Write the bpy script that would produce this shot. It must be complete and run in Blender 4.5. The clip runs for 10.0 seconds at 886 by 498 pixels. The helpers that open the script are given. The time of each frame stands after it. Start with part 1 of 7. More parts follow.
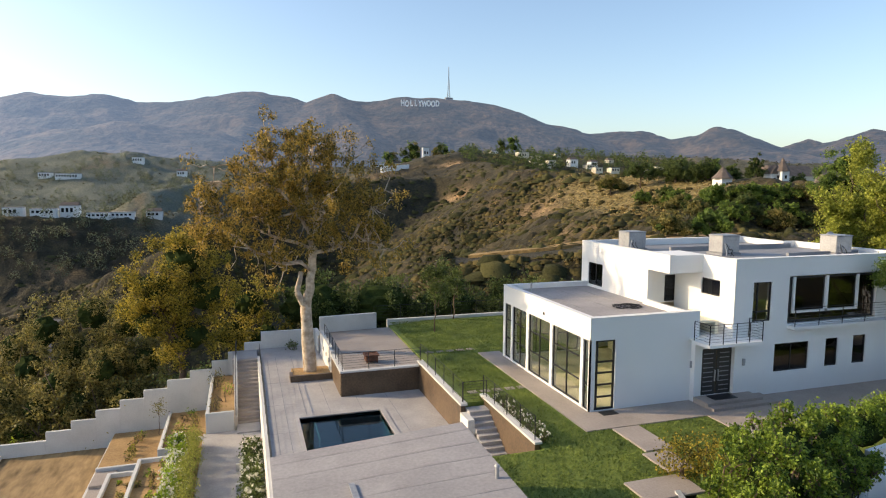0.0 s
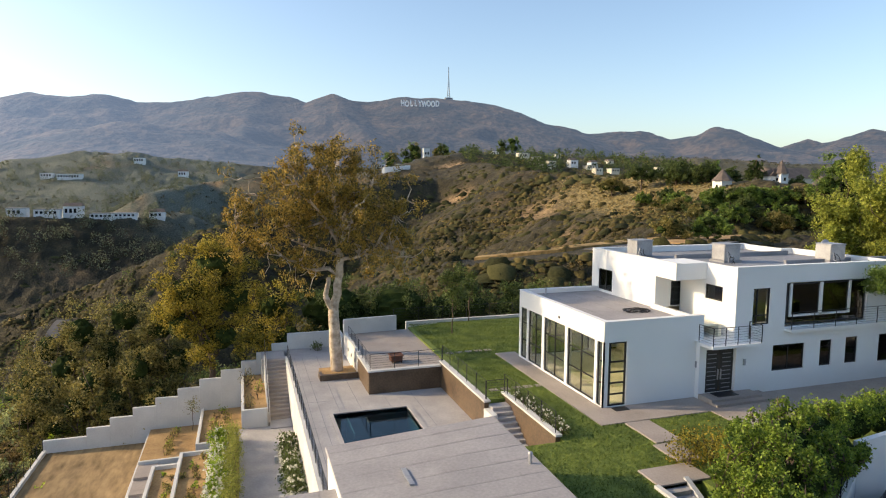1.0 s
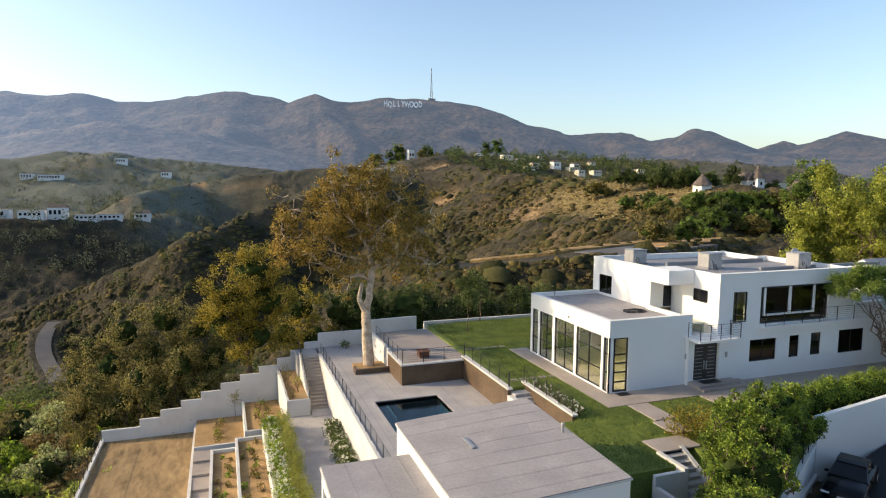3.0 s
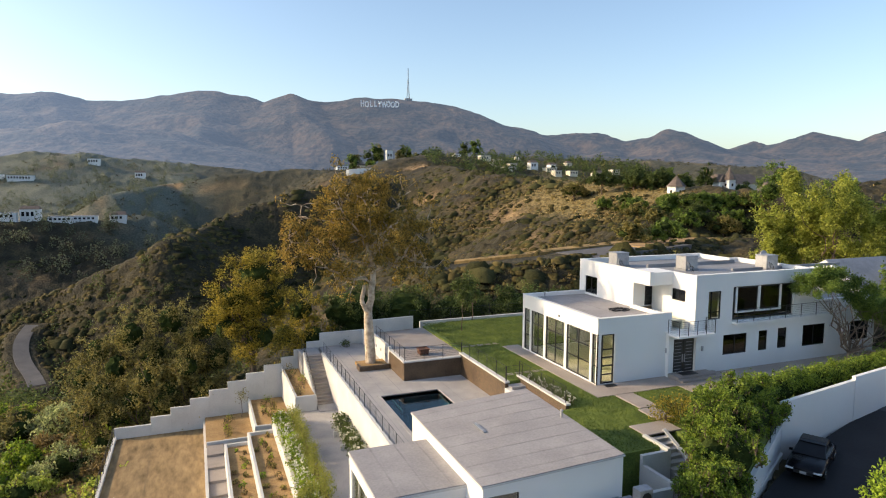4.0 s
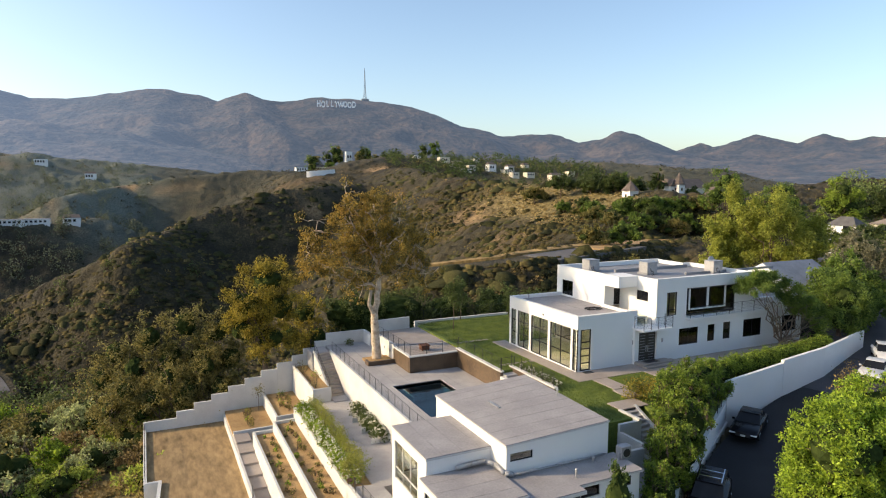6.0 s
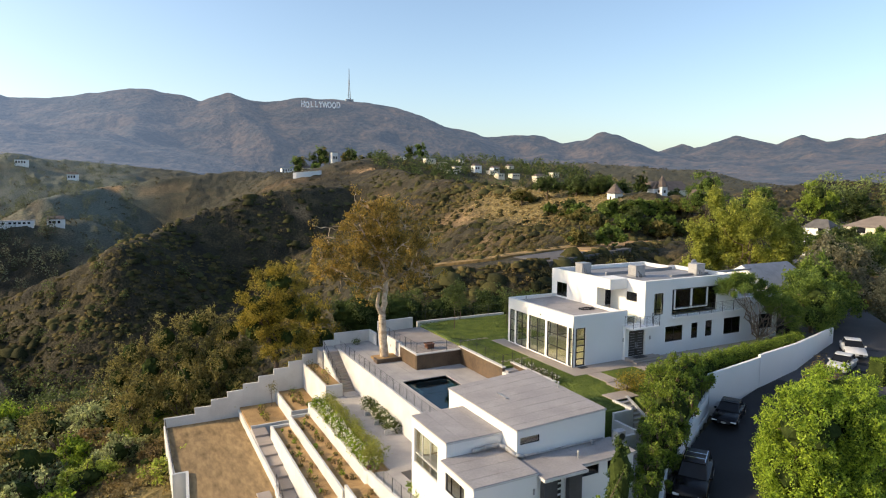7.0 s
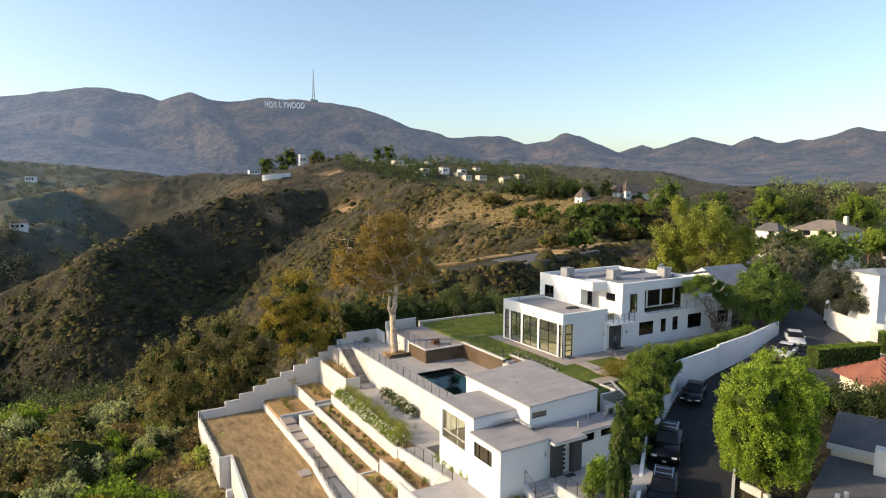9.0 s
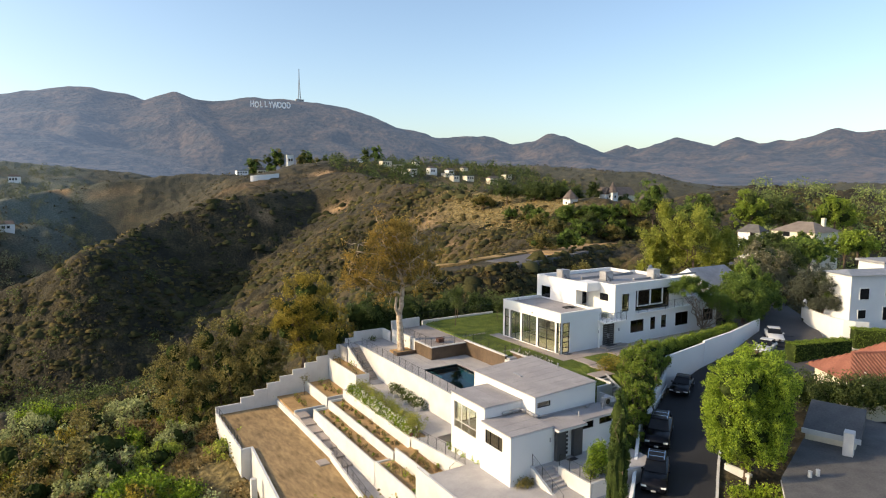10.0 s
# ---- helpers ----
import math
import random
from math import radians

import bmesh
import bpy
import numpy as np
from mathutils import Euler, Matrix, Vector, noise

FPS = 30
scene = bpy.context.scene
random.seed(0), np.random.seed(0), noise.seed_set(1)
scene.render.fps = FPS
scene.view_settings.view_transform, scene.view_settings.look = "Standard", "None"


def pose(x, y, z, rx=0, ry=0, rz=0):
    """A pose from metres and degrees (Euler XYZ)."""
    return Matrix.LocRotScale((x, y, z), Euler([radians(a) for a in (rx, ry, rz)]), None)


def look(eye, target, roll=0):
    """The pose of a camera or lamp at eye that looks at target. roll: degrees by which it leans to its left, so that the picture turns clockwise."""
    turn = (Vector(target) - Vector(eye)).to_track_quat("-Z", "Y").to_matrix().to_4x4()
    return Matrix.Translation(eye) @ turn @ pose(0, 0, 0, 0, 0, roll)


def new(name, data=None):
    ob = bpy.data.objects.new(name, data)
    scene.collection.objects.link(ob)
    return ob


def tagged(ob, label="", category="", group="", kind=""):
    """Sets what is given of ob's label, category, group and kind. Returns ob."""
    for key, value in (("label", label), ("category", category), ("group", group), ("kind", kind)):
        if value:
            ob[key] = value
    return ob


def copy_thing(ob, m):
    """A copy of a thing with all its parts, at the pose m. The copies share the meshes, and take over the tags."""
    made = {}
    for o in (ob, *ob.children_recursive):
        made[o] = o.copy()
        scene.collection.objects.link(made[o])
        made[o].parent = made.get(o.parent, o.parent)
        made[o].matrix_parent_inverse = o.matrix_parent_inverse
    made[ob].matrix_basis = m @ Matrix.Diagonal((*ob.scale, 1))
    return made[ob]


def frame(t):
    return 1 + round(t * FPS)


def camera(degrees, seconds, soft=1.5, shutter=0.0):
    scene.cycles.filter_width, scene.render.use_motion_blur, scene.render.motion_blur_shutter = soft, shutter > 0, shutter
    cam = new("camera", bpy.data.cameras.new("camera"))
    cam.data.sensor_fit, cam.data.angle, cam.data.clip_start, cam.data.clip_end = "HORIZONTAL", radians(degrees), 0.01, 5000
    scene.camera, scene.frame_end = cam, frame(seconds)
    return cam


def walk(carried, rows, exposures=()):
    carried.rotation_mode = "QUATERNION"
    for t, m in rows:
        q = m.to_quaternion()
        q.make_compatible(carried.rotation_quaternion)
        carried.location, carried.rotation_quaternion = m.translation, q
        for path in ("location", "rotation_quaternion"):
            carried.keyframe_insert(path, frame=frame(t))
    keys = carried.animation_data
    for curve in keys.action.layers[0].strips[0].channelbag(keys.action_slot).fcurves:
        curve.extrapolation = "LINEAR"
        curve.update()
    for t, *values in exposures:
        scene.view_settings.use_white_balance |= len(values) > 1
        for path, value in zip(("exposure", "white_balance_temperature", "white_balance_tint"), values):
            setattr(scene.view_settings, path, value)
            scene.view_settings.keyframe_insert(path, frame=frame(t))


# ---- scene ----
cam = camera(70.9, 10.0, soft=1.1)

PATH = [
    (0, (1.214, 0.65, 11.111), (1.824, 2.543, 10.9), 0.3),
    (0.5, (0.147, -0.366, 11.518), (0.758, 1.526, 11.306), 0.3),
    (1, (-0.932, -1.442, 11.904), (-0.32, 0.451, 11.692), 0.3),
    (1.5, (-2.03, -2.502, 12.271), (-1.417, -0.611, 12.058), 0.4),
    (2, (-3.162, -3.565, 12.607), (-2.548, -1.674, 12.394), 0.4),
    (2.5, (-4.326, -4.716, 12.874), (-3.689, -2.832, 12.662), 0.4),
    (4, (-8.3, -8.411, 13.881), (-7.564, -6.563, 13.669), 0.3),
    (4.5, (-9.784, -9.732, 14.268), (-9.002, -7.904, 14.056), 0.3),
    (5, (-11.397, -11.064, 14.653), (-10.58, -9.251, 14.441), 0.3),
    (5.5, (-13.001, -12.405, 15.077), (-12.158, -10.604, 14.865), 0.3),
    (7, (-18.165, -16.587, 16.416), (-17.256, -14.818, 16.205), 0.3),
    (7.5, (-20.078, -17.979, 16.859), (-19.137, -16.227, 16.648), 0.3),
    (8, (-22.039, -19.34, 17.33), (-21.073, -17.602, 17.119), 0.3),
    (8.5, (-24.046, -20.72, 17.794), (-23.058, -18.995, 17.583), 0.3),
    (9, (-26.038, -22.034, 18.257), (-25.029, -20.32, 18.046), 0.2),
    (9.5, (-28.065, -23.352, 18.718), (-27.035, -21.651, 18.507), 0.2),
    (10, (-30.126, -24.634, 19.175), (-29.078, -22.944, 18.963), 0.2),
]
walk(cam, [(t, look(eye, target, roll)) for t, eye, target, roll in PATH])

# ---- light ----
SUN_YAW, SUN_EL = 69.0, 22.0  # degrees left of +y, above the horizon
sun_dir = Vector((-math.sin(radians(SUN_YAW)) * math.cos(radians(SUN_EL)),
                  math.cos(radians(SUN_YAW)) * math.cos(radians(SUN_EL)), math.sin(radians(SUN_EL))))
world = bpy.data.worlds.new("sky_world")
scene.world = world
world.use_nodes = True
wn = world.node_tree.nodes
sky = wn.new("ShaderNodeTexSky")
sky.sky_type = "NISHITA"
sky.sun_disc = False
sky.sun_elevation = radians(SUN_EL)
sky.sun_rotation = radians(-SUN_YAW)
sky.altitude = 300
sky.air_density, sky.dust_density, sky.ozone_density = 1.0, 2.0, 1.3
wn["Background"].inputs["Strength"].default_value = 0.14
world.node_tree.links.new(sky.outputs["Color"], wn["Background"].inputs["Color"])
sun_data = bpy.data.lights.new("sun", "SUN")
sun_data.energy, sun_data.angle, sun_data.color = 3.0, radians(0.6), (1.0, 0.77, 0.47)
sun = new("sun", sun_data)
sun.matrix_world = look(sun_dir * 200, (0, 0, 0))
scene.view_settings.exposure = 0.8


# ---- materials ----
def material(name, dark, light, rough=0.8, scale=3.0, fine=40.0, bump=0.2, metal=0.0, island=0.0, spec=0.4, stretch=None):
    """Two-scale procedural surface: broad patches and fine grain, with relief."""
    m = bpy.data.materials.new(name)
    m.use_nodes = True
    n, l = m.node_tree.nodes, m.node_tree.links
    b = n["Principled BSDF"]
    geo = n.new("ShaderNodeNewGeometry")
    vec = geo.outputs["Position"]
    if stretch:
        mp = n.new("ShaderNodeMapping")
        mp.inputs["Scale"].default_value = stretch
        l.new(vec, mp.inputs["Vector"])
        vec = mp.outputs["Vector"]
    a, f = n.new("ShaderNodeTexNoise"), n.new("ShaderNodeTexNoise")
    a.inputs["Scale"].default_value, a.inputs["Detail"].default_value = 1.0 / scale, 4.0
    f.inputs["Scale"].default_value, f.inputs["Detail"].default_value = fine, 3.0
    l.new(vec, a.inputs["Vector"]), l.new(vec, f.inputs["Vector"])
    mix = n.new("ShaderNodeMath")
    mix.operation = "MULTIPLY_ADD"
    mix.inputs[1].default_value = 0.45
    l.new(f.outputs["Fac"], mix.inputs[0])
    half = n.new("ShaderNodeMath")
    half.operation = "MULTIPLY"
    half.inputs[1].default_value = 0.62
    l.new(a.outputs["Fac"], half.inputs[0])
    l.new(half.outputs[0], mix.inputs[2])
    value = mix.outputs[0]
    if island:
        add = n.new("ShaderNodeMath")
        add.operation = "MULTIPLY_ADD"
        add.inputs[1].default_value = island
        l.new(geo.outputs["Random Per Island"], add.inputs[0])
        sub = n.new("ShaderNodeMath")
        sub.operation = "SUBTRACT"
        sub.inputs[1].default_value = island / 2
        l.new(value, sub.inputs[0])
        l.new(sub.outputs[0], add.inputs[2])
        value = add.outputs[0]
    ramp = n.new("ShaderNodeValToRGB")
    ramp.color_ramp.elements[0].position, ramp.color_ramp.elements[1].position = 0.33, 0.72
    ramp.color_ramp.elements[0].color, ramp.color_ramp.elements[1].color = (*dark, 1), (*light, 1)
    l.new(value, ramp.inputs["Fac"])
    l.new(ramp.outputs["Color"], b.inputs["Base Color"])
    b.inputs["Roughness"].default_value, b.inputs["Metallic"].default_value = rough, metal
    b.inputs["Specular IOR Level"].default_value = spec
    if bump:
        bp = n.new("ShaderNodeBump")
        bp.inputs["Strength"].default_value, bp.inputs["Distance"].default_value = bump, 0.03
        l.new(f.outputs["Fac"], bp.inputs["Height"])
        l.new(bp.outputs["Normal"], b.inputs["Normal"])
    return m


def leaf_material(name, dark, light, glow=0.35, broad=2.2, vary=0.5):
    m = material(name, dark, light, 0.55, broad, 9.0, 0.0, 0.0, vary, 0.3)
    n, l = m.node_tree.nodes, m.node_tree.links
    ramp = [x for x in n if x.type == "VALTORGB"][0]
    t = n.new("ShaderNodeBsdfTranslucent")
    l.new(ramp.outputs["Color"], t.inputs["Color"])
    mx = n.new("ShaderNodeMixShader")
    mx.inputs["Fac"].default_value = glow
    l.new(n["Principled BSDF"].outputs[0], mx.inputs[1])
    l.new(t.outputs[0], mx.inputs[2])
    l.new(mx.outputs[0], n["Material Output"].inputs["Surface"])
    return m


def glass_material(name, tint, gloss=0.28, least=0.04):
    m = bpy.data.materials.new(name)
    m.use_nodes = True
    n, l = m.node_tree.nodes, m.node_tree.links
    n.remove(n["Principled BSDF"])
    tr, gl, fr, mx, gain = (n.new("ShaderNode" + k) for k in ("BsdfTransparent", "BsdfGlossy", "LayerWeight", "MixShader", "Math"))
    tr.inputs["Color"].default_value = (*tint, 1)
    gl.inputs["Roughness"].default_value = 0.02
    fr.inputs["Blend"].default_value = 0.2
    gain.operation = "MULTIPLY_ADD"
    gain.inputs[1].default_value, gain.inputs[2].default_value = gloss, least
    l.new(fr.outputs["Facing"], gain.inputs[0])
    l.new(gain.outputs[0], mx.inputs[0]), l.new(tr.outputs[0], mx.inputs[1]), l.new(gl.outputs[0], mx.inputs[2])
    l.new(mx.outputs[0], n["Material Output"].inputs["Surface"])
    return m


STUCCO = material("white_stucco", (0.70, 0.70, 0.69), (0.79, 0.785, 0.775), 0.85, 4.0, 30.0, 0.12)
GARDEN_WHITE = material("garden_wall_stucco", (0.49, 0.482, 0.468), (0.65, 0.638, 0.615), 0.88, 1.8, 18.0, 0.2)
ROOFING = material("roof_membrane", (0.24, 0.225, 0.225), (0.36, 0.337, 0.332), 0.85, 1.6, 9.0, 0.2)
ROOF_GREY = material("grey_roof_coating", (0.19, 0.195, 0.205), (0.29, 0.29, 0.305), 0.8, 1.6, 14.0, 0.2)
CONCRETE = material("deck_concrete", (0.30, 0.285, 0.28), (0.46, 0.435, 0.42), 0.85, 1.5, 12.0, 0.15)
PAVING = material("tan_paving", (0.25, 0.215, 0.19), (0.40, 0.345, 0.305), 0.7, 2.0, 14.0, 0.12)
BLACK_METAL = material("black_metal", (0.018, 0.018, 0.02), (0.035, 0.035, 0.038), 0.45, 1.0, 20.0, 0.0, 0.3)
DARK_TILE = material("dark_brown_tile", (0.048, 0.033, 0.023), (0.145, 0.098, 0.060), 0.5, 1.2, 9.0, 0.2)
POOL_TILE = material("dark_pool_plaster", (0.035, 0.12, 0.15), (0.06, 0.18, 0.22), 0.5, 1.0, 10.0, 0.0)
SOIL = material("dry_soil", (0.20, 0.118, 0.05), (0.50, 0.325, 0.145), 0.95, 1.4, 8.0, 0.6)
DIRT = material("bare_dirt", (0.15, 0.098, 0.044), (0.43, 0.29, 0.138), 0.95, 1.2, 2.2, 0.9, stretch=(1.5, 0.45, 1.0))
TURF = material("lawn_turf", (0.05, 0.085, 0.013), (0.19, 0.235, 0.04), 0.9, 1.3, 11.0, 0.8)
# darker than plain asphalt, to paint in the shade along the street
ASPHALT = material("asphalt", (0.013, 0.013, 0.016), (0.027, 0.027, 0.029), 0.85, 4.0, 12.0, 0.3)
# worn road grey, taken darker to paint in shade on the canyon road
ROAD_GREY = material("worn_road", (0.085, 0.08, 0.08), (0.14, 0.13, 0.125), 0.85, 4.0, 12.0, 0.2)


def hill_material():
    """Brush-covered ground: mottled scrub, with dry grass and bare soil where the land carries them, and haze painted
    as a paler tint over the valley and far canyons.
    """
    m = material("hill_scrub_soil", (0.015, 0.013, 0.007), (0.082, 0.060, 0.026), 0.95, 11.0, 0.9, 1.0)
    n, l = m.node_tree.nodes, m.node_tree.links
    ramp = [x for x in n if x.type == "VALTORGB"][0]
    ramp.color_ramp.elements[0].position, ramp.color_ramp.elements[1].position = 0.40, 0.70
    mid = ramp.color_ramp.elements.new(0.54)
    mid.color = (0.033, 0.028, 0.012, 1)
    n["Bump"].inputs["Distance"].default_value = 0.7
    grain = [x for x in n if x.type == "TEX_NOISE"][1]
    colour = ramp.outputs["Color"]
    for name, low, high in (("hazed", (0.075, 0.088, 0.066), (0.19, 0.20, 0.155)), ("straw", (0.085, 0.066, 0.026), (0.27, 0.205, 0.078)), ("bare", (0.20, 0.12, 0.055), (0.46, 0.31, 0.16))):
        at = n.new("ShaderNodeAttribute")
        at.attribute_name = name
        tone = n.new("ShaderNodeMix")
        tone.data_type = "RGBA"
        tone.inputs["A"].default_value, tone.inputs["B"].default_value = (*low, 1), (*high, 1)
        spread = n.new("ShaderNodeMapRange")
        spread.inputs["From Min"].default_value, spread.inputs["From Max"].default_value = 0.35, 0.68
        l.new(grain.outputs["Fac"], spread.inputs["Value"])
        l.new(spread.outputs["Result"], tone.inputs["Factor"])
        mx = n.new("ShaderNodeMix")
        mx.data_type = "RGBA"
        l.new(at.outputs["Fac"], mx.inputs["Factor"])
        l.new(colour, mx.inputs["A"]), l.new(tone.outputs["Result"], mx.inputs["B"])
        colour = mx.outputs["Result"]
    l.new(colour, n["Principled BSDF"].inputs["Base Color"])
    return m


HILL = hill_material()
FAR_HILL = material("hazy_mountain_scrub", (0.002, 0.006, 0.007), (0.085, 0.056, 0.034), 0.95, 75.0, 0.07, 1.0)
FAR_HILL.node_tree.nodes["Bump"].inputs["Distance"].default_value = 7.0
# bluish emission paints distance haze over the scrub colour
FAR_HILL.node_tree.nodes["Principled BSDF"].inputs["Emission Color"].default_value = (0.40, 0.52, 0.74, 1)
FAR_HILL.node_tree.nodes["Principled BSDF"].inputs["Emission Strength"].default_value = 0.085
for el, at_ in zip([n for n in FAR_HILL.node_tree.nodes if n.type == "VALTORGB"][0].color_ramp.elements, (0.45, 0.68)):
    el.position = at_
# the painted haze glows stronger westward, towards the sun
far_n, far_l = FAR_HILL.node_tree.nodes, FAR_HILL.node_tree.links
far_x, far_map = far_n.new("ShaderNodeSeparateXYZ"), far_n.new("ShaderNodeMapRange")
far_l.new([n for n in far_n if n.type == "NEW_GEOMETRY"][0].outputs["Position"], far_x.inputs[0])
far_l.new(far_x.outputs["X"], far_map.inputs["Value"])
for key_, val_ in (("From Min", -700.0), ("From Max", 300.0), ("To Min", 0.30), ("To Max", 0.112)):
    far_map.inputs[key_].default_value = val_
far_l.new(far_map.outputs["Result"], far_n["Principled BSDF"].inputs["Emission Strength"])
WOOD_DARK = material("dark_slat_door", (0.02, 0.018, 0.017), (0.045, 0.04, 0.036), 0.5, 1.0, 20.0, 0.1)
INTERIOR = material("interior_plaster", (0.72, 0.68, 0.53), (0.80, 0.76, 0.60), 0.8, 3.0, 10.0, 0.0)
METAL_GREY = material("galvanised_metal", (0.27, 0.27, 0.28), (0.42, 0.42, 0.43), 0.5, 0.8, 9.0, 0.1, 0.4)
BARK = material("pale_bark", (0.22, 0.155, 0.10), (0.70, 0.585, 0.45), 0.85, 0.45, 4.0, 0.7)
BARK_DARK = material("brown_bark", (0.07, 0.05, 0.035), (0.17, 0.12, 0.085), 0.9, 0.6, 8.0, 0.5)
PIER_GREY = material("dark_grey_panel", (0.045, 0.046, 0.05), (0.08, 0.08, 0.085), 0.6, 1.0, 12.0, 0.1)
# dark leaf green standing in for the shade deep inside crowns and hedges
INNER_SHADE = material("painted_inner_shade", (0.012, 0.021, 0.006), (0.05, 0.068, 0.018), 0.95, 0.7, 7.0, 1.0, 0.0, 0.0, 0.05)
# white stucco dimmed and cooled, painting shade onto the bend house and wall
SHADE_WHITE = material("shade_toned_stucco", (0.60, 0.61, 0.62), (0.70, 0.71, 0.72), 0.88, 2.5, 18.0, 0.15)
BUSH = material("chaparral_crown", (0.014, 0.015, 0.006), (0.125, 0.098, 0.036), 0.9, 22.0, 2.4, 1.0, 0.0, 0.26, 0.1)
BUSH_DARK = material("dark_chaparral_crown", (0.011, 0.014, 0.006), (0.078, 0.074, 0.028), 0.9, 22.0, 2.4, 1.0, 0.0, 0.26, 0.1)
CLEAR = glass_material("window_glass", (0.92, 0.94, 0.89), 0.5, 0.08)
DARKGLASS = glass_material("tinted_glass", (0.20, 0.21, 0.22))
WATER = glass_material("pool_water", (0.22, 0.47, 0.53))
EUC_LEAF = leaf_material("eucalyptus_leaf", (0.05, 0.056, 0.016), (0.50, 0.335, 0.065), 0.42, 1.1, 0.5)
GOLD_LEAF = leaf_material("yellow_green_leaf", (0.068, 0.074, 0.013), (0.47, 0.365, 0.048), 0.44, 1.4, 0.5)
OLIVE_LEAF = leaf_material("olive_green_leaf", (0.065, 0.07, 0.022), (0.34, 0.285, 0.085), 0.44, 1.8, 0.5)
FRESH_LEAF = leaf_material("fresh_green_leaf", (0.075, 0.135, 0.014), (0.37, 0.48, 0.043), 0.45, 1.4, 0.45)
DEEP_LEAF = leaf_material("deep_green_leaf", (0.030, 0.050, 0.015), (0.14, 0.175, 0.045), 0.42, 2.2, 0.4)
PINE_LEAF = leaf_material("pine_needles", (0.12, 0.15, 0.024), (0.48, 0.50, 0.085), 0.5, 1.5, 0.35)
# leaf green greyed to paint in the valley haze
VALLEY_LEAF = leaf_material("hazy_valley_leaf", (0.06, 0.075, 0.045), (0.17, 0.185, 0.11), 0.5, 6.0, 0.2)
HILL_LEAF = leaf_material("hill_chaparral", (0.022, 0.024, 0.010), (0.105, 0.085, 0.032), 0.3, 5.0, 0.25)
HILL_DARK = leaf_material("hill_dark_chaparral", (0.014, 0.019, 0.009), (0.062, 0.062, 0.022), 0.3, 5.0, 0.25)
STRAW = leaf_material("straw_grass", (0.20, 0.145, 0.055), (0.46, 0.35, 0.15), 0.3, 6.0, 0.3)
DRY_LEAF = leaf_material("dry_chaparral", (0.10, 0.075, 0.03), (0.36, 0.26, 0.10), 0.4)
WHITE_PETAL = leaf_material("white_rose_petals", (0.55, 0.53, 0.44), (0.82, 0.80, 0.70))


# ---- building helpers ----
def thing(name, at, label, category, group="", kind=""):
    ob = new(name)
    ob.matrix_basis = Matrix.Translation(at)
    ob.empty_display_size = 0.2
    return tagged(ob, label, category, group, kind)


def part(name, bm, mat_, parent, label="", smooth=False):
    """One mesh object out of a bmesh in world metres, under a thing or a part."""
    me = bpy.data.meshes.new(name)
    if smooth:
        for f in bm.faces:
            f.smooth = True
    bm.to_mesh(me)
    bm.free()
    me.materials.append(mat_)
    ob = new(name, me)
    if parent:
        ob.parent = parent
        top = parent
        while top.parent:
            top = top.parent
        ob.matrix_parent_inverse = top.matrix_basis.inverted() if parent is top else Matrix.Identity(4)
    if label:
        ob["label"] = label
    return ob


def solid(name, bm, mat_, label, category, kind="", group="", smooth=False):
    ob = part(name, bm, mat_, None, "", smooth)
    return tagged(ob, label, category, group, kind)


def box(bm, x0, x1, y0, y1, z0, z1, bevel=0.0):
    v = [bm.verts.new((x, y, z)) for z in (z0, z1) for y in (y0, y1) for x in (x0, x1)]
    fs = [bm.faces.new([v[i] for i in q]) for q in ((0, 2, 3, 1), (4, 5, 7, 6), (0, 1, 5, 4), (2, 6, 7, 3), (0, 4, 6, 2), (1, 3, 7, 5))]
    if bevel:
        bmesh.ops.bevel(bm, geom=list({e for f in fs for e in f.edges}), offset=bevel, segments=1, affect="EDGES", profile=0.5)
    return bm


def boxes(*rows, bevel=0.0):
    bm = bmesh.new()
    for r in rows:
        box(bm, *r, bevel=bevel)
    return bm


def prism(pts, z0, z1):
    """An upright solid over a polygon; z1 may be a list, one height for each corner."""
    bm = bmesh.new()
    tops = z1 if isinstance(z1, (list, tuple)) else [z1] * len(pts)
    a = [bm.verts.new((x, y, z0)) for x, y in pts]
    b = [bm.verts.new((p[0], p[1], z)) for p, z in zip(pts, tops)]
    n = len(pts)
    bm.faces.new(a[::-1])
    bm.faces.new(b)
    for i in range(n):
        bm.faces.new((a[i], a[(i + 1) % n], b[(i + 1) % n], b[i]))
    bmesh.ops.recalc_face_normals(bm, faces=bm.faces[:])
    return bm


def rod(bm, a, b, r0, r1=None, n=6):
    a, b = Vector(a), Vector(b)
    r1 = r0 if r1 is None else r1
    q = (b - a).to_track_quat("Z", "Y")
    ring = []
    for p, r in ((a, r0), (b, r1)):
        ring.append([bm.verts.new(p + q @ Vector((r * math.cos(6.2832 * i / n), r * math.sin(6.2832 * i / n), 0))) for i in range(n)])
    for i in range(n):
        bm.faces.new((ring[0][i], ring[0][(i + 1) % n], ring[1][(i + 1) % n], ring[1][i]))
    bm.faces.new(ring[0][::-1])
    bm.faces.new(ring[1])
    return bm


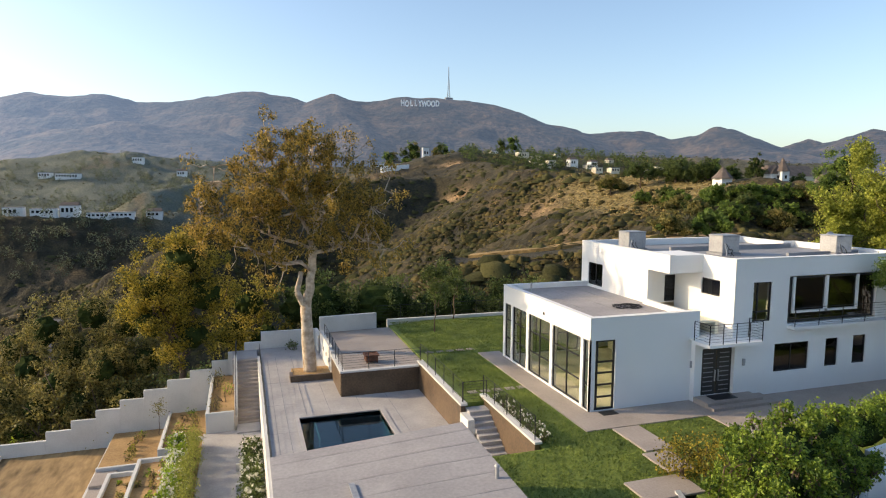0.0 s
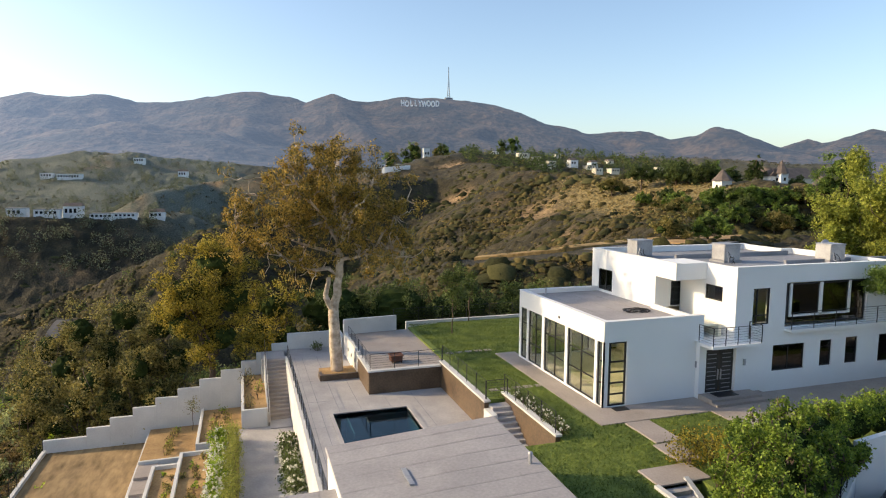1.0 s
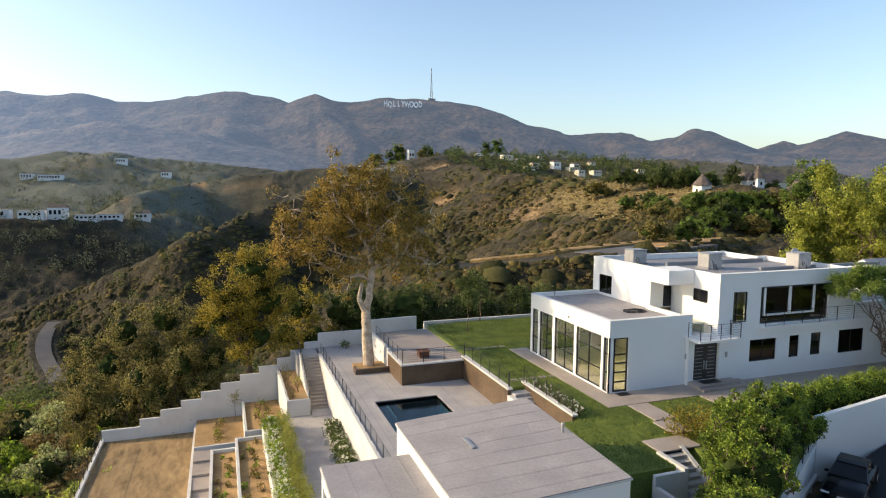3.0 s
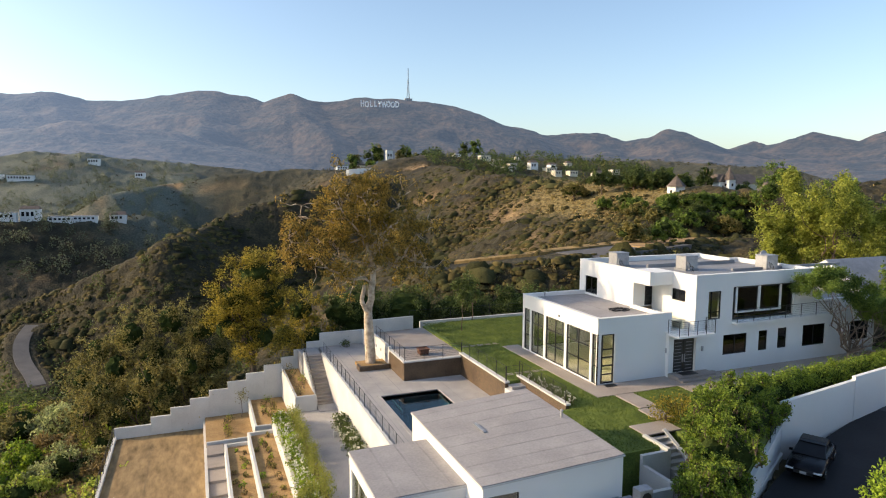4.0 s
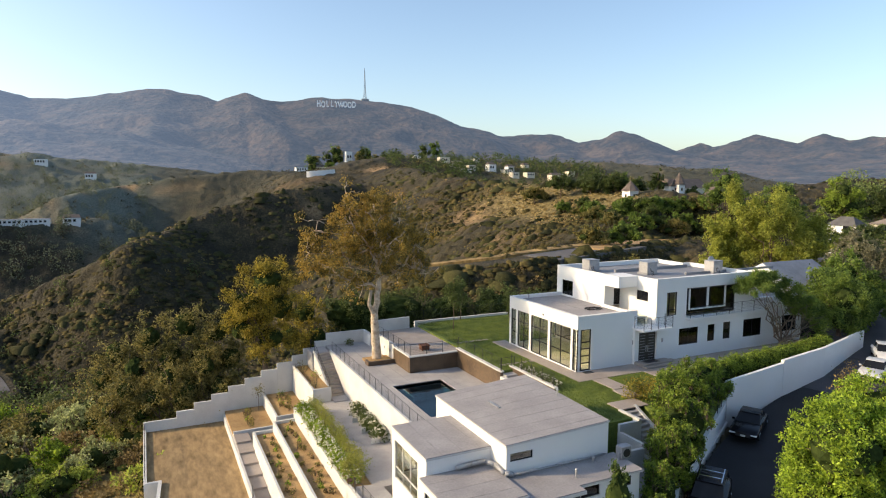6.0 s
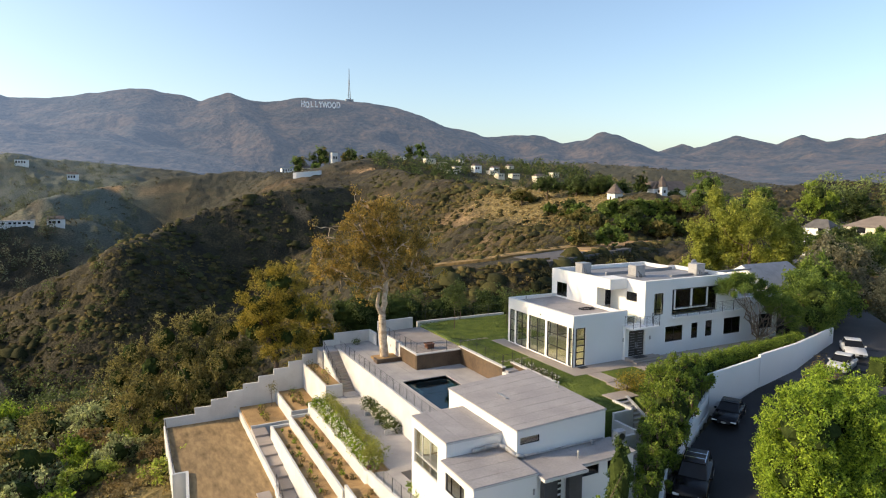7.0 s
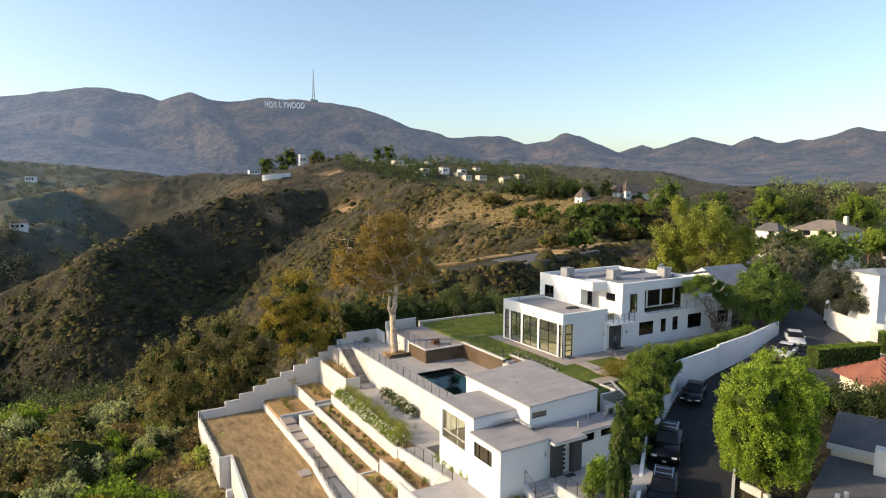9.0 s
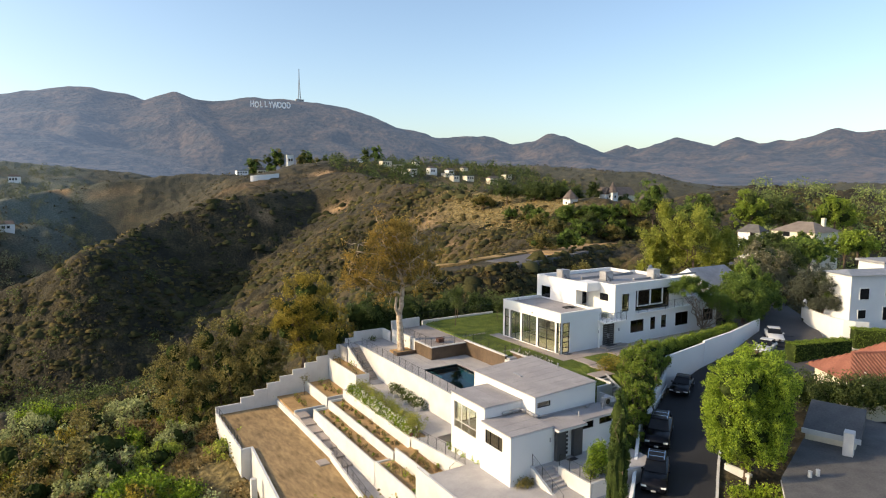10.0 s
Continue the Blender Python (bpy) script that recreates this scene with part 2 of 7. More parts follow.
def holed(plane, f0, f1, u0, u1, z0, z1, holes=()):
    """A wall slab between f0 and f1 across its plane ('x' or 'y'), u0..u1 along it, with openings (u0, u1, z0, z1) right through."""
    bm = bmesh.new()
    us = sorted({u0, u1, *[min(max(h[i], u0), u1) for h in holes for i in (0, 1)]})
    for a, b in zip(us, us[1:]):
        cut = sorted([(h[2], h[3]) for h in holes if h[0] < b - 1e-6 and h[1] > a + 1e-6])
        z = z0
        for c, d in cut + [(z1, z1)]:
            if c - z > 1e-4:
                if plane == "y":
                    box(bm, a, b, f0, f1, z, c)
                else:
                    box(bm, f0, f1, a, b, z, c)
            z = max(z, d)
    bmesh.ops.remove_doubles(bm, verts=bm.verts[:], dist=1e-5)
    return bm


def bars(plane, f0, f1, rects):
    bm = bmesh.new()
    for u0, u1, z0, z1 in rects:
        if plane == "y":
            box(bm, u0, u1, f0, f1, z0, z1)
        else:
            box(bm, f0, f1, u0, u1, z0, z1)
    return bm


def window(parent, plane, face, inward, u0, u1, z0, z1, cols=(), rows=(), glass=None, fw=0.06, name="window", metal=None, label="black metal window frame"):
    """A framed window set 6 cm into its opening: frame, muntins and panes. cols, rows: fractions for the bars."""
    glass, metal = glass or DARKGLASS, metal or BLACK_METAL
    a, b = sorted((face + 0.06 * inward, face + 0.13 * inward))
    w = part(name, holed(plane, a, b, u0, u1, z0, z1, [(u0 + fw, u1 - fw, z0 + fw, z1 - fw)]), metal, parent, label)
    rects = []
    for c in cols:
        u = u0 + c * (u1 - u0)
        rects.append((u - fw / 2, u + fw / 2, z0 + fw, z1 - fw))
    for r in rows:
        z = z0 + r * (z1 - z0)
        rects.append((u0 + fw, u1 - fw, z - fw / 2, z + fw / 2))
    for k, q in enumerate(rects):
        part("muntin", bars(plane, a + 0.004 * (k % 2), b - 0.004 * (k % 2), [q]), metal, w)
    g0, g1 = sorted((face + 0.09 * inward, face + 0.10 * inward))
    p = part("pane", bars(plane, g0, g1, [(u0 + 0.01, u1 - 0.01, z0 + 0.01, z1 - 0.01)]), glass, w, "window glass")
    p.visible_shadow = False
    return w


def railing(name, pts, h=1.05, step=1.5, rails=7, label="black metal railing with thin horizontal bars", posts=True):
    """Posts and horizontal bars along a polyline of (x, y, z) feet."""
    top = thing(name, pts[0], label, "railing", "black garden railings")
    for a, b in zip(pts, pts[1:]):
        a, b = Vector(a), Vector(b)
        n = max(1, round((b - a).length / step))
        for k in range(rails):
            z = Vector((0, 0, h * (k + 1) / rails))
            r = 0.017 if k == rails - 1 else 0.007
            part("rail", rod(bmesh.new(), a + z, b + z, r, n=4), BLACK_METAL, top)
        for i in range(n + 1):
            p = a.lerp(b, i / n)
            pm = bmesh.new()
            box(pm, p.x - 0.017, p.x + 0.017, p.y - 0.017, p.y + 0.017, p.z, p.z + h)
            part("post", pm, BLACK_METAL, top)
    return top


def fbm(x, y, scale, octaves=4, seed=0):
    """Value noise in numpy, about -1 to 1."""
    rng = np.random.RandomState(seed + 77)
    table = rng.rand(256, 256)
    total, amp, norm = 0.0, 1.0, 0.0
    for o in range(octaves):
        u, v = x / scale * 2 ** o + 13.7 * o, y / scale * 2 ** o + 7.1 * o
        i, j = np.floor(u).astype(int), np.floor(v).astype(int)
        fu, fv = u - i, v - j
        fu, fv = fu * fu * (3 - 2 * fu), fv * fv * (3 - 2 * fv)
        g = lambda a, b: table[a % 256, b % 256]
        total = total + amp * ((g(i, j) * (1 - fu) + g(i + 1, j) * fu) * (1 - fv) + (g(i, j + 1) * (1 - fu) + g(i + 1, j + 1) * fu) * fv - 0.5) * 2
        norm += amp
        amp *= 0.5
    return total / norm


# ---- terrain ----
# crest points of each ridge, and below them the fall of its flanks
GARDEN_RIDGE = [(90, 34, 1.0), (45, 33, -0.6), (24, 32, -0.8), (10, 38, -3.0), (-6, 40, -9.2), (-17, 42, -11.2), (-34, 30, -16.0), (-60, -10, -26)]
WEST_SPUR = [(-12, 46, -10.5), (-25, 65, -14.5), (-33, 92, -17.5), (-46, 112, -24)]
STREET_RIDGE = [(60, 0, -1.0), (35, 6, -1.8), (14, 4, -3.6), (0, 0, -5.0), (-25, 10, -12)]
DARK_SPUR = [(-110, 300, -52), (-66, 297, -33), (-40.7, 292, -23), (-20.4, 290, -13), (-7.6, 308, -9.5), (7.3, 328, -2.6), (22, 341, 2.2), (40, 346, 6.6), (62, 350, 9.8), (116, 369, 14.7), (145, 330, 19)]
VILLA_RIDGE = [(-75, 590, 0), (-28, 665, 12), (48, 661, 22), (91, 665, 28), (147, 650, 26), (193, 665, 33), (200, 600, 32), (165, 400, 24), (133, 262, 17.5), (149, 195, 15), (152, 158, 10)]
EAST_RIDGE = [(152, 158, 10), (200, 140, 10), (270, 150, 18), (330, 90, 12), (420, 60, 20)]
ROAD_RIDGE = [(95, 60, 0), (140, 118, -2.5), (110, 118, -2), (80, 100, -1.5), (58, 94, -2), (44, 100, -4)]
VALLEY_BENCH = [(-420, 470, -6), (-126, 500, -17), (-72, 512, -15), (-46, 530, -12)]
HAZY_RIDGE = [(-340, 1100, 62), (-247, 1120, 92), (-185, 1131, 104), (-76, 1144, 99), (60, 1150, 75), (150, 1100, 45)]
TOWN_RIDGE = [(180, 560, 36), (330, 620, 42), (480, 600, 40), (560, 480, 30)]
RIDGES = [(GARDEN_RIDGE, 0.42), (WEST_SPUR, 0.34), (STREET_RIDGE, 0.30), (DARK_SPUR, 1.0), (VILLA_RIDGE, 0.60), (EAST_RIDGE, 0.20), (ROAD_RIDGE, 0.50), (VALLEY_BENCH, 0.55), (HAZY_RIDGE, 0.30), (TOWN_RIDGE, 0.22)]
SIGN_MOUNTAIN = [(-900, 1500, 150), (-505, 1643, 183), (-449, 1659, 210), (-378, 1676, 208), (-329, 1687, 219), (-240, 1702, 202), (-133, 1721, 210), (-72, 1724, 228), (10, 1724, 245), (83, 1721, 235), (127, 1718, 236), (165, 1714, 176), (204, 1709, 190), (238, 1705, 246), (262, 1701, 233), (298, 1694, 229), (374, 1678, 235), (430, 1664, 243), (472, 1652, 232), (528, 1635, 239), (585, 1615, 238), (642, 1592, 228), (677, 1577, 209), (712, 1562, 159)]
EAST_SHOULDER = [(712, 1562, 159), (761, 1538, 120), (809, 1513, 159), (863, 1482, 136), (917, 1449, 138), (956, 1423, 142), (1006, 1388, 142), (1056, 1350, 105), (1079, 1331, 132), (1114, 1302, 140), (1129, 1289, 149), (1148, 1273, 105), (1202, 1221, 70), (1281, 1137, 75)]
EAST_RANGE = [(1478, 1552, 104), (1557, 1473, 85), (1591, 1437, 137), (1625, 1397, 119), (1674, 1339, 141), (1691, 1316, 168), (1710, 1292, 111), (1735, 1259, 98), (1780, 1195, 95), (1797, 1169, 150), (1818, 1136, 142), (1834, 1110, 119), (1856, 1072, 152), (1878, 1035, 118), (1916, 962, 110), (1928, 939, 180), (1944, 906, 161), (2050, 640, 200), (2000, 100, 180)]
FAR_RIDGES = [
    (SIGN_MOUNTAIN, 0.42), (EAST_SHOULDER, 0.42), (EAST_RANGE, 0.40),
    ([(240, 1700, 232), (230, 1500, 170), (250, 1300, 100)], 0.5),
    ([(480, 1640, 228), (470, 1500, 175), (520, 1300, 110)], 0.5),
    ([(60, 1710, 228), (20, 1520, 165), (0, 1300, 95)], 0.5),
    ([(700, 1560, 190), (760, 1400, 130), (740, 1200, 70)], 0.5),
    ([(1125, 1285, 140), (1100, 1150, 90), (980, 1000, 50)], 0.45),
    ([(1790, 1165, 140), (1600, 1000, 100), (1400, 900, 60)], 0.42),
    ([(1925, 930, 165), (1700, 800, 110), (1450, 650, 60)], 0.42),
]


def ridge_height(x, y, crest, fall):
    best = np.full(x.shape, -1e9)
    for (ax, ay, az), (bx, by, bz) in zip(crest, crest[1:]):
        dx, dy = bx - ax, by - ay
        s = np.clip(((x - ax) * dx + (y - ay) * dy) / (dx * dx + dy * dy), 0, 1)
        d = np.hypot(x - ax - s * dx, y - ay - s * dy)
        best = np.maximum(best, az + (bz - az) * s - fall * (np.sqrt(d * d + 36) - 6))
    return best


def ground_height(x, y, rough=True):
    x, y = np.asarray(x, float), np.asarray(y, float)
    r = np.hypot(x, y)
    z = -62 - 22 * np.clip((330 - y) / 60, 0, 1) * np.clip((y - 60) / 60, 0, 1) * np.clip((90 - x) / 60, 0, 1) + 0.08 * np.clip(r - 420, 0, 1200) + 0.04 * np.clip(x, 0, 900)
    soft = 2.5 + 0.006 * r
    for crest, fall in RIDGES + FAR_RIDGES:
        h = ridge_height(x, y, crest, fall)
        if fall < 0.25 and crest[0][0] > 100:
            h = h - 0.4 * np.clip(105 - x, 0, 400)
        m = np.maximum(z, h)
        z = m + soft * np.log(np.exp((z - m) / soft) + np.exp((h - m) / soft)) - 0.0
    drop = np.clip(y - 60 - 1.15 * np.clip(-x - 6, 0, 40) - 0.25 * np.clip(x - 30, 0, 60), 0, 70)
    z = np.where((x < 60) & (y < 150), np.maximum(z - 0.55 * drop * np.clip((32 - x) / 20, 0, 1) * np.clip((150 - y) / 40, 0, 1), -62), z)
    z = z - 0.6 * soft * np.exp(-((r - 0) / 300.0) ** 2)
    if rough:
        amp = np.clip((r - 70) / 250.0, 0, 1) * 5.0 + np.clip((r - 700) / 700.0, 0, 1) * 2.0
        z = z + amp * fbm(x, y, 70.0, 4, 1) + np.clip((r - 700) / 600.0, 0, 1) * (5 * fbm(x, y, 230.0, 3, 4) + np.clip((225 - z) / 90, 0.0, 1) * (9 - 22 * np.abs(fbm(x, y, 330.0, 3, 9)) - 15 * np.abs(fbm(x, y, 110.0, 4, 15))))
    w = np.exp(-(((x - 437) ** 2 + (y - 1548) ** 2) / 70.0 ** 2))  # even bench under the sign
    return z * (1 - w) + (203.0 + 0.5 * (y - 1548 + 0.284 * (x - 437))) * w


PAD = [(-15.2, 49.3), (-15.2, 38), (-14.5, 37.8), (-15.2, 26), (-15.6, 17.5), (-9, 17), (-6.7, 16.5), (-6.7, 7), (-1, 4.5), (5.3, 5.3), (12.5, 11.0), (23.5, 17.1), (36.4, 18.2), (46, 20.7), (47, 40), (24, 49), (11, 49.6), (2, 49.9)]


def inside(x, y, poly):
    hit = np.zeros(x.shape, bool)
    n = len(poly)
    for i in range(n):
        (ax, ay), (bx, by) = poly[i], poly[(i + 1) % n]
        if ay != by:
            hit ^= ((ay > y) != (by > y)) & (x < (bx - ax) * (y - ay) / (by - ay) + ax)
    return hit


CANYON_ROAD = [(40, 108, -3.0), (58, 97, -0.3), (80, 103, 0.1), (110, 118, -0.6), (138, 124, -1.6), (165, 116, -0.5)]
VALLEY_LANE = [(-60, 232, -55.0), (-63.7, 243.5, -54.0), (-68.7, 254.9, -53.0), (-71.4, 263.1, -51.0), (-73, 271, -48.5), (-73.2, 277.2, -46.0), (-71, 281, -44.0)]
ROAD = [(-70, -64, -16.0), (-12, -12, -7.0), (-5, -5.5, -5.7), (2, 0.2, -4.6), (8.6, 4.6, -3.7), (16, 9.8, -2.8), (24.6, 13.9, -1.9), (34, 15.0, -0.9), (43, 17.0, 0.1), (51, 23.5, 0.6), (60, 33, 1.0), (72, 46, 1.5), (100, 62, 2.2)]


def road_at(x, y, line=None):
    """Distance to the street's centre line and the height of the line there."""
    best, zz = np.full(x.shape, 1e9), np.zeros(x.shape)
    line = line or ROAD
    for (ax, ay, az), (bx, by, bz) in zip(line, line[1:]):
        dx, dy = bx - ax, by - ay
        s = np.clip(((x - ax) * dx + (y - ay) * dy) / (dx * dx + dy * dy), 0, 1)
        d = np.hypot(x - ax - s * dx, y - ay - s * dy)
        zz = np.where(d < best, az + (bz - az) * s, zz)
        best = np.minimum(best, d)
    return best, zz


def site_height(x, y):
    z = ground_height(x, y)
    d, rz = road_at(x, y)
    w = np.clip((12 - d) / 7.0, 0, 1)
    z = z * (1 - w) + (rz - 0.12) * w
    for line in (CANYON_ROAD, VALLEY_LANE):
        d, rz = road_at(x, y, line)
        w = np.clip((13 - d) / 8.0, 0, 1)
        z = z * (1 - w) + (rz - 0.12) * w
    z = np.where(inside(x, y, PAD), np.minimum(z - 1.2, -9.5), z)
    return z


def canopy(x, y):
    """Rounded heads of brush over the ground, in metres; none near roads, houses and the straw meadow."""
    r = np.hypot(x, y)
    h = 2.3 * np.abs(fbm(x, y, 5.0, 2, 41)) + 1.6 * np.abs(fbm(x, y, 12.0, 2, 43))
    k = np.clip((r - 62) / 40, 0, 1) * np.clip(fbm(x, y, 40.0, 3, 47) * 1.6 + 0.75, 0.1, 1.25)
    for line in (ROAD, CANYON_ROAD, VALLEY_LANE):
        k = k * np.clip((road_at(x, y, line)[0] - 6) / 7, 0, 1)
    return h * k * (1 - 0.8 * meadow(x, y)) * (1 - 0.7 * bare_soil(x, y))


def spot(x, y, cx, cy, rx, ry):
    return np.exp(-(((x - cx) / rx) ** 2 + ((y - cy) / ry) ** 2))


def meadow(x, y):
    """Share of straw-coloured grass: the sunny west flank of the eastern ridge, the platform's foot and a few crests."""
    m = 1.5 * spot(x, y, 136, 192, 20, 38) + 0.9 * spot(x, y, 300, 495, 50, 30) + 0.35 * fbm(x, y, 24.0, 3, 51)
    m = np.clip(m * 1.6 - 0.35, 0, 1) * np.clip((np.hypot(x, y) - 90) / 40, 0, 1)
    foot = np.clip(2.0 * spot(x, y, -18.6, 37, 3.0, 11) + 0.42 + 0.5 * fbm(x, y, 9.0, 3, 52), 0, 1)
    return np.maximum(m, foot * (x < -8) * np.clip((95 - np.hypot(x, y)) / 25, 0, 1))


def bare_soil(x, y):
    """Share of open tan soil: road cuts, slides and worn crests."""
    m = 1.5 * spot(x, y, -28, 655, 9, 8) + 1.6 * spot(x, y, 175, 508, 10, 12) + 1.3 * spot(x, y, 116, 334, 7, 7) + 1.1 * spot(x, y, 71, 336, 5, 5) + 1.0 * spot(x, y, 111, 222, 10, 9)
    m = m + 0.28 * np.clip(fbm(x, y, 34.0, 3, 57) - 0.32, 0, 1) * (np.hypot(x, y) > 110) * 4
    return np.clip(m * (0.8 + 0.7 * fbm(x, y, 7.0, 2, 58)), 0, 1)


def hazed(x, y):
    """Share of pale haze painted into the ground colour: the settled valley to the north-west and the far canyons."""
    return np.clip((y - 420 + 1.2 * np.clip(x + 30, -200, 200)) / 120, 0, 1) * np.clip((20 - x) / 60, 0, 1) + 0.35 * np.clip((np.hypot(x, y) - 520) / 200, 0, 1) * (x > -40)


def sheet(name, radii, dense, mat_, label, height):
    ang = np.concatenate([np.linspace(-76, 30, dense), np.linspace(32, 282, 70)])
    rad = np.asarray(radii)
    rows_ = len(rad)
    a = np.radians(90 + ang)
    X, Y = np.outer(rad, np.cos(a)) - 6.0, np.outer(rad, np.sin(a)) - 10.0
    Z = height(X, Y)
    n = len(ang)
    verts = np.stack([X, Y, Z], -1).reshape(-1, 3)
    i = np.arange(rows_ - 1)[:, None] * n
    j = np.arange(n)[None, :]
    k = (j + 1) % n
    faces = np.stack([i + j, i + n + j, i + n + k, i + k], -1).reshape(-1, 4)
    faces = faces[:, ::-1]
    me = bpy.data.meshes.new(name)
    me.from_pydata(verts.tolist(), [], faces.tolist())
    me.polygons.foreach_set("use_smooth", [True] * len(faces))
    for cover, f in (("straw", meadow), ("bare", bare_soil), ("hazed", hazed)):
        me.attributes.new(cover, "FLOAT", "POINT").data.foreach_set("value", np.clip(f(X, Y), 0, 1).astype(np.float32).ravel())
    me.materials.append(mat_)
    return tagged(new(name, me), label, "terrain", kind="structure")


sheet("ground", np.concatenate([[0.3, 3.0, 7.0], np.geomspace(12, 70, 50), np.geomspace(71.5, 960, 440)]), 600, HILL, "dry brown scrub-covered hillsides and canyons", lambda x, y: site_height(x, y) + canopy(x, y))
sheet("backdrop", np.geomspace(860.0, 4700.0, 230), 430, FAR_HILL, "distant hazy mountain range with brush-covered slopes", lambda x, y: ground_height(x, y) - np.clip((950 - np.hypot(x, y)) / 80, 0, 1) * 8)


# ---- site: lawn, deck, terraces ----
def slab(name, x0, x1, y0, y1, z0, z1, mat_, label, category="ground", kind="structure"):
    return solid(name, boxes((x0, x1, y0, y1, z0, z1)), mat_, label, category, kind)


solid("lawn", prism([(13.05, 29.5), (13.05, 23.3), (9.0, 23.3), (9.0, 16.8), (14.4, 16.8), (14.4, 18.2), (16.5, 18.2), (16.5, 13.6), (23.8, 17.6), (36.2, 18.5), (46, 21.2), (46, 38.5), (24, 48.6), (17, 48.9), (11.9, 47.6), (11.75, 29.5)][::-1], -9.0, -0.02), TURF,
      "trimmed green lawn beside the glass-walled house", "lawn", "structure")
solid("terrace_paving", boxes((15.7, 17.2, 24.35, 38.0, -0.3, 0.03), (17.2, 27.0, 24.35, 26.6, -0.3, 0.03), (22.3, 40.0, 20.4, 24.35, -0.3, 0.03), (27.0, 44.5, 24.35, 26.0, -0.3, 0.03)),
      PAVING, "tan concrete walk along the white house", "pavement", "structure")
for x0, x1, y0, y1 in ((16.95, 18.35, 21.75, 24.25), (16.65, 17.9, 19.85, 21.6), (14.45, 16.95, 18.2, 19.65)):
    solid("paving_slab", boxes((x0, x1, y0, y1, -0.15, 0.05), bevel=0.015), PAVING, "large tan concrete paver set in the lawn", "paver", "", "garden pavers")
for y in (30.9, 39.1):
    for i in range(5):
        x = 12.4 + i * 0.72
        solid("stepping_stone", boxes((x, x + 0.55, y - 0.2, y + 0.2, -0.1, 0.015), bevel=0.02), PAVING, "small pale stepping stone in the grass", "stepping stone", "", "stepping stones")
slab("lawn_kerb", 12.0, 24.0, 48.55, 48.85, -1.0, 0.22, GARDEN_WHITE, "low white kerb along the back of the lawn", "kerb")

# pool deck with the pool let into it
deck = thing("pool_deck", (2.1, 21.8, -1.7), "grey-pink concrete pool deck with a white retaining wall", "deck", kind="structure")
part("slab", boxes((2.1, 3.8, 21.0, 47.2, -2.0, -1.7), (3.8, 8.35, 34.25, 47.2, -2.0, -1.7), (3.8, 8.35, 21.0, 26.4, -2.0, -1.7), (8.35, 12.8, 21.0, 47.2, -2.0, -1.7)), CONCRETE, deck)
part("retaining_wall", boxes((1.95, 2.18, 21.0, 47.3, -9.0, -1.6)), GARDEN_WHITE, deck, "white stucco retaining wall")
part("fill", boxes((2.2, 12.7, 21.1, 26.3, -9.0, -2.05), (2.2, 12.7, 34.4, 47.1, -9.0, -2.05), (2.2, 3.5, 26.3, 34.4, -9.0, -2.05), (8.7, 12.7, 26.3, 34.4, -9.0, -2.05)), CONCRETE, deck)
for y in (24.0, 28.2, 32.4, 36.6, 40.8, 45.0):
    part("joint_shadow_line", boxes((2.2, 3.78, y - 0.012, y + 0.012, -1.72, -1.697)), ROOF_GREY, deck)
# lengthwise strips draw railing and branch shadow streaks together with the joints
for x, y0, y1 in ((2.62, 22.0, 47.0), (3.2, 24.2, 47.0), (4.3, 34.6, 47.0), (5.6, 34.6, 40.5), (7.4, 34.6, 36.9), (9.2, 23.0, 36.9)):
    part("joint_shadow_line", boxes((x - 0.014, x + 0.014, y0, y1, -1.72, -1.6965)), ROOF_GREY, deck)
pool = thing("swimming_pool", (6, 30, -3.2), "rectangular swimming pool with dark blue-green water", "pool")
part("basin", boxes((3.75, 8.4, 26.35, 34.3, -3.4, -3.25), (3.6, 3.8, 26.3, 34.35, -3.3, -1.75), (8.35, 8.55, 26.3, 34.35, -3.3, -1.75), (3.8, 8.35, 26.2, 26.4, -3.3, -1.75), (3.8, 8.35, 34.25, 34.45, -3.3, -1.75)), POOL_TILE, pool)
part("water", boxes((3.8, 8.35, 26.4, 34.25, -1.90, -1.86)), WATER, pool, "still dark water").visible_shadow = False
part("coping", boxes((3.62, 3.84, 26.2, 34.45, -1.72, -1.66), (8.31, 8.6, 26.2, 34.45, -1.72, -1.66), (3.84, 8.31, 34.21, 34.45, -1.72, -1.66), (3.84, 8.31, 26.2, 26.44, -1.72, -1.66)), CONCRETE, pool)
part("divider", boxes((4.62, 4.70, 31.6, 34.2, -3.2, -1.93)), GARDEN_WHITE, pool, "pale submerged ledge")

# raised pavilion terrace with its dark tiled walls
pav = thing("raised_terrace", (9, 42, -1.7), "raised concrete terrace with dark brown tiled walls and white coping", "terrace", kind="structure")
part("fill", boxes((6.75, 11.75, 37.25, 47.4, -1.9, -0.22)), CONCRETE, pav)
part("floor", boxes((6.8, 11.9, 37.3, 47.5, -0.22, -0.16)), PAVING, pav)
part("floor_corner", prism([(11.9, 37.3), (12.1, 37.3), (12.5, 46.9), (11.9, 47.5)], -0.25, -0.03), PAVING, pav)
part("front_wall", boxes((6.55, 11.4, 37.0, 37.25, -1.8, -0.25)), DARK_TILE, pav, "dark brown tiled wall")
part("side_wall", boxes((6.53, 6.75, 37.25, 41.0, -1.8, -0.25)), DARK_TILE, pav, "dark brown tiled wall")
part("long_wall", boxes((11.4, 11.65, 29.2, 37.2, -1.8, -0.02)), DARK_TILE, pav, "dark brown tiled wall")
part("coping", boxes((6.48, 11.45, 36.95, 37.3, -0.25, -0.15), (6.48, 6.8, 37.3, 41.0, -0.25, -0.15)), GARDEN_WHITE, pav)
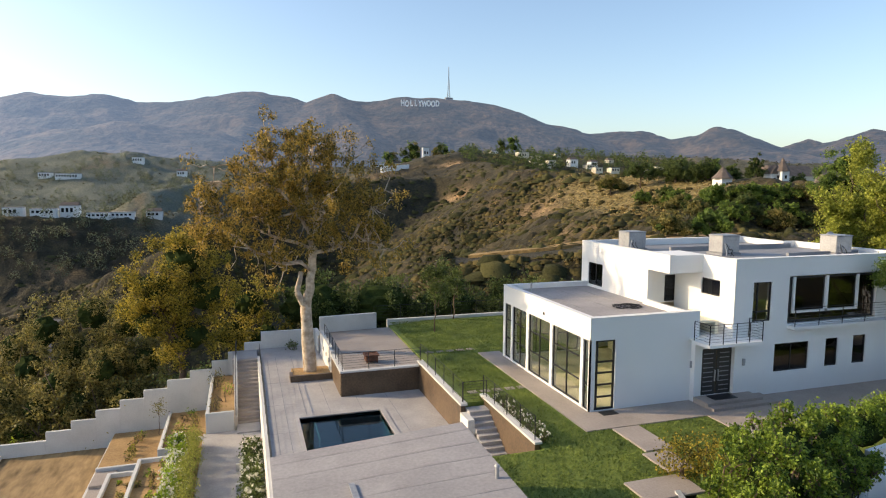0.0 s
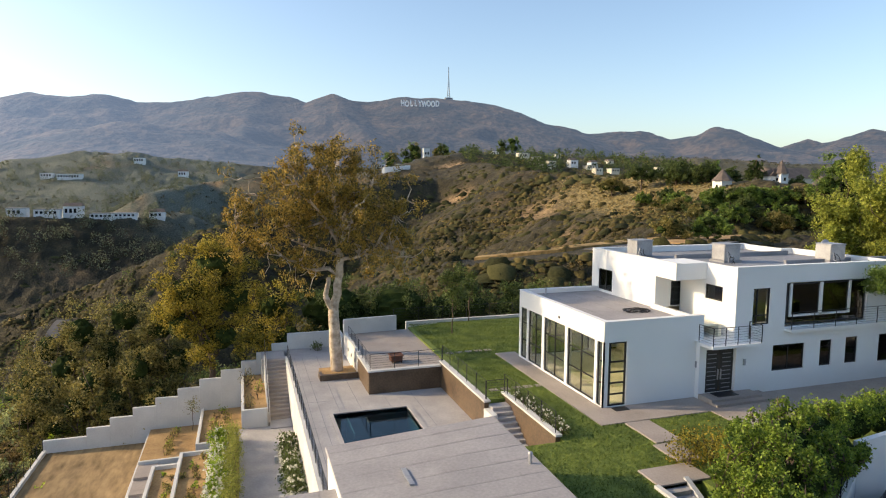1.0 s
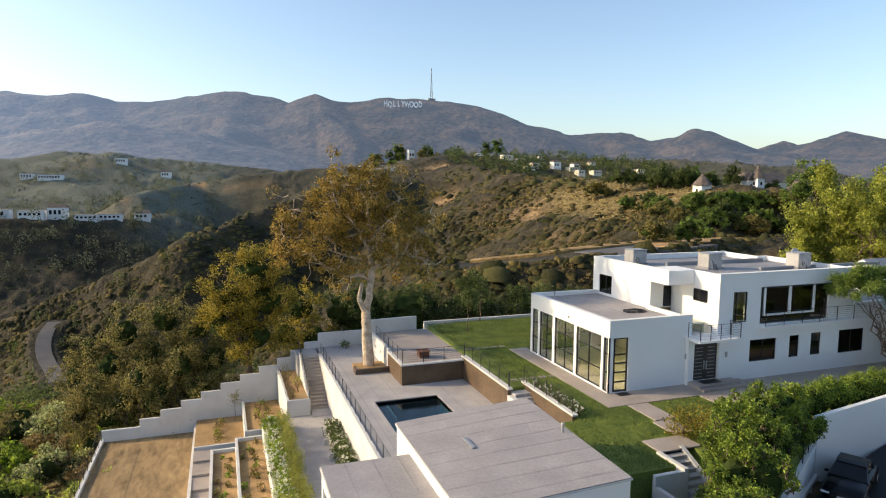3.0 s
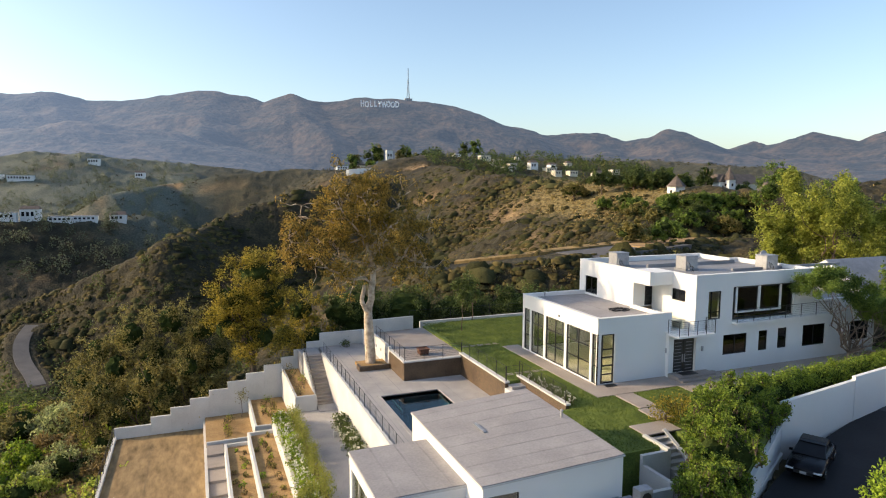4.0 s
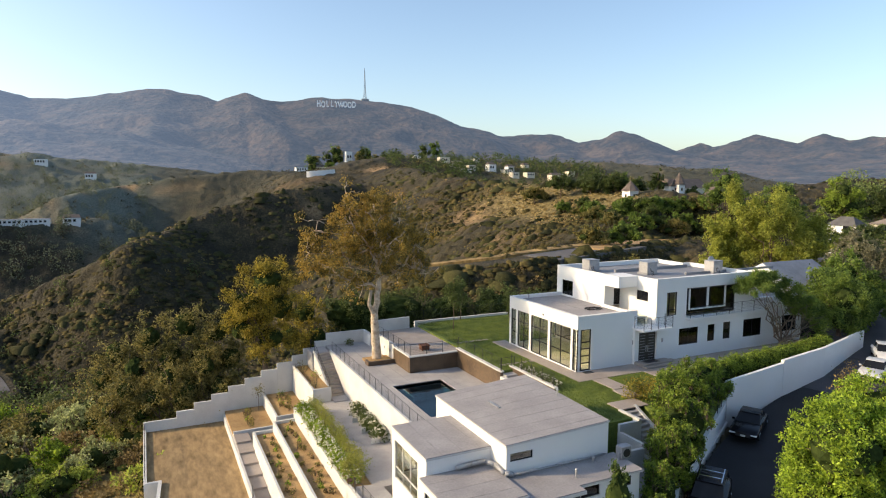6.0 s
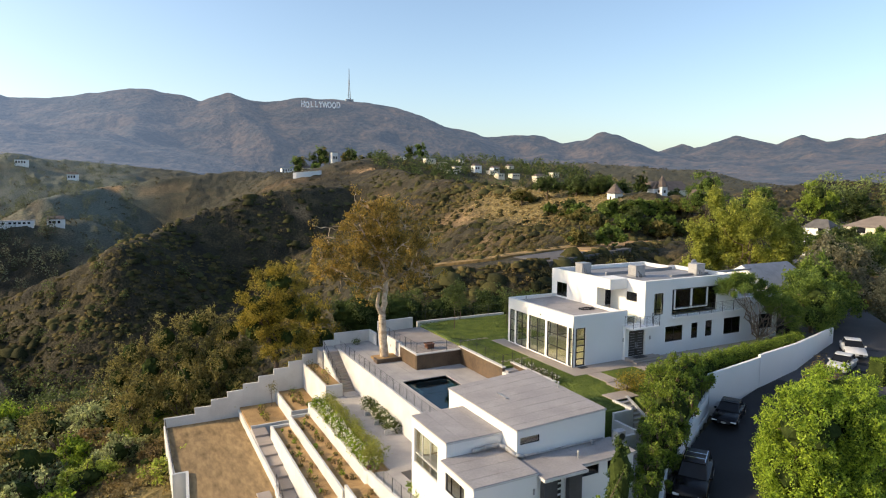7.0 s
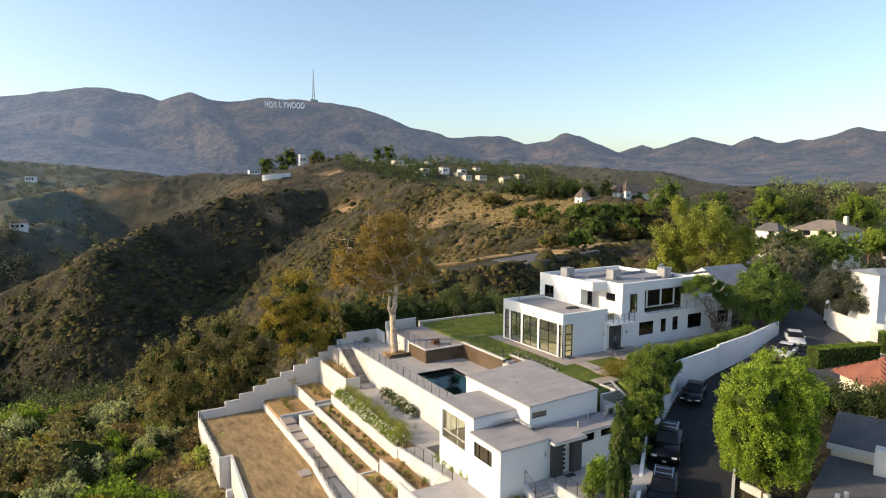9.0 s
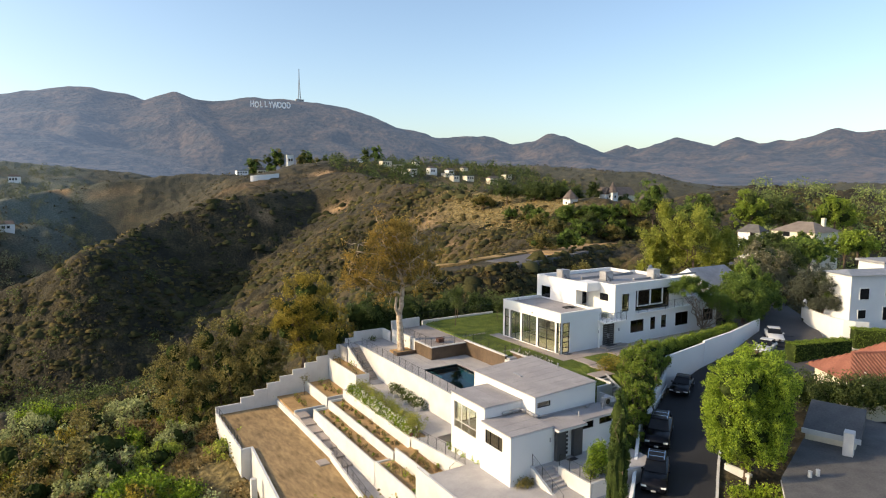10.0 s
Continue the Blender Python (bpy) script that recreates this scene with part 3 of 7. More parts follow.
part("long_coping", boxes((11.35, 11.72, 29.1, 37.3, -0.02, 0.09)), GARDEN_WHITE, pav)
part("white_side", boxes((6.5, 6.75, 41.0, 47.4, -1.8, 0.05)), GARDEN_WHITE, pav, "white stucco wall")
part("white_end", prism([(6.5, 47.1), (6.75, 47.1), (10.9, 47.5), (10.9, 47.75), (6.5, 47.4)], -1.8, 1.05), GARDEN_WHITE, pav, "white stucco end wall")
for y in (39.2, 41.2, 43.2, 45.2):
    part("joint_shadow_line", boxes((6.85, 11.9, y - 0.01, y + 0.01, -0.165, -0.157)), ROOF_GREY, pav)

# stairs from the lawn down to the deck
st = thing("garden_stairs", (12.1, 27.5, -1.7), "concrete garden stairs between white-capped walls", "stairs", kind="structure")
for i in range(9):
    part("step", boxes((11.7, 12.75, 29.0 - 0.32 * (i + 1), 29.4 - 0.32 * i, -1.9, -0.02 - 0.187 * (i + 1))), CONCRETE, st)
part("side_wall", boxes((12.75, 12.98, 23.6, 29.9, -2.0, 0.12)), DARK_TILE, st)
part("coping", boxes((12.7, 13.05, 23.5, 29.95, 0.12, 0.22)), GARDEN_WHITE, st)
part("lower_wall", boxes((11.35, 11.7, 28.0, 29.15, -1.8, -0.35)), GARDEN_WHITE, st)

# the long stepped garden wall
sw = thing("stepped_wall", (-6, 49.9, -8), "white stucco garden wall stepping down the slope", "garden wall", kind="structure")
xs = [-15.45, -12.55] + [-12.55 + 1.61 * k for k in range(1, 7)] + [-1.33, -0.15, 1.05, 2.3]
tops = [-7.28, -6.65, -6.03, -5.42, -4.82, -4.22, -3.62, -3.03, -2.42, -1.82, -1.17]
for a, b, z in zip(xs, xs[1:], tops):
    part("step_section", boxes((a, b, 49.75, 50.0, z - 5.0, z), bevel=0.02), GARDEN_WHITE, sw)
part("level_section", boxes((2.3, 6.6, 49.75, 50.0, -4.0, -0.42), (6.4, 6.65, 47.4, 49.75, -4.0, -0.42)), GARDEN_WHITE, sw)
slab("upper_fill", 2.2, 6.5, 47.1, 49.8, -4.0, -1.72, CONCRETE, "concrete corner of the pool deck", "deck")

# stair flight along the deck and the planters beside it
fl = thing("long_stairs", (1.3, 44, -4.7), "concrete stair flight beside the pool deck wall", "stairs", kind="structure")
for i in range(16):
    part("step", boxes((0.55, 1.95, 47.4 - 0.345 * (i + 1), 47.4 - 0.345 * i, -4.9, -1.78 - 0.18 * i)), PAVING, fl)
part("landing", boxes((0.2, 1.95, 47.4, 49.75, -4.9, -1.75)), CONCRETE, fl)
part("lower_landing", boxes((0.5, 1.95, 40.4, 41.9, -5.0, -4.55)), CONCRETE, fl)
part("cheek", prism([(0.35, 41.6), (0.55, 41.6), (0.55, 47.6), (0.35, 47.6)], -5.0, [-4.0, -4.0, -1.5, -1.5]), GARDEN_WHITE, fl)


def planter(x0, x1, y0, y1, zb, zt, soil, mat_=None, label="white-walled garden planter with dry soil", sides="wesn", t=0.2):
    p = thing("planter", ((x0 + x1) / 2, (y0 + y1) / 2, zb), label, "planter", "terraced planters")
    if "w" in sides:
        part("wall", boxes((x0, x0 + t, y0, y1, zb, zt), bevel=0.012), GARDEN_WHITE, p)
    if "e" in sides:
        part("wall", boxes((x1 - t, x1, y0, y1, zb, zt), bevel=0.012), GARDEN_WHITE, p)
    if "s" in sides:
        part("wall", boxes((x0 + t, x1 - (t if "e" in sides else 0), y0, y0 + t, zb, zt), bevel=0.012), GARDEN_WHITE, p)
    if "n" in sides:
        part("wall", boxes((x0 + t, x1 - (t if "e" in sides else 0), y1 - t, y1, zb, zt), bevel=0.012), GARDEN_WHITE, p)
    part("soil", boxes((x0 + t * 0.9, x1 - (t * 0.9 if "e" in sides else 0), y0 + (t * 0.9 if "s" in sides else 0), y1, zb, soil)), mat_ or SOIL, p, "bare brown soil")
    return p


planter(-1.35, 0.36, 41.0, 49.7, -9.0, -3.35, -3.6, sides="ws")
planter(-4.4, -1.35, 42.6, 49.7, -9.5, -5.95, -6.15, sides="ws")
planter(-8.3, -4.4, 43.2, 49.7, -9.5, -7.0, -7.25, sides="s")
planter(-3.25, -1.5, 24.2, 40.5, -9.5, -4.55, -4.75, sides="wn")   # rose hedge bed
planter(-5.15, -3.25, 24.2, 40.2, -9.5, -5.4, -5.65, sides="wsn")
planter(-6.85, -5.15, 24.6, 40.4, -9.5, -6.15, -6.4, sides="wsn")
planter(-5.0, -3.0, 17.6, 24.2, -9.5, -5.0, -5.3, sides="w")
planter(-6.9, -5.0, 16.8, 24.4, -9.5, -5.9, -6.2, sides="w")
slab("garden_path", -1.5, 2.0, 23.5, 41.0, -9.0, -4.62, CONCRETE, "grey concrete garden path below the deck wall", "path")
solid("side_walk", prism([(-3.0, 15.4), (-1.3, 14.6), (-1.0, 24.0), (-3.0, 24.3)], -9.0, [-3.75, -3.6, -4.6, -4.6]), CONCRETE, "sloping concrete walk beside the pool house", "path", "structure")
solid("rail_wall", prism([(-3.25, 15.3), (-3.0, 15.3), (-3.0, 24.4), (-3.25, 24.4)], -9.0, [-3.6, -3.6, -4.4, -4.4]), GARDEN_WHITE, "white garden wall carrying a black railing", "garden wall", "structure")
solid("courtyard", prism([(-6.6, 15.4), (-6.6, 6.4), (4.8, 5.4), (13.0, 11.6), (13.0, 12.7), (-1.3, 14.8), (-3.0, 15.4)], -9.0, -3.55), CONCRETE, "smooth grey concrete courtyard by the pool house", "courtyard", "structure")
solid("courtyard_wall", boxes((-6.8, -6.6, 8.0, 17.0, -9.5, -3.5)), GARDEN_WHITE, "white wall edging the courtyard", "garden wall", "structure")

# long steps down to the platform
ls = thing("terrace_steps", (-7.5, 35, -8.5), "shallow concrete garden steps between white walls", "stairs", kind="structure")
for i in range(7):
    part("step", boxes((-8.1, -6.85, 43.2 - 1.95 * (i + 1), 43.2 - 1.95 * i, -9.5, -7.22 - 0.17 * i)), PAVING, ls)
part("landing", boxes((-8.6, -6.9, 16.0, 29.6, -9.6, -8.4)), CONCRETE, ls)
part("wall", boxes((-8.3, -8.08, 31.4, 49.7, -9.8, -7.5), bevel=0.015), GARDEN_WHITE, ls)
part("lower_wall", prism([(-9.3, 20), (-9.05, 20), (-8.2, 31.4), (-8.42, 31.4)], -9.8, [-7.75, -7.75, -7.55, -7.55]), GARDEN_WHITE, ls)

# dirt platform
solid("dirt_platform", prism([(-15.3, 49.8), (-15.3, 38.2), (-14.4, 38.2), (-15.2, 26.6), (-15.7, 18), (-8.3, 18), (-8.3, 49.8)], -12.5, -8.25), DIRT, "levelled bare dirt platform with tyre tracks", "platform", "structure")
pw = thing("platform_wall", (-15.4, 44, -12), "white retaining wall around the dirt platform", "garden wall", kind="structure")
part("wall", boxes((-15.5, -15.25, 38.0, 49.8, -13, -8.0), bevel=0.015), GARDEN_WHITE, pw)
part("wall", boxes((-15.25, -14.2, 38.0, 38.25, -13, -8.0), bevel=0.015), GARDEN_WHITE, pw)
part("wall", prism([(-14.45, 38.0), (-14.2, 38.0), (-15.05, 26.6), (-15.5, 18), (-15.75, 18), (-15.3, 26.6)], -13, -8.0), GARDEN_WHITE, pw)

solid("stone_slab", boxes((-9.75, -8.7, 30.7, 32.0, -8.3, -8.14), bevel=0.03), PAVING, "flat concrete slab lying on the dirt", "slab")
solid("wall_pier", boxes((-15.95, -15.4, 32.3, 32.8, -12.5, -8.7), bevel=0.02), GARDEN_WHITE, "short white pier outside the platform wall", "pier")

# railings
railing("railing", [(2.12, 22.0, -1.65), (2.12, 46.9, -1.65)])
railing("railing", [(0.5, 49.3, -1.75), (0.45, 47.4, -1.7), (0.45, 41.8, -4.0)])
railing("railing", [(6.65, 45.5, -0.15), (6.65, 37.15, -0.15), (11.5, 37.15, -0.15)])
railing("railing", [(11.55, 37.15, 0.08), (11.55, 29.3, 0.08)])
railing("railing", [(12.85, 29.8, 0.2), (12.85, 23.8, 0.2)])
railing("railing", [(11.55, 29.4, 0.05), (12.85, 29.4, 0.05)])
railing("railing", [(-3.12, 24.3, -4.4), (-3.12, 15.4, -3.6), (-4.6, 15.4, -4.4)])
railing("railing", [(-15.38, 49.5, -8.0), (-15.38, 38.2, -8.0)])
railing("railing", [(-9.15, 20.3, -7.75), (-8.3, 31.2, -7.55)])
railing("back_fence", [(11.0, 48.9, 0.1), (24.0, 48.7, 0.1), (30.0, 46.0, 0.1)], 1.2, 2.2, 5, "thin black metal fence behind the lawn")


ROOF_SEAM = material("roof_seam_tape", (0.215, 0.20, 0.20), (0.33, 0.31, 0.305), 0.8, 0.8, 9.0, 0.1)


def lap(parent, a, b, width=0.1):
    """A taped membrane seam lying 6 mm proud along a to b."""
    a, b = Vector(a), Vector(b)
    side = Vector((-(b - a).y, (b - a).x, 0)).normalized() * width / 2
    bm = bmesh.new()
    top = [bm.verts.new(p + Vector((0, 0, 0.006))) for p in (a - side, b - side, b + side, a + side)]
    low = [bm.verts.new(p - Vector((0, 0, 0.01))) for p in (a - side, b - side, b + side, a + side)]
    bm.faces.new(top), bm.faces.new(low[::-1])
    for i in range(4):
        bm.faces.new((low[i], low[(i + 1) % 4], top[(i + 1) % 4], top[i]))
    bmesh.ops.recalc_face_normals(bm, faces=bm.faces[:])
    part("roof_seam", bm, ROOF_SEAM, parent)


# ---- main house ----
def main_house():
    h = thing("house", (26, 31, 0), "white two-storey modern house with a glass-walled living room", "house")
    GH, UH = 4.65, 7.3
    # living room, one tall storey
    bays = [(35.72, 36.6, 0.12, 3.55), (33.52, 35.45, 0.12, 3.55), (30.55, 33.2, 0.12, 3.55), (27.3, 30.25, 0.12, 3.55), (26.55, 27.05, 0.06, 3.55)]
    part("west_wall", holed("x", 17.0, 17.3, 26.4, 36.9, 0, GH, bays), STUCCO, h)
    part("south_wall", holed("y", 26.4, 26.7, 17.3, 23.35, 0, GH, [(17.31, 18.42, 0.06, 3.55)]), STUCCO, h)
    part("corner_post", boxes((17.0, 17.08, 26.4, 26.48, 0, 3.6)), BLACK_METAL, h)
    part("north_wall", holed("y", 36.6, 36.9, 17.3, 23.0, 0, GH, [(17.8, 22.4, 0.1, 3.4)]), STUCCO, h)
    window(h, "y", 36.9, -1, 17.8, 22.4, 0.1, 3.4, (0.33, 0.67), (0.36,), CLEAR)
    part("living_floor", boxes((17.3, 25.0, 26.7, 36.6, -0.2, 0.04)), INTERIOR, h)
    part("living_back_wall", boxes((24.6, 24.8, 26.7, 36.6, 0.04, 4.0)), INTERIOR, h)
    part("living_ceiling", boxes((17.3, 24.6, 26.7, 36.6, 3.95, 4.05)), INTERIOR, h)
    part("low_roof", boxes((17.25, 22.62, 26.65, 36.65, 4.2, 4.38), (22.62, 23.0, 30.2, 36.65, 4.2, 4.38)), ROOFING, h, "grey-pink flat roof membrane")
    part("box_east_wall", boxes((22.62, 22.87, 26.7, 30.2, 3.3, GH)), STUCCO, h)
    part("low_coping", boxes((16.97, 17.33, 26.37, 36.93, GH, GH + 0.035), (17.33, 23.35, 26.37, 26.73, GH, GH + 0.035), (17.33, 23.0, 36.57, 36.93, GH, GH + 0.035)), STUCCO, h)
    for u0, u1, z0, z1 in bays[1:4]:
        window(h, "x", 17.0, 1, u0, u1, z0, z1, (0.5,), (0.36, 0.70), CLEAR)
    window(h, "x", 17.0, 1, *bays[0], (), (0.36, 0.70), CLEAR)
    window(h, "x", 17.0, 1, *bays[4], (), (0.36, 0.70), CLEAR)
    window(h, "y", 26.4, 1, 17.02, 18.42, 0.06, 3.55, (0.3,), (0.185, 0.36, 0.53, 0.69), CLEAR, 0.085, "glass_door")
    part("vent", boxes((16.985, 17.01, 31.2, 31.4, 3.85, 4.0)), BLACK_METAL, h)
    # entrance and the long two-storey wing
    low = [(27.85, 30.2, 1.2, 2.72), (31.4, 32.3, 1.2, 2.76), (33.4, 34.35, 1.2, 2.8), (36.1, 38.6, 1.1, 2.8), (41.6, 43.8, 1.1, 2.7)]
    up = [(26.25, 27.45, 4.0, 6.08), (28.6, 34.9, 3.75, 6.32)]
    door = (23.35, 25.25, 0.3, 2.75)
    part("front_wall", holed("y", 25.95, 26.25, 25.05, 44.5, 0, 3.55, low + [(25.05, 25.25, 0.3, 2.75)]), STUCCO, h)
    part("front_upper_wall", holed("y", 25.95, 26.25, 25.05, 37.3, 3.55, UH, up), STUCCO, h)
    part("wing_upper_wall", boxes((37.3, 44.5, 25.95, 26.25, 3.55, 4.7)), STUCCO, h)
    part("upper_east_wall", boxes((37.0, 37.3, 26.25, 33.5, 4.3, UH)), STUCCO, h)
    part("entrance_wall", boxes((22.9, 23.35, 26.1, 26.4, 0, 3.2), (23.35, 25.05, 26.1, 26.4, 2.75, 3.2), (23.35, 25.05, 26.1, 26.4, 0, 0.3)), STUCCO, h)
    part("upper_west_wall", holed("x", 22.9, 23.2, 30.2, 37.1, 4.3, UH, [(34.85, 36.55, 4.55, 6.0)]), STUCCO, h)
    window(h, "x", 22.9, 1, 34.85, 36.55, 4.55, 6.0, (0.5,))
    part("recess_wall", holed("y", 30.6, 30.8, 23.2, 25.3, 4.3, 6.35, [(24.35, 25.28, 4.35, 5.9)]), STUCCO, h)
    window(h, "y", 30.6, 1, 24.35, 25.28, 4.35, 5.9, (), (0.25, 0.5, 0.75), name="terrace_door")
    part("inner_west_wall", holed("x", 25.05, 25.3, 26.25, 30.6, 3.2, UH, [(27.0, 28.4, 5.2, 6.07)]), STUCCO, h)
    window(h, "x", 25.05, 1, 27.0, 28.4, 5.2, 6.07)
    part("overhang", boxes((22.9, 25.05, 28.35, 30.2, 6.33, UH), (23.2, 25.05, 30.2, 30.6, 6.35, UH)), STUCCO, h)
    part("back_wall", boxes((22.9, 36.0, 37.1, 37.4, 0, UH), (36.0, 37.3, 33.5, 33.8, 0, UH), (37.3, 44.5, 33.5, 33.8, 0, 4.7)), STUCCO, h)
    part("east_wall", boxes((44.2, 44.5, 26.25, 33.5, 0, 4.7)), STUCCO, h)
    part("east_wall", boxes((36.0, 36.3, 33.8, 37.4, 0, UH)), STUCCO, h)
    part("upper_floor", boxes((25.3, 44.2, 26.25, 33.5, 3.1, 3.35), (23.2, 36.0, 30.8, 37.1, 3.1, 3.35)), INTERIOR, h)
    part("ground_floor", boxes((25.0, 44.2, 26.25, 33.5, -0.2, 0.05)), INTERIOR, h)
    part("partition", boxes((26.0, 44.0, 29.5, 29.6, 0.05, 3.1), (26.0, 37.0, 30.5, 30.6, 3.35, 6.7)), INTERIOR, h)
    part("wing_roof", boxes((37.3, 44.2, 26.25, 33.5, 4.3, 4.5)), ROOF_GREY, h, "grey flat roof")
    part("high_roof", boxes((25.3, 37.0, 26.25, 33.5, 6.75, 6.93), (23.2, 36.0, 30.8, 37.1, 6.75, 6.92)), ROOF_GREY, h, "grey flat roof")
    part("high_coping", boxes((25.02, 37.33, 25.92, 26.28, UH, UH + 0.04), (37.33, 44.53, 25.92, 26.28, 4.7, 4.74), (22.87, 23.23, 28.32, 37.4, UH, UH + 0.04), (23.23, 36.3, 37.07, 37.43, UH, UH + 0.04)), STUCCO, h)
    for a in low:
        window(h, "y", 25.95, 1, *a, (0.5,) if a[1] - a[0] > 1.5 else ())
    window(h, "y", 25.95, 1, *up[0], (0.28,), (0.25,), CLEAR)
    # loggia window with white posts, and its balcony
    lw = window(h, "y", 26.0, 1, 28.75, 34.8, 3.85, 6.25, (), (), DARKGLASS, 0.09, "picture_window")
    part("mullion", bars("y", 26.0, 26.2, [(28.95, 29.1, 4.3, 6.25), (31.2, 31.4, 4.3, 6.25), (33.45, 33.6, 4.3, 6.25), (29.1, 33.45, 4.3, 4.42)]), STUCCO, lw, "white window post")
    part("balcony_slab", boxes((28.6, 38.6, 25.45, 25.95, 3.52, 3.68)), STUCCO, h)
    part("entrance_canopy", boxes((22.75, 26.1, 24.95, 26.1, 3.1, 3.25), (22.75, 25.05, 26.1, 30.6, 3.22, 3.3)), STUCCO, h)
    # double front door with narrow lights
    d = part("front_door", bars("y", 26.16, 26.24, [(23.35, 24.27, 0.3, 2.75), (24.33, 25.25, 0.3, 2.75)]), WOOD_DARK, h, "black double door with horizontal glass strips")
    for i in range(9):
        z = 0.48 + i * 0.245
        part("light_strip", bars("y", 26.15, 26.17, [(23.5, 24.1, z, z + 0.045)]), ROOF_GREY, d)
        part("light_strip", bars("y", 26.15, 26.17, [(24.5, 25.1, z, z + 0.045)]), ROOF_GREY, d)
    part("door_handle", bars("y", 26.08, 26.16, [(24.18, 24.22, 1.0, 1.6), (24.38, 24.42, 1.0, 1.6)]), METAL_GREY, d)
    for x in (22.85, 25.75):
        part("wall_lamp", boxes((x, x + 0.14, 25.86 if x > 25 else 26.3, 25.95 if x > 25 else 26.4, 1.75, 2.1)), METAL_GREY, h, "small grey wall lamp")
    return h


mh = main_house()
for x in (18.6, 20.2, 21.6):
    lap(mh, (x, 26.75, 4.38), (x, 36.6, 4.38), 0.09)
railing("balcony_railing", [(22.8, 26.1, 3.25), (22.8, 25.0, 3.25), (26.05, 25.0, 3.25), (26.05, 25.9, 3.25)], 1.0, 0.8, 7, "black metal balcony railing")
railing("balcony_railing", [(28.65, 25.5, 3.68), (38.5, 25.5, 3.68)], 1.0, 1.6, 7, "black metal balcony railing")
stoop = thing("entrance_steps", (24.3, 25, 0), "wide tan concrete steps at the front door", "steps", kind="structure")
part("step", boxes((22.9, 26.3, 25.0, 26.1, 0.0, 0.3), bevel=0.01), PAVING, stoop)
part("step", boxes((22.9, 27.0, 24.6, 25.0, 0.0, 0.17), bevel=0.01), PAVING, stoop)
part("step", boxes((26.3, 27.0, 25.0, 25.95, 0.0, 0.17), bevel=0.01), PAVING, stoop)
for x0, x1, y0, y1, z in ((17.45, 18.3, 25.75, 26.25, 0.03), (23.6, 25.0, 25.3, 26.0, 0.3)):
    solid("doormat", boxes((x0, x1, y0, y1, z, z + 0.025), bevel=0.008), BLACK_METAL, "black doormat in front of the door", "doormat")


# ---- pool house ----
def pool_house():
    h = thing("pool_house", (3, 15, -3.55), "white flat-roofed pool house in stepped blocks", "house")
    # high block, roof falling to the west and south from its far corner, above thin white edges
    c = [(1.85, 12.75), (8.65, 12.8), (8.65, 21.4), (1.88, 21.4)]
    zt = [1.98, 2.2, 2.38, 1.94]
    part("high_wall", holed("y", 12.8, 13.05, 1.9, 8.65, -3.6, 1.88, [(2.15, 3.55, 0.97, 1.42)]), STUCCO, h)
    part("high_wall_top", prism([(1.9, 12.8), (8.65, 12.8), (8.65, 13.05), (1.9, 13.05)], 1.88, [1.93, 2.15, 2.15, 1.93]), STUCCO, h)
    part("high_side_wall", boxes((1.9, 2.15, 13.05, 21.4, -3.6, 1.89)), STUCCO, h)
    part("high_side_wall", prism([(8.4, 13.05), (8.65, 13.05), (8.65, 21.4), (8.4, 21.4)], -3.6, [2.15, 2.15, 2.32, 2.32]), STUCCO, h)
    part("high_side_wall", prism([(2.15, 21.15), (8.4, 21.15), (8.4, 21.4), (2.15, 21.4)], -3.6, [1.9, 2.3, 2.3, 1.9]), STUCCO, h)
    for nm, dz0, dz1, out, mt, lb in (("high_roof", 0.045, 0.0, 0.03, ROOFING, "grey-pink roof membrane with a shallow hip"), ("roof_edge", 0.11, 0.046, 0.06, GARDEN_WHITE, "thin white metal roof edge")):
        bm = bmesh.new()
        lo = [bm.verts.new((x + dx * out, y + dy * out, z - dz0)) for (x, y), z, dx, dy in zip(c, zt, (-1, 1, 1, -1), (-1, -1, 1, 1))]
        hi = [bm.verts.new((v.co.x, v.co.y, v.co.z + dz0 - dz1)) for v in lo]
        bm.faces.new((hi[0], hi[1], hi[2])), bm.faces.new((hi[0], hi[2], hi[3]))
        bm.faces.new((lo[2], lo[1], lo[0])), bm.faces.new((lo[3], lo[2], lo[0]))
        for i in range(4):
            bm.faces.new((lo[i], lo[(i + 1) % 4], hi[(i + 1) % 4], hi[i]))
        part(nm, bm, mt, h, lb)
    window(h, "y", 12.8, 1, 2.15, 3.55, 0.97, 1.42, (), (), CLEAR, 0.04)
    part("clerestory_room", boxes((2.15, 8.4, 16.0, 16.1, -0.4, 1.7)), INTERIOR, h)
    # glazed west block
    part("glazed_wall", holed("x", -1.95, -1.75, 14.42, 19.3, -4.7, 1.16, [(15.55, 18.95, -1.75, 0.6)]), STUCCO, h)
    window(h, "x", -1.95, 1, 15.55, 18.95, -1.75, 0.6, (0.34, 0.67), (0.3,), CLEAR, 0.05, metal=GARDEN_WHITE, label="pale metal window frame")
    part("glazed_floor", boxes((-1.75, 1.9, 14.62, 19.1, -3.75, -3.55), (-2.1, 1.5, 10.75, 14.42, -3.75, -3.55)), INTERIOR, h)
    part("glazed_side_wall", holed("y", 19.1, 19.3, -1.75, 1.9, -4.7, 1.16, [(-1.45, 1.55, -1.6, 0.5)]), STUCCO, h)
    window(h, "y", 19.3, -1, -1.45, 1.55, -1.6, 0.5, (0.33, 0.67), (), CLEAR, 0.05)
    part("glazed_side_wall", boxes((-1.75, 1.9, 14.42, 14.62, -3.6, 1.16)), STUCCO, h)
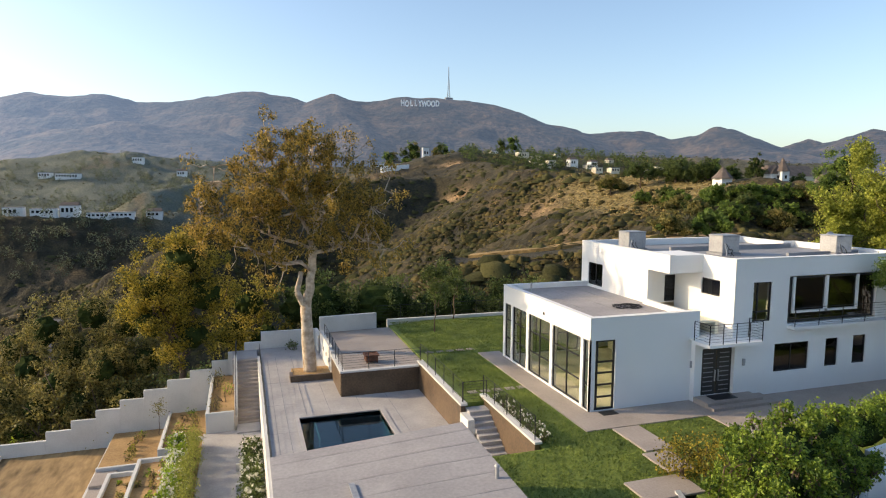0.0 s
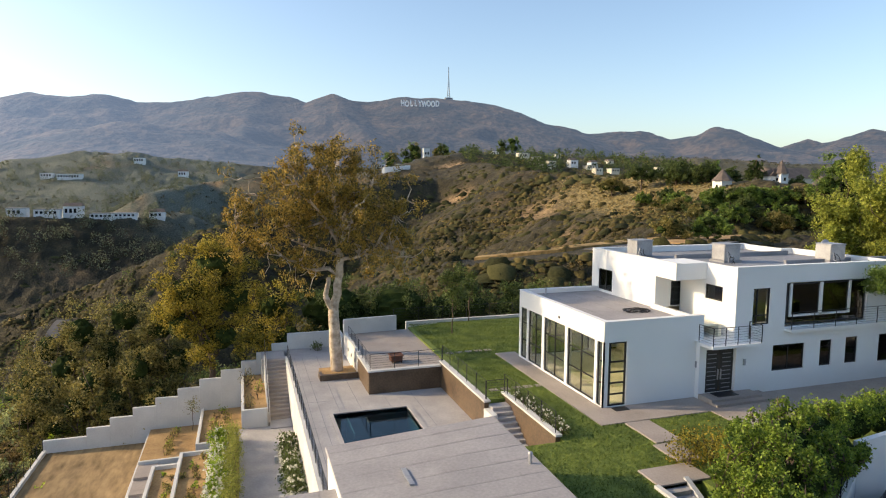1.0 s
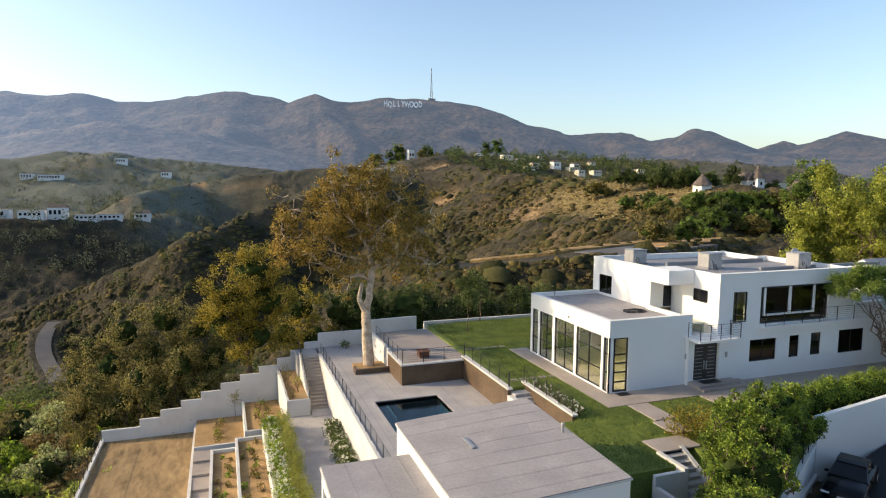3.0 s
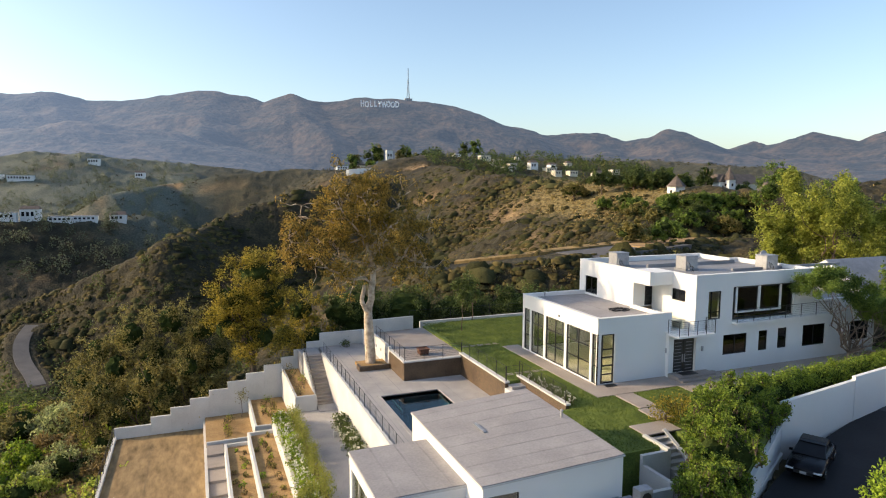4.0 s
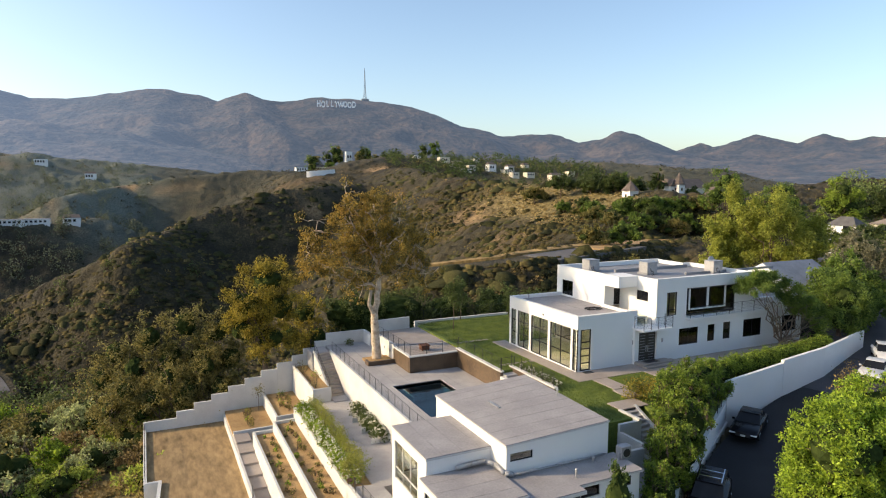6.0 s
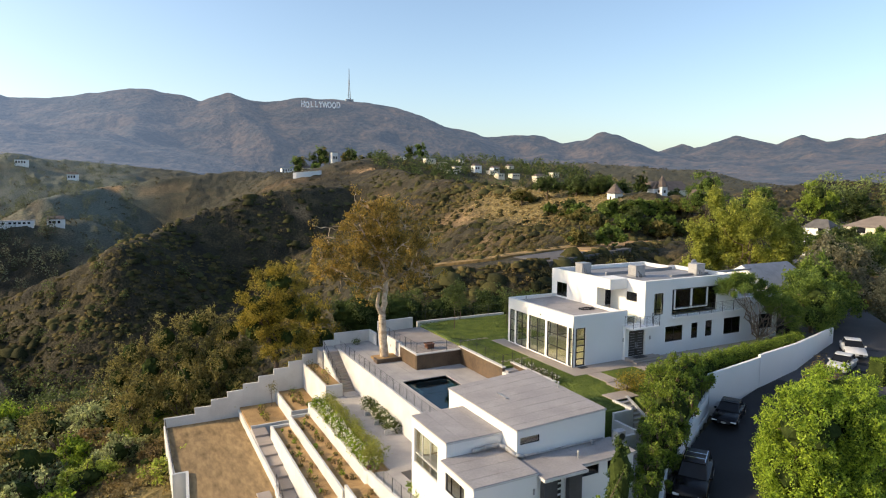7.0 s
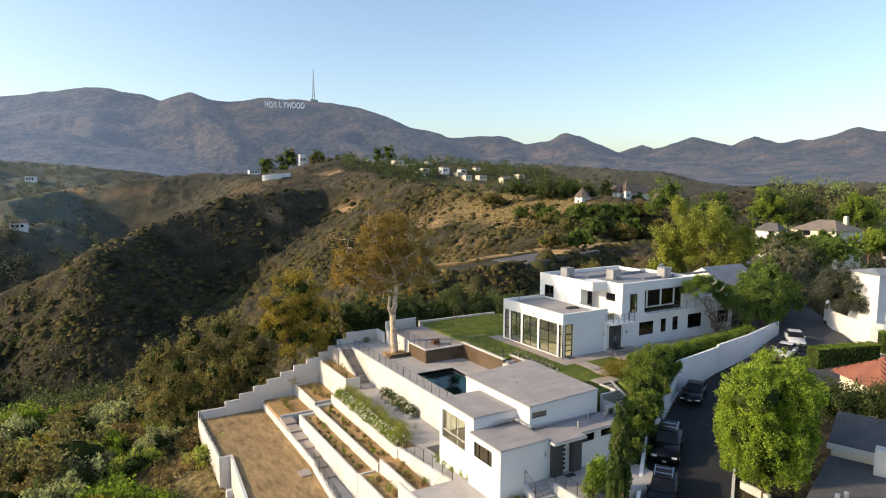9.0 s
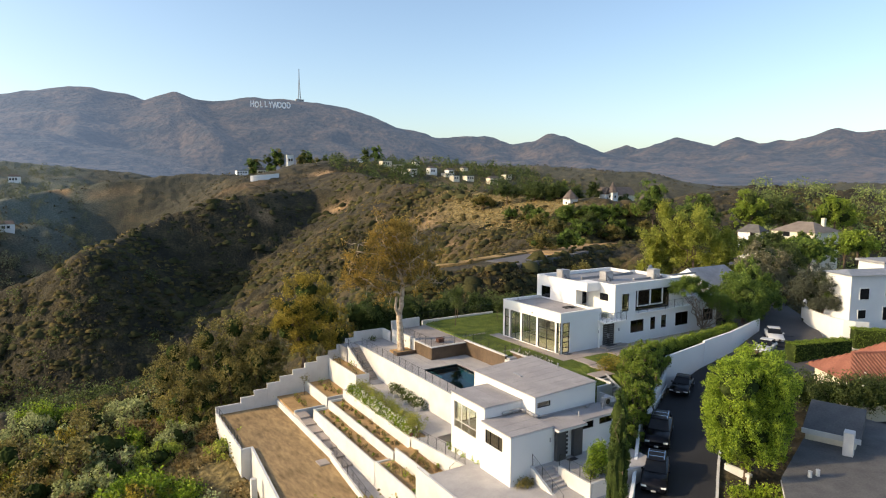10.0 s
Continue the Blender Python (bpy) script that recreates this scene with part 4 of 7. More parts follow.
    part("glazed_roof_edge", boxes((-2.01, 1.9, 14.36, 19.36, 1.16, 1.25)), GARDEN_WHITE, h, "thin white metal roof edge")
    part("glazed_roof", boxes((-1.97, 1.9, 14.40, 19.32, 1.25, 1.3)), ROOFING, h, "grey-pink roof membrane")
    # south-west block
    part("south_wall", boxes((-2.35, 1.75, 10.5, 10.75, -4.2, 0.24)), STUCCO, h)
    part("south_west_wall", holed("x", -2.35, -2.1, 10.75, 14.42, -4.7, 0.24, [(11.5, 13.75, -1.22, -0.1)]), STUCCO, h)
    window(h, "x", -2.35, 1, 11.5, 13.75, -1.22, -0.1, (0.26, 0.74), (), CLEAR, 0.05)
    part("south_roof_edge", boxes((-2.41, 1.8, 10.44, 14.36, 0.24, 0.33)), GARDEN_WHITE, h, "thin white metal roof edge")
    part("south_roof", boxes((-2.37, 1.76, 10.48, 14.36, 0.33, 0.38)), ROOFING, h, "grey-pink roof membrane")
    part("wall_lamp", boxes((1.45, 1.57, 10.42, 10.5, -0.85, -0.5), bevel=0.02), METAL_GREY, h, "small grey wall lamp")
    # entrance wing
    part("entry_wall", holed("y", 10.6, 10.85, 1.75, 9.0, -3.6, 0.1, [(3.0, 3.8, -2.5, -0.25), (5.05, 6.3, -0.68, -0.08), (6.95, 8.45, -0.6, -0.05)]), STUCCO, h)
    part("entry_side_wall", boxes((8.75, 9.0, 10.85, 12.8, -3.6, 0.1)), STUCCO, h)
    part("entry_roof_edge", boxes((1.8, 9.12, 10.42, 12.8, 0.1, 0.18), (1.8, 4.85, 9.85, 10.42, 0.02, 0.18)), GARDEN_WHITE, h, "white roof edge and door canopy")
    part("entry_roof", boxes((1.8, 9.08, 10.42, 12.8, 0.18, 0.23), (1.84, 4.81, 9.89, 10.42, 0.18, 0.23)), ROOFING, h, "grey-pink roof membrane")
    window(h, "y", 10.6, 1, 5.05, 6.3, -0.68, -0.08)
    window(h, "y", 10.6, 1, 6.95, 8.45, -0.6, -0.05, (0.5,))
    d = part("entry_door", bars("y", 10.66, 10.74, [(3.02, 3.78, -2.48, -0.27)]), STUCCO, h, "white door with dark glass strips")
    for i in range(6):
        part("light_strip", bars("y", 10.63, 10.66, [(3.12, 3.52, -2.3 + 0.34 * i, -2.1 + 0.34 * i)]), BLACK_METAL, d)
    for x0, x1 in ((2.05, 2.98), (3.84, 4.75)):
        part("entry_pier", boxes((x0, x1, 10.25, 10.6, -2.52, 0.02)), PIER_GREY, h, "dark grey panelled pier")
    return h


ph = pool_house()
for i in range(8):
    f = (i + 0.6) / 8.2
    y, fold = 12.8 + 8.6 * f, (1.9 + 6.75 * f, 1.98 + 0.4 * f)
    lap(ph, (1.9, y, 1.98 - 0.04 * f), (fold[0], y, fold[1]))
    lap(ph, (fold[0], y, fold[1]), (8.65, y, 2.2 + 0.18 * f))
for x in (-1.0, 0.2, 1.3):
    lap(ph, (x, 14.45, 1.3), (x, 19.28, 1.3), 0.08)
for y in (11.4, 12.5, 13.5):
    lap(ph, (-2.3, y, 0.38), (1.7, y, 0.38), 0.08)
for x in (3.4, 5.5, 7.4):
    lap(ph, (x, 10.5, 0.23), (x, 12.75, 0.23), 0.08)


# ---- planting ----
def quads_mesh(name, verts, mat_):
    """A mesh of loose quads from an (n, 4, 3) array."""
    n = len(verts)
    me = bpy.data.meshes.new(name)
    me.vertices.add(n * 4), me.loops.add(n * 4), me.polygons.add(n)
    me.vertices.foreach_set("co", verts.astype(np.float32).ravel())
    me.loops.foreach_set("vertex_index", np.arange(n * 4, dtype=np.int32))
    me.polygons.foreach_set("loop_start", np.arange(0, n * 4, 4, dtype=np.int32))
    me.polygons.foreach_set("loop_total", np.full(n, 4, dtype=np.int32))
    me.update(calc_edges=True)
    me.materials.append(mat_)
    return me


def leaves(points, size, rng, slim=0.55, droop=0.0):
    """Leaf quads of random turn at the points; slim: breadth to length; droop: how far they hang."""
    n = len(points)
    a = rng.normal(size=(n, 3))
    a[:, 2] -= droop
    a /= np.linalg.norm(a, axis=1)[:, None]
    b = np.cross(a, rng.normal(size=(n, 3)))
    b /= np.linalg.norm(b, axis=1)[:, None] + 1e-9
    s = (np.asarray(size) * rng.uniform(0.6, 1.35, n))[:, None]
    a, b = a * s * 0.5, b * s * 0.5 * slim
    p = np.asarray(points)
    return np.stack([p - a, p + b, p + a, p - b], 1)


def clumps(blobs, n, per, spread, rng, shell=0.55):
    """Leaf places gathered in n clumps of per leaves through ellipsoids (x, y, z, rx, ry, rz)."""
    blobs = np.asarray(blobs, float)
    w = np.prod(blobs[:, 3:], axis=1) ** 0.67
    pick = rng.choice(len(blobs), n, p=w / w.sum())
    d = rng.normal(size=(n, 3))
    d /= np.linalg.norm(d, axis=1)[:, None]
    r = rng.uniform(shell, 1.0, n)[:, None] * rng.uniform(0.86, 1.12, n)[:, None]
    c = blobs[pick, :3] + d * r * blobs[pick, 3:]
    p = c[:, None, :] + rng.normal(size=(n, per, 3)) * spread * rng.uniform(0.6, 1.3, (n, 1, 1))
    return p.reshape(-1, 3)


def billow(blobs, k, rel, rng, tall=0.85, up=0.15, core=0.0, deep=0.4):
    """Breaks each ellipsoid into k smaller heads round its shell, so that a crown has lit tops and dark gaps."""
    out = []
    for b in np.asarray(blobs, float):
        d = rng.normal(size=(k, 3))
        d[:, 2] += up
        d /= np.linalg.norm(d, axis=1)[:, None]
        c = b[:3] + d * b[3:] * rng.uniform(deep, 0.98, (k, 1)) ** 0.8
        r = b[3:].mean() * rel * rng.uniform(0.6, 1.35, k)
        out += [(*c[i], r[i], r[i], r[i] * tall) for i in range(k)]
        if core:
            out.append((*b[:3], *(b[3:] * core)))
    return np.array(out)


def limb(bm, a, b, r0, r1, rng, bend=0.12, steps=5, n=7):
    """A crooked, tapering limb; returns its points."""
    a, b = Vector(a), Vector(b)
    pts = [a]
    for i in range(1, steps + 1):
        f = i / steps
        j = Vector(rng.normal(size=3)) * (b - a).length * bend * (0 if i == steps else 0.6)
        pts.append(a.lerp(b, f) + j)
    rings_ = []
    for i, q in enumerate(pts):
        d = (pts[min(i + 1, steps)] - pts[max(i - 1, 0)]).to_track_quat("Z", "Y")
        r = r0 + (r1 - r0) * i / steps
        rings_.append([bm.verts.new(q + d @ Vector((r * math.cos(6.2832 * k / n), r * math.sin(6.2832 * k / n), 0))) for k in range(n)])
    for u, v in zip(rings_, rings_[1:]):
        off = min(range(n), key=lambda k: (v[k].co - u[0].co).length)
        for k in range(n):
            bm.faces.new((u[k], u[(k + 1) % n], v[(k + 1 + off) % n], v[(k + off) % n]))
    bm.faces.new(rings_[-1])
    return pts


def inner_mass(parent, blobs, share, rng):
    """The opaque heart of a dense crown: ragged lumps within the leaves, coloured dark as their shade."""
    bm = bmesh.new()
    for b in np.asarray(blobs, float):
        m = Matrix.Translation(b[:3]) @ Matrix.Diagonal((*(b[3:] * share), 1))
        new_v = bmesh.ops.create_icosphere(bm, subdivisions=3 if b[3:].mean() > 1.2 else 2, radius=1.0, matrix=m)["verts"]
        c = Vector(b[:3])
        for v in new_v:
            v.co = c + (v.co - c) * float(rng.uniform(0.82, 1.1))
    part("inner_foliage", bm, INNER_SHADE, parent, "dark lumps painted as the shade among inner leaves")


def tree(name, foot, blobs, n, per, spread, leaf, mat_, label, trunk=0.25, bark=None, seed=1, limbs=8, fork=0.35, slim=0.5, droop=0.0, shell=0.55, category="tree", lumps=16, rel=0.3, tall=0.85, inner=0.0):
    rng = np.random.RandomState(seed)
    t = thing(name, foot, label, category)
    bm = bmesh.new()
    blobs = np.asarray(blobs, float)
    mid = np.average(blobs[:, :3], axis=0)
    low = (blobs[:, 2] - blobs[:, 5]).min()
    f = Vector(foot)
    top = Vector((f.x * 0.6 + mid[0] * 0.4, f.y * 0.6 + mid[1] * 0.4, max(low, f.z + 0.6) + fork * (mid[2] - low)))
    limb(bm, f - Vector((0, 0, 0.3)), top, trunk, trunk * 0.7, rng, 0.04, 5, 9)
    for i in range(limbs):
        b = blobs[i % len(blobs)]
        d = rng.normal(size=3)
        d /= np.linalg.norm(d)
        e = Vector(b[:3] + d * b[3:] * 0.75)
        pts = limb(bm, top.lerp(f, rng.uniform(0, 0.25)), e, trunk * 0.42, trunk * 0.08, rng, 0.13, 6, 5)
        for k in range(3):
            q = pts[rng.randint(2, 6)]
            d = rng.normal(size=3)
            limb(bm, q, q + Vector(d / np.linalg.norm(d)) * float(b[3:].mean()) * 0.45, trunk * 0.12, trunk * 0.03, rng, 0.15, 3, 4)
    part("trunk", bm, bark or BARK_DARK, t, "", True)
    p = clumps(billow(blobs, lumps, rel, rng, tall, deep=0.7 if inner > 0.5 else 0.4), n, per, spread, rng, shell)
    if inner:
        inner_mass(t, blobs, inner, rng)
    cm = quads_mesh("crown", leaves(p, leaf, rng, slim, droop), mat_)
    c = new("crown", cm)
    c.parent = t
    c.matrix_parent_inverse = t.matrix_basis.inverted()
    return t


def shrub(name, blobs, n, per, spread, leaf, mat_, label, seed=1, slim=0.6, shell=0.5, category="shrub", flowers=0, petal=0.12, group="", core=None, heart=0.62):
    """A bush or hedge: twigs and a mass of leaves, with flowers if any."""
    rng = np.random.RandomState(seed)
    blobs = np.asarray(blobs, float)
    foot = (float(blobs[:, 0].mean()), float(blobs[:, 1].mean()), float((blobs[:, 2] - blobs[:, 5]).min()))
    t = thing(name, foot, label, category, group)
    bm = bmesh.new()
    for b in blobs:
        for k in range(4):
            d = rng.normal(size=3)
            d[2] = abs(d[2])
            limb(bm, (b[0] + rng.uniform(-0.2, 0.2), b[1] + rng.uniform(-0.2, 0.2), b[2] - b[5]), b[:3] + d / np.linalg.norm(d) * b[3:] * 0.8, 0.035, 0.01, rng, 0.1, 3, 4)
    br = part("branching", bm, BARK_DARK, t)
    br["kind"] = "stuff"
    p = clumps(blobs, n, per, spread, rng, shell)
    if core is not None:
        inner_mass(t, core, heart, rng)
    for nm, me in [("foliage", quads_mesh("foliage", leaves(p, leaf, rng, slim), mat_))] + (
            [("bloom", quads_mesh("bloom", leaves(clumps(blobs, flowers, 5, 0.05, rng, 0.9), petal, rng, 0.9), WHITE_PETAL))] if flowers else []):
        c = new(nm, me)
        c.parent = t
        c.matrix_parent_inverse = t.matrix_basis.inverted()
        c["kind"] = "stuff"
    return t


# tall pale-barked eucalyptus in the deck
def eucalyptus():
    rng = np.random.RandomState(5)
    t = thing("eucalyptus_tree", (5.2, 42.2, -1.7), "tall eucalyptus with pale smooth trunk and bronze-green leaves", "tree")
    bm = bmesh.new()
    limb(bm, (5.25, 42.2, -1.75), (5.05, 42.25, 2.9), 0.47, 0.36, rng, 0.012, 6, 12)
    limb(bm, (5.05, 42.25, 2.8), (4.5, 42.2, 3.9), 0.22, 0.2, rng, 0.03, 3, 8)
    limb(bm, (4.5, 42.2, 3.9), (4.8, 42.5, 5.2), 0.19, 0.16, rng, 0.03, 3, 8)
    trunk = limb(bm, (5.05, 42.25, 2.8), (5.65, 42.35, 6.6), 0.33, 0.25, rng, 0.03, 6, 10)
    crown_top = limb(bm, (5.65, 42.35, 6.6), (4.7, 42.4, 12.6), 0.25, 0.07, rng, 0.06, 8, 8)
    mains = [((5.5, 42.3, 5.2), (1.9, 42.2, 6.6), 0.17), ((1.9, 42.2, 6.6), (-1.4, 42.5, 9.4), 0.12), ((5.6, 42.3, 6.2), (8.4, 42.6, 7.6), 0.15), ((8.4, 42.6, 7.6), (10.6, 42.8, 10.6), 0.1),
             ((5.4, 42.3, 7.5), (2.6, 41.3, 11.8), 0.15), ((5.3, 42.3, 8.0), (8.3, 43.6, 12.6), 0.15), ((5.2, 42.3, 8.8), (5.8, 44.6, 13.4), 0.12), ((5.4, 42.4, 7.2), (6.4, 39.9, 10.4), 0.12),
             ((5.0, 42.4, 9.6), (2.8, 43.2, 14.4), 0.1), ((5.3, 42.3, 6.8), (1.4, 44.2, 8.8), 0.13), ((8.4, 42.6, 7.6), (10.3, 41.8, 6.6), 0.07), ((5.2, 42.3, 8.2), (-0.4, 42.0, 12.0), 0.11)]
    ends = []
    for a, b, r in mains:
        pts = limb(bm, a, b, r, r * 0.45, rng, 0.09, 6, 7)
        ends += pts[2:]
    tips = []
    for p in list(ends) + crown_top[3:]:
        for k in range(3):
            d = rng.normal(size=3)
            d[2] += 0.35
            e = p + Vector(d / np.linalg.norm(d)) * rng.uniform(0.9, 2.1)
            limb(bm, p, e, 0.055, 0.016, rng, 0.16, 4, 5)
            tips.append((e.x, e.y, e.z - 0.15, 0.55, 0.55, 0.6))
    part("trunk", bm, BARK, t, "pale smooth peeling bark", True)
    blobs = [(5.2, 42.3, 12.0, 3.4, 3.2, 2.5), (2.2, 42.4, 11.0, 2.8, 2.8, 2.2), (8.3, 42.8, 11.0, 2.7, 2.8, 2.4), (-0.1, 42.6, 9.1, 2.0, 2.4, 1.9), (1.6, 42.2, 8.2, 2.4, 2.4, 1.6),
             (5.0, 40.8, 10.0, 2.8, 2.0, 2.0), (9.4, 42.4, 8.9, 1.9, 2.2, 1.7), (3.3, 42.5, 13.6, 1.5, 1.6, 1.1), (6.4, 43.0, 13.6, 1.8, 1.8, 1.0), (5.6, 44.4, 9.8, 3.2, 2.2, 2.2), (-1.4, 42.6, 7.2, 1.6, 2.0, 1.5), (2.6, 42.0, 6.4, 1.4, 1.5, 1.1)]
    heads = np.concatenate([billow(blobs, 13, 0.27, rng, 1.0, 0.1, 0.0), np.array(tips)])
    p = clumps(heads, 2300, 24, 0.15, rng, 0.3)
    c = new("crown", quads_mesh("crown", leaves(p, 0.20, rng, 0.36, 0.9), EUC_LEAF))
    c.parent = t
    c.matrix_parent_inverse = t.matrix_basis.inverted()


eucalyptus()
tp = thing("tree_planter", (5.3, 41.2, -1.7), "low dark tiled planter around the tree foot", "planter")
part("wall", boxes((3.85, 6.5, 40.6, 40.8, -1.7, -1.3), (3.85, 4.05, 40.8, 41.6, -1.7, -1.3)), DARK_TILE, tp)
part("soil", boxes((4.05, 6.5, 40.8, 43.0, -1.7, -1.48)), SOIL, tp)

tree("gold_tree", (-3.4, 52.5, -7.5), [(-3.2, 52.3, 5.2, 3.4, 3.2, 2.6), (-5.4, 52.2, 3.0, 3.0, 3.0, 2.6), (-2.0, 52.6, 2.4, 3.2, 3.0, 3.0), (-5.8, 52.4, 0.2, 2.6, 2.6, 2.4), (-3.0, 52.8, -1.0, 3.2, 2.8, 2.4)],
     1500, 24, 0.18, 0.19, GOLD_LEAF, "broad tree with sunlit yellow-green leaves behind the garden wall", 0.32, None, 11, 10, slim=0.5, shell=0.5, inner=0.42, lumps=24, rel=0.24)
for i, (x, y, zf, zt, r) in enumerate(((-11.0, 58.5, -12, 3.0, 3.4), (-14.6, 59.0, -13, 1.6, 3.1), (-8.0, 56.5, -10, 1.6, 3.0), (-18.0, 62.0, -14, -0.6, 2.9), (1.5, 56.5, -9, 3.0, 3.6), (-9.5, 53.6, -11, -1.6, 2.6), (-13.0, 54.4, -12, -2.6, 2.6), (-17.0, 56.0, -13, -4.0, 2.4))):
    h = zt - zf
    tree("olive_tree", (x, y, zf), [(x, y, zt - 0.2 * h, r * 0.8, r * 0.8, 0.2 * h), (x + 1.3, y - 0.6, zt - 0.45 * h, r * 0.8, r, 0.24 * h), (x - 1.5, y + 0.4, zt - 0.42 * h, r * 0.75, r, 0.2 * h), (x + 0.2, y - 1.0, zt - 0.7 * h, r, r, 0.24 * h)],
         560, 20, 0.18, 0.22, GOLD_LEAF if i in (4,) else OLIVE_LEAF, "dense dusty olive-green tree on the canyon slope", 0.24, None, 20 + i, 8, inner=0.42, lumps=24, rel=0.24, tall=1.2)
for i, (x, y, zt, r) in enumerate(((7, 56, 3.0, 4.0), (13, 55.5, 2.6, 4.2), (19, 55, 2.2, 4.2), (25, 53.5, 2.2, 4.0), (31, 51, 2.0, 3.8), (37, 48, 0.8, 3.8), (44, 46, 1.6, 3.6))):
    tree("backdrop_tree", (x, y, -8), [(x, y, zt - 2.6, r, 3.0, 2.6), (x + 1.5, y, zt - 5.0, r, 3.0, 2.8)], 420, 20, 0.22, 0.25, DEEP_LEAF, "dark dense tree below the back of the lawn", 0.22, None, 40 + i, 6, inner=0.7)

# young trees on the lawn
for i, (x, y, h, r) in enumerate(((14.7, 44.4, 5.4, 1.15), (17.5, 48.2, 4.4, 0.8), (21.5, 44.2, 3.4, 0.7), (22.6, 43.4, 3.2, 0.7))):
    tree("young_tree", (x, y, 0), [(x, y, h * 0.78, r, r, h * 0.22), (x + 0.2, y, h * 0.52, r * 0.85, r * 0.85, h * 0.17)], 90 if i == 0 else 40, 24, 0.2, 0.2, DEEP_LEAF, "slim young staked tree on the lawn", 0.06, None, 60 + i, 5)

FRESH_DEEP = leaf_material("feathery_leaf", (0.044, 0.084, 0.018), (0.24, 0.325, 0.056), 0.44, 1.2, 0.4)
# feathery tree in front of the upper windows, and its darker neighbour
GREY_BARK = material("grey_brown_bark", (0.10, 0.075, 0.055), (0.27, 0.21, 0.16), 0.9, 0.5, 6.0, 0.6)
tree("feathery_tree", (38.9, 24.3, 0.3), [(34.4, 23.9, 6.4, 1.7, 1.5, 0.75), (36.0, 24.6, 6.9, 1.6, 1.5, 0.7), (37.6, 24.3, 6.6, 1.9, 1.7, 0.8), (39.4, 23.6, 5.4, 2.0, 1.7, 0.9), (41.2, 23.2, 4.4, 1.8, 1.6, 1.1), (42.2, 23.0, 3.0, 1.6, 1.4, 1.1), (42.3, 22.8, 1.5, 1.0, 1.0, 0.9)], 2500, 22, 0.14, 0.15, FRESH_DEEP,
     "flat-topped tree with feathery green leaves by the house", 0.17, GREY_BARK, 71, 21, slim=0.4, shell=0.3, fork=0.0, lumps=12, rel=0.34)
tree("street_tree", (47.5, 24.0, 0.4), [(46.0, 22.6, 4.6, 2.6, 2.4, 2.4), (48.2, 23.6, 3.6, 2.8, 2.6, 2.8), (45.0, 22.2, 2.8, 2.2, 2.0, 2.0), (49.9, 26.4, 4.4, 2.8, 2.6, 2.6), (50.2, 24.4, 2.4, 2.4, 2.2, 2.2)], 1900, 22, 0.17, 0.18, FRESH_DEEP, "dark green street tree", 0.28, None, 72, 8, inner=0.42, lumps=26, rel=0.24)

# hedges along the street wall
HEDGE_LEAF = leaf_material("hedge_leaf", (0.05, 0.094, 0.015), (0.305, 0.395, 0.05), 0.42, 1.0, 0.45)
hedge_rng = np.random.RandomState(80)
HEDGE_BLOBS = [(14.6, 13.6, 0.0, 1.8, 1.4, 2.6), (16.8, 15.2, 1.1, 1.9, 1.5, 2.3), (19.0, 16.9, 1.4, 2.0, 1.4, 2.0), (21.4, 17.8, 1.4, 1.9, 1.3, 1.6), (12.6, 12.0, -1.0, 1.6, 1.3, 2.4), (10.8, 10.6, -1.8, 1.2, 1.0, 2.0), (9.2, 9.4, -2.4, 1.0, 0.9, 1.6),
               (15.4, 13.2, 0.6, 1.5, 1.2, 1.9), (13.4, 11.9, -0.4, 1.4, 1.2, 2.0), (18.2, 15.0, 0.7, 1.3, 0.9, 1.4), (20.6, 16.3, 0.9, 1.3, 0.9, 1.2), (22.6, 17.3, 0.9, 1.2, 0.9, 1.0)]
shrub("ficus_hedge", billow(HEDGE_BLOBS, 30, 0.2, hedge_rng, 1.3, deep=0.7), 4200, 22, 0.09, 0.125, HEDGE_LEAF, "tall leafy ficus hedge above the street wall", 81, category="hedge", shell=0.4, core=HEDGE_BLOBS)
shrub("clipped_hedge", [(x, 18.7 + (x - 23) * 0.085, 1.55, 1.3, 0.75, 0.75) for x in (23.5, 25.4, 27.3, 29.2, 31.1, 33.0, 34.9, 36.8, 38.6)], 1500, 22, 0.11, 0.12, HEDGE_LEAF, "low clipped hedge on the street wall", 82, category="hedge", core=[(x, 18.7 + (x - 23) * 0.085, 1.1, 1.5, 0.8, 1.3) for x in (23.5, 25.4, 27.3, 29.2, 31.1, 33.0, 34.9, 36.8, 38.6)])
CYPRESS_LEAF = leaf_material("cypress_scale_leaf", (0.032, 0.062, 0.015), (0.15, 0.205, 0.042), 0.35, 0.6, 0.35)
tree("cypress_tree", (0.0, 2.3, -4.6), [(0.0, 2.3, 0.2, 0.72, 0.72, 4.2), (0.0, 2.3, 4.0, 0.5, 0.5, 1.8), (0.0, 2.3, -2.6, 0.74, 0.74, 2.0)], 1500, 22, 0.05, 0.1, CYPRESS_LEAF, "slender columnar cypress at the street wall end", 0.12, None, 83, 2, shell=0.5, lumps=60, rel=0.075, tall=3.0, inner=0.88, droop=-1.8)
shrub("entry_shrub", [(2.5, 6.9, -1.6, 0.75, 0.55, 0.9), (3.2, 7.0, -0.9, 0.8, 0.6, 1.1), (3.6, 7.1, -1.7, 0.7, 0.6, 0.8)], 260, 22, 0.13, 0.15, FRESH_LEAF, "bright green shrub beside the entry steps", 84)
shrub("garden_shrub", [(16.9, 19.6, 0.7, 0.9, 0.8, 0.8), (17.9, 19.0, 0.8, 1.0, 0.9, 0.9)], 150, 18, 0.2, 0.11, GOLD_LEAF, "airy yellow-green shrub by the pavers", 85)
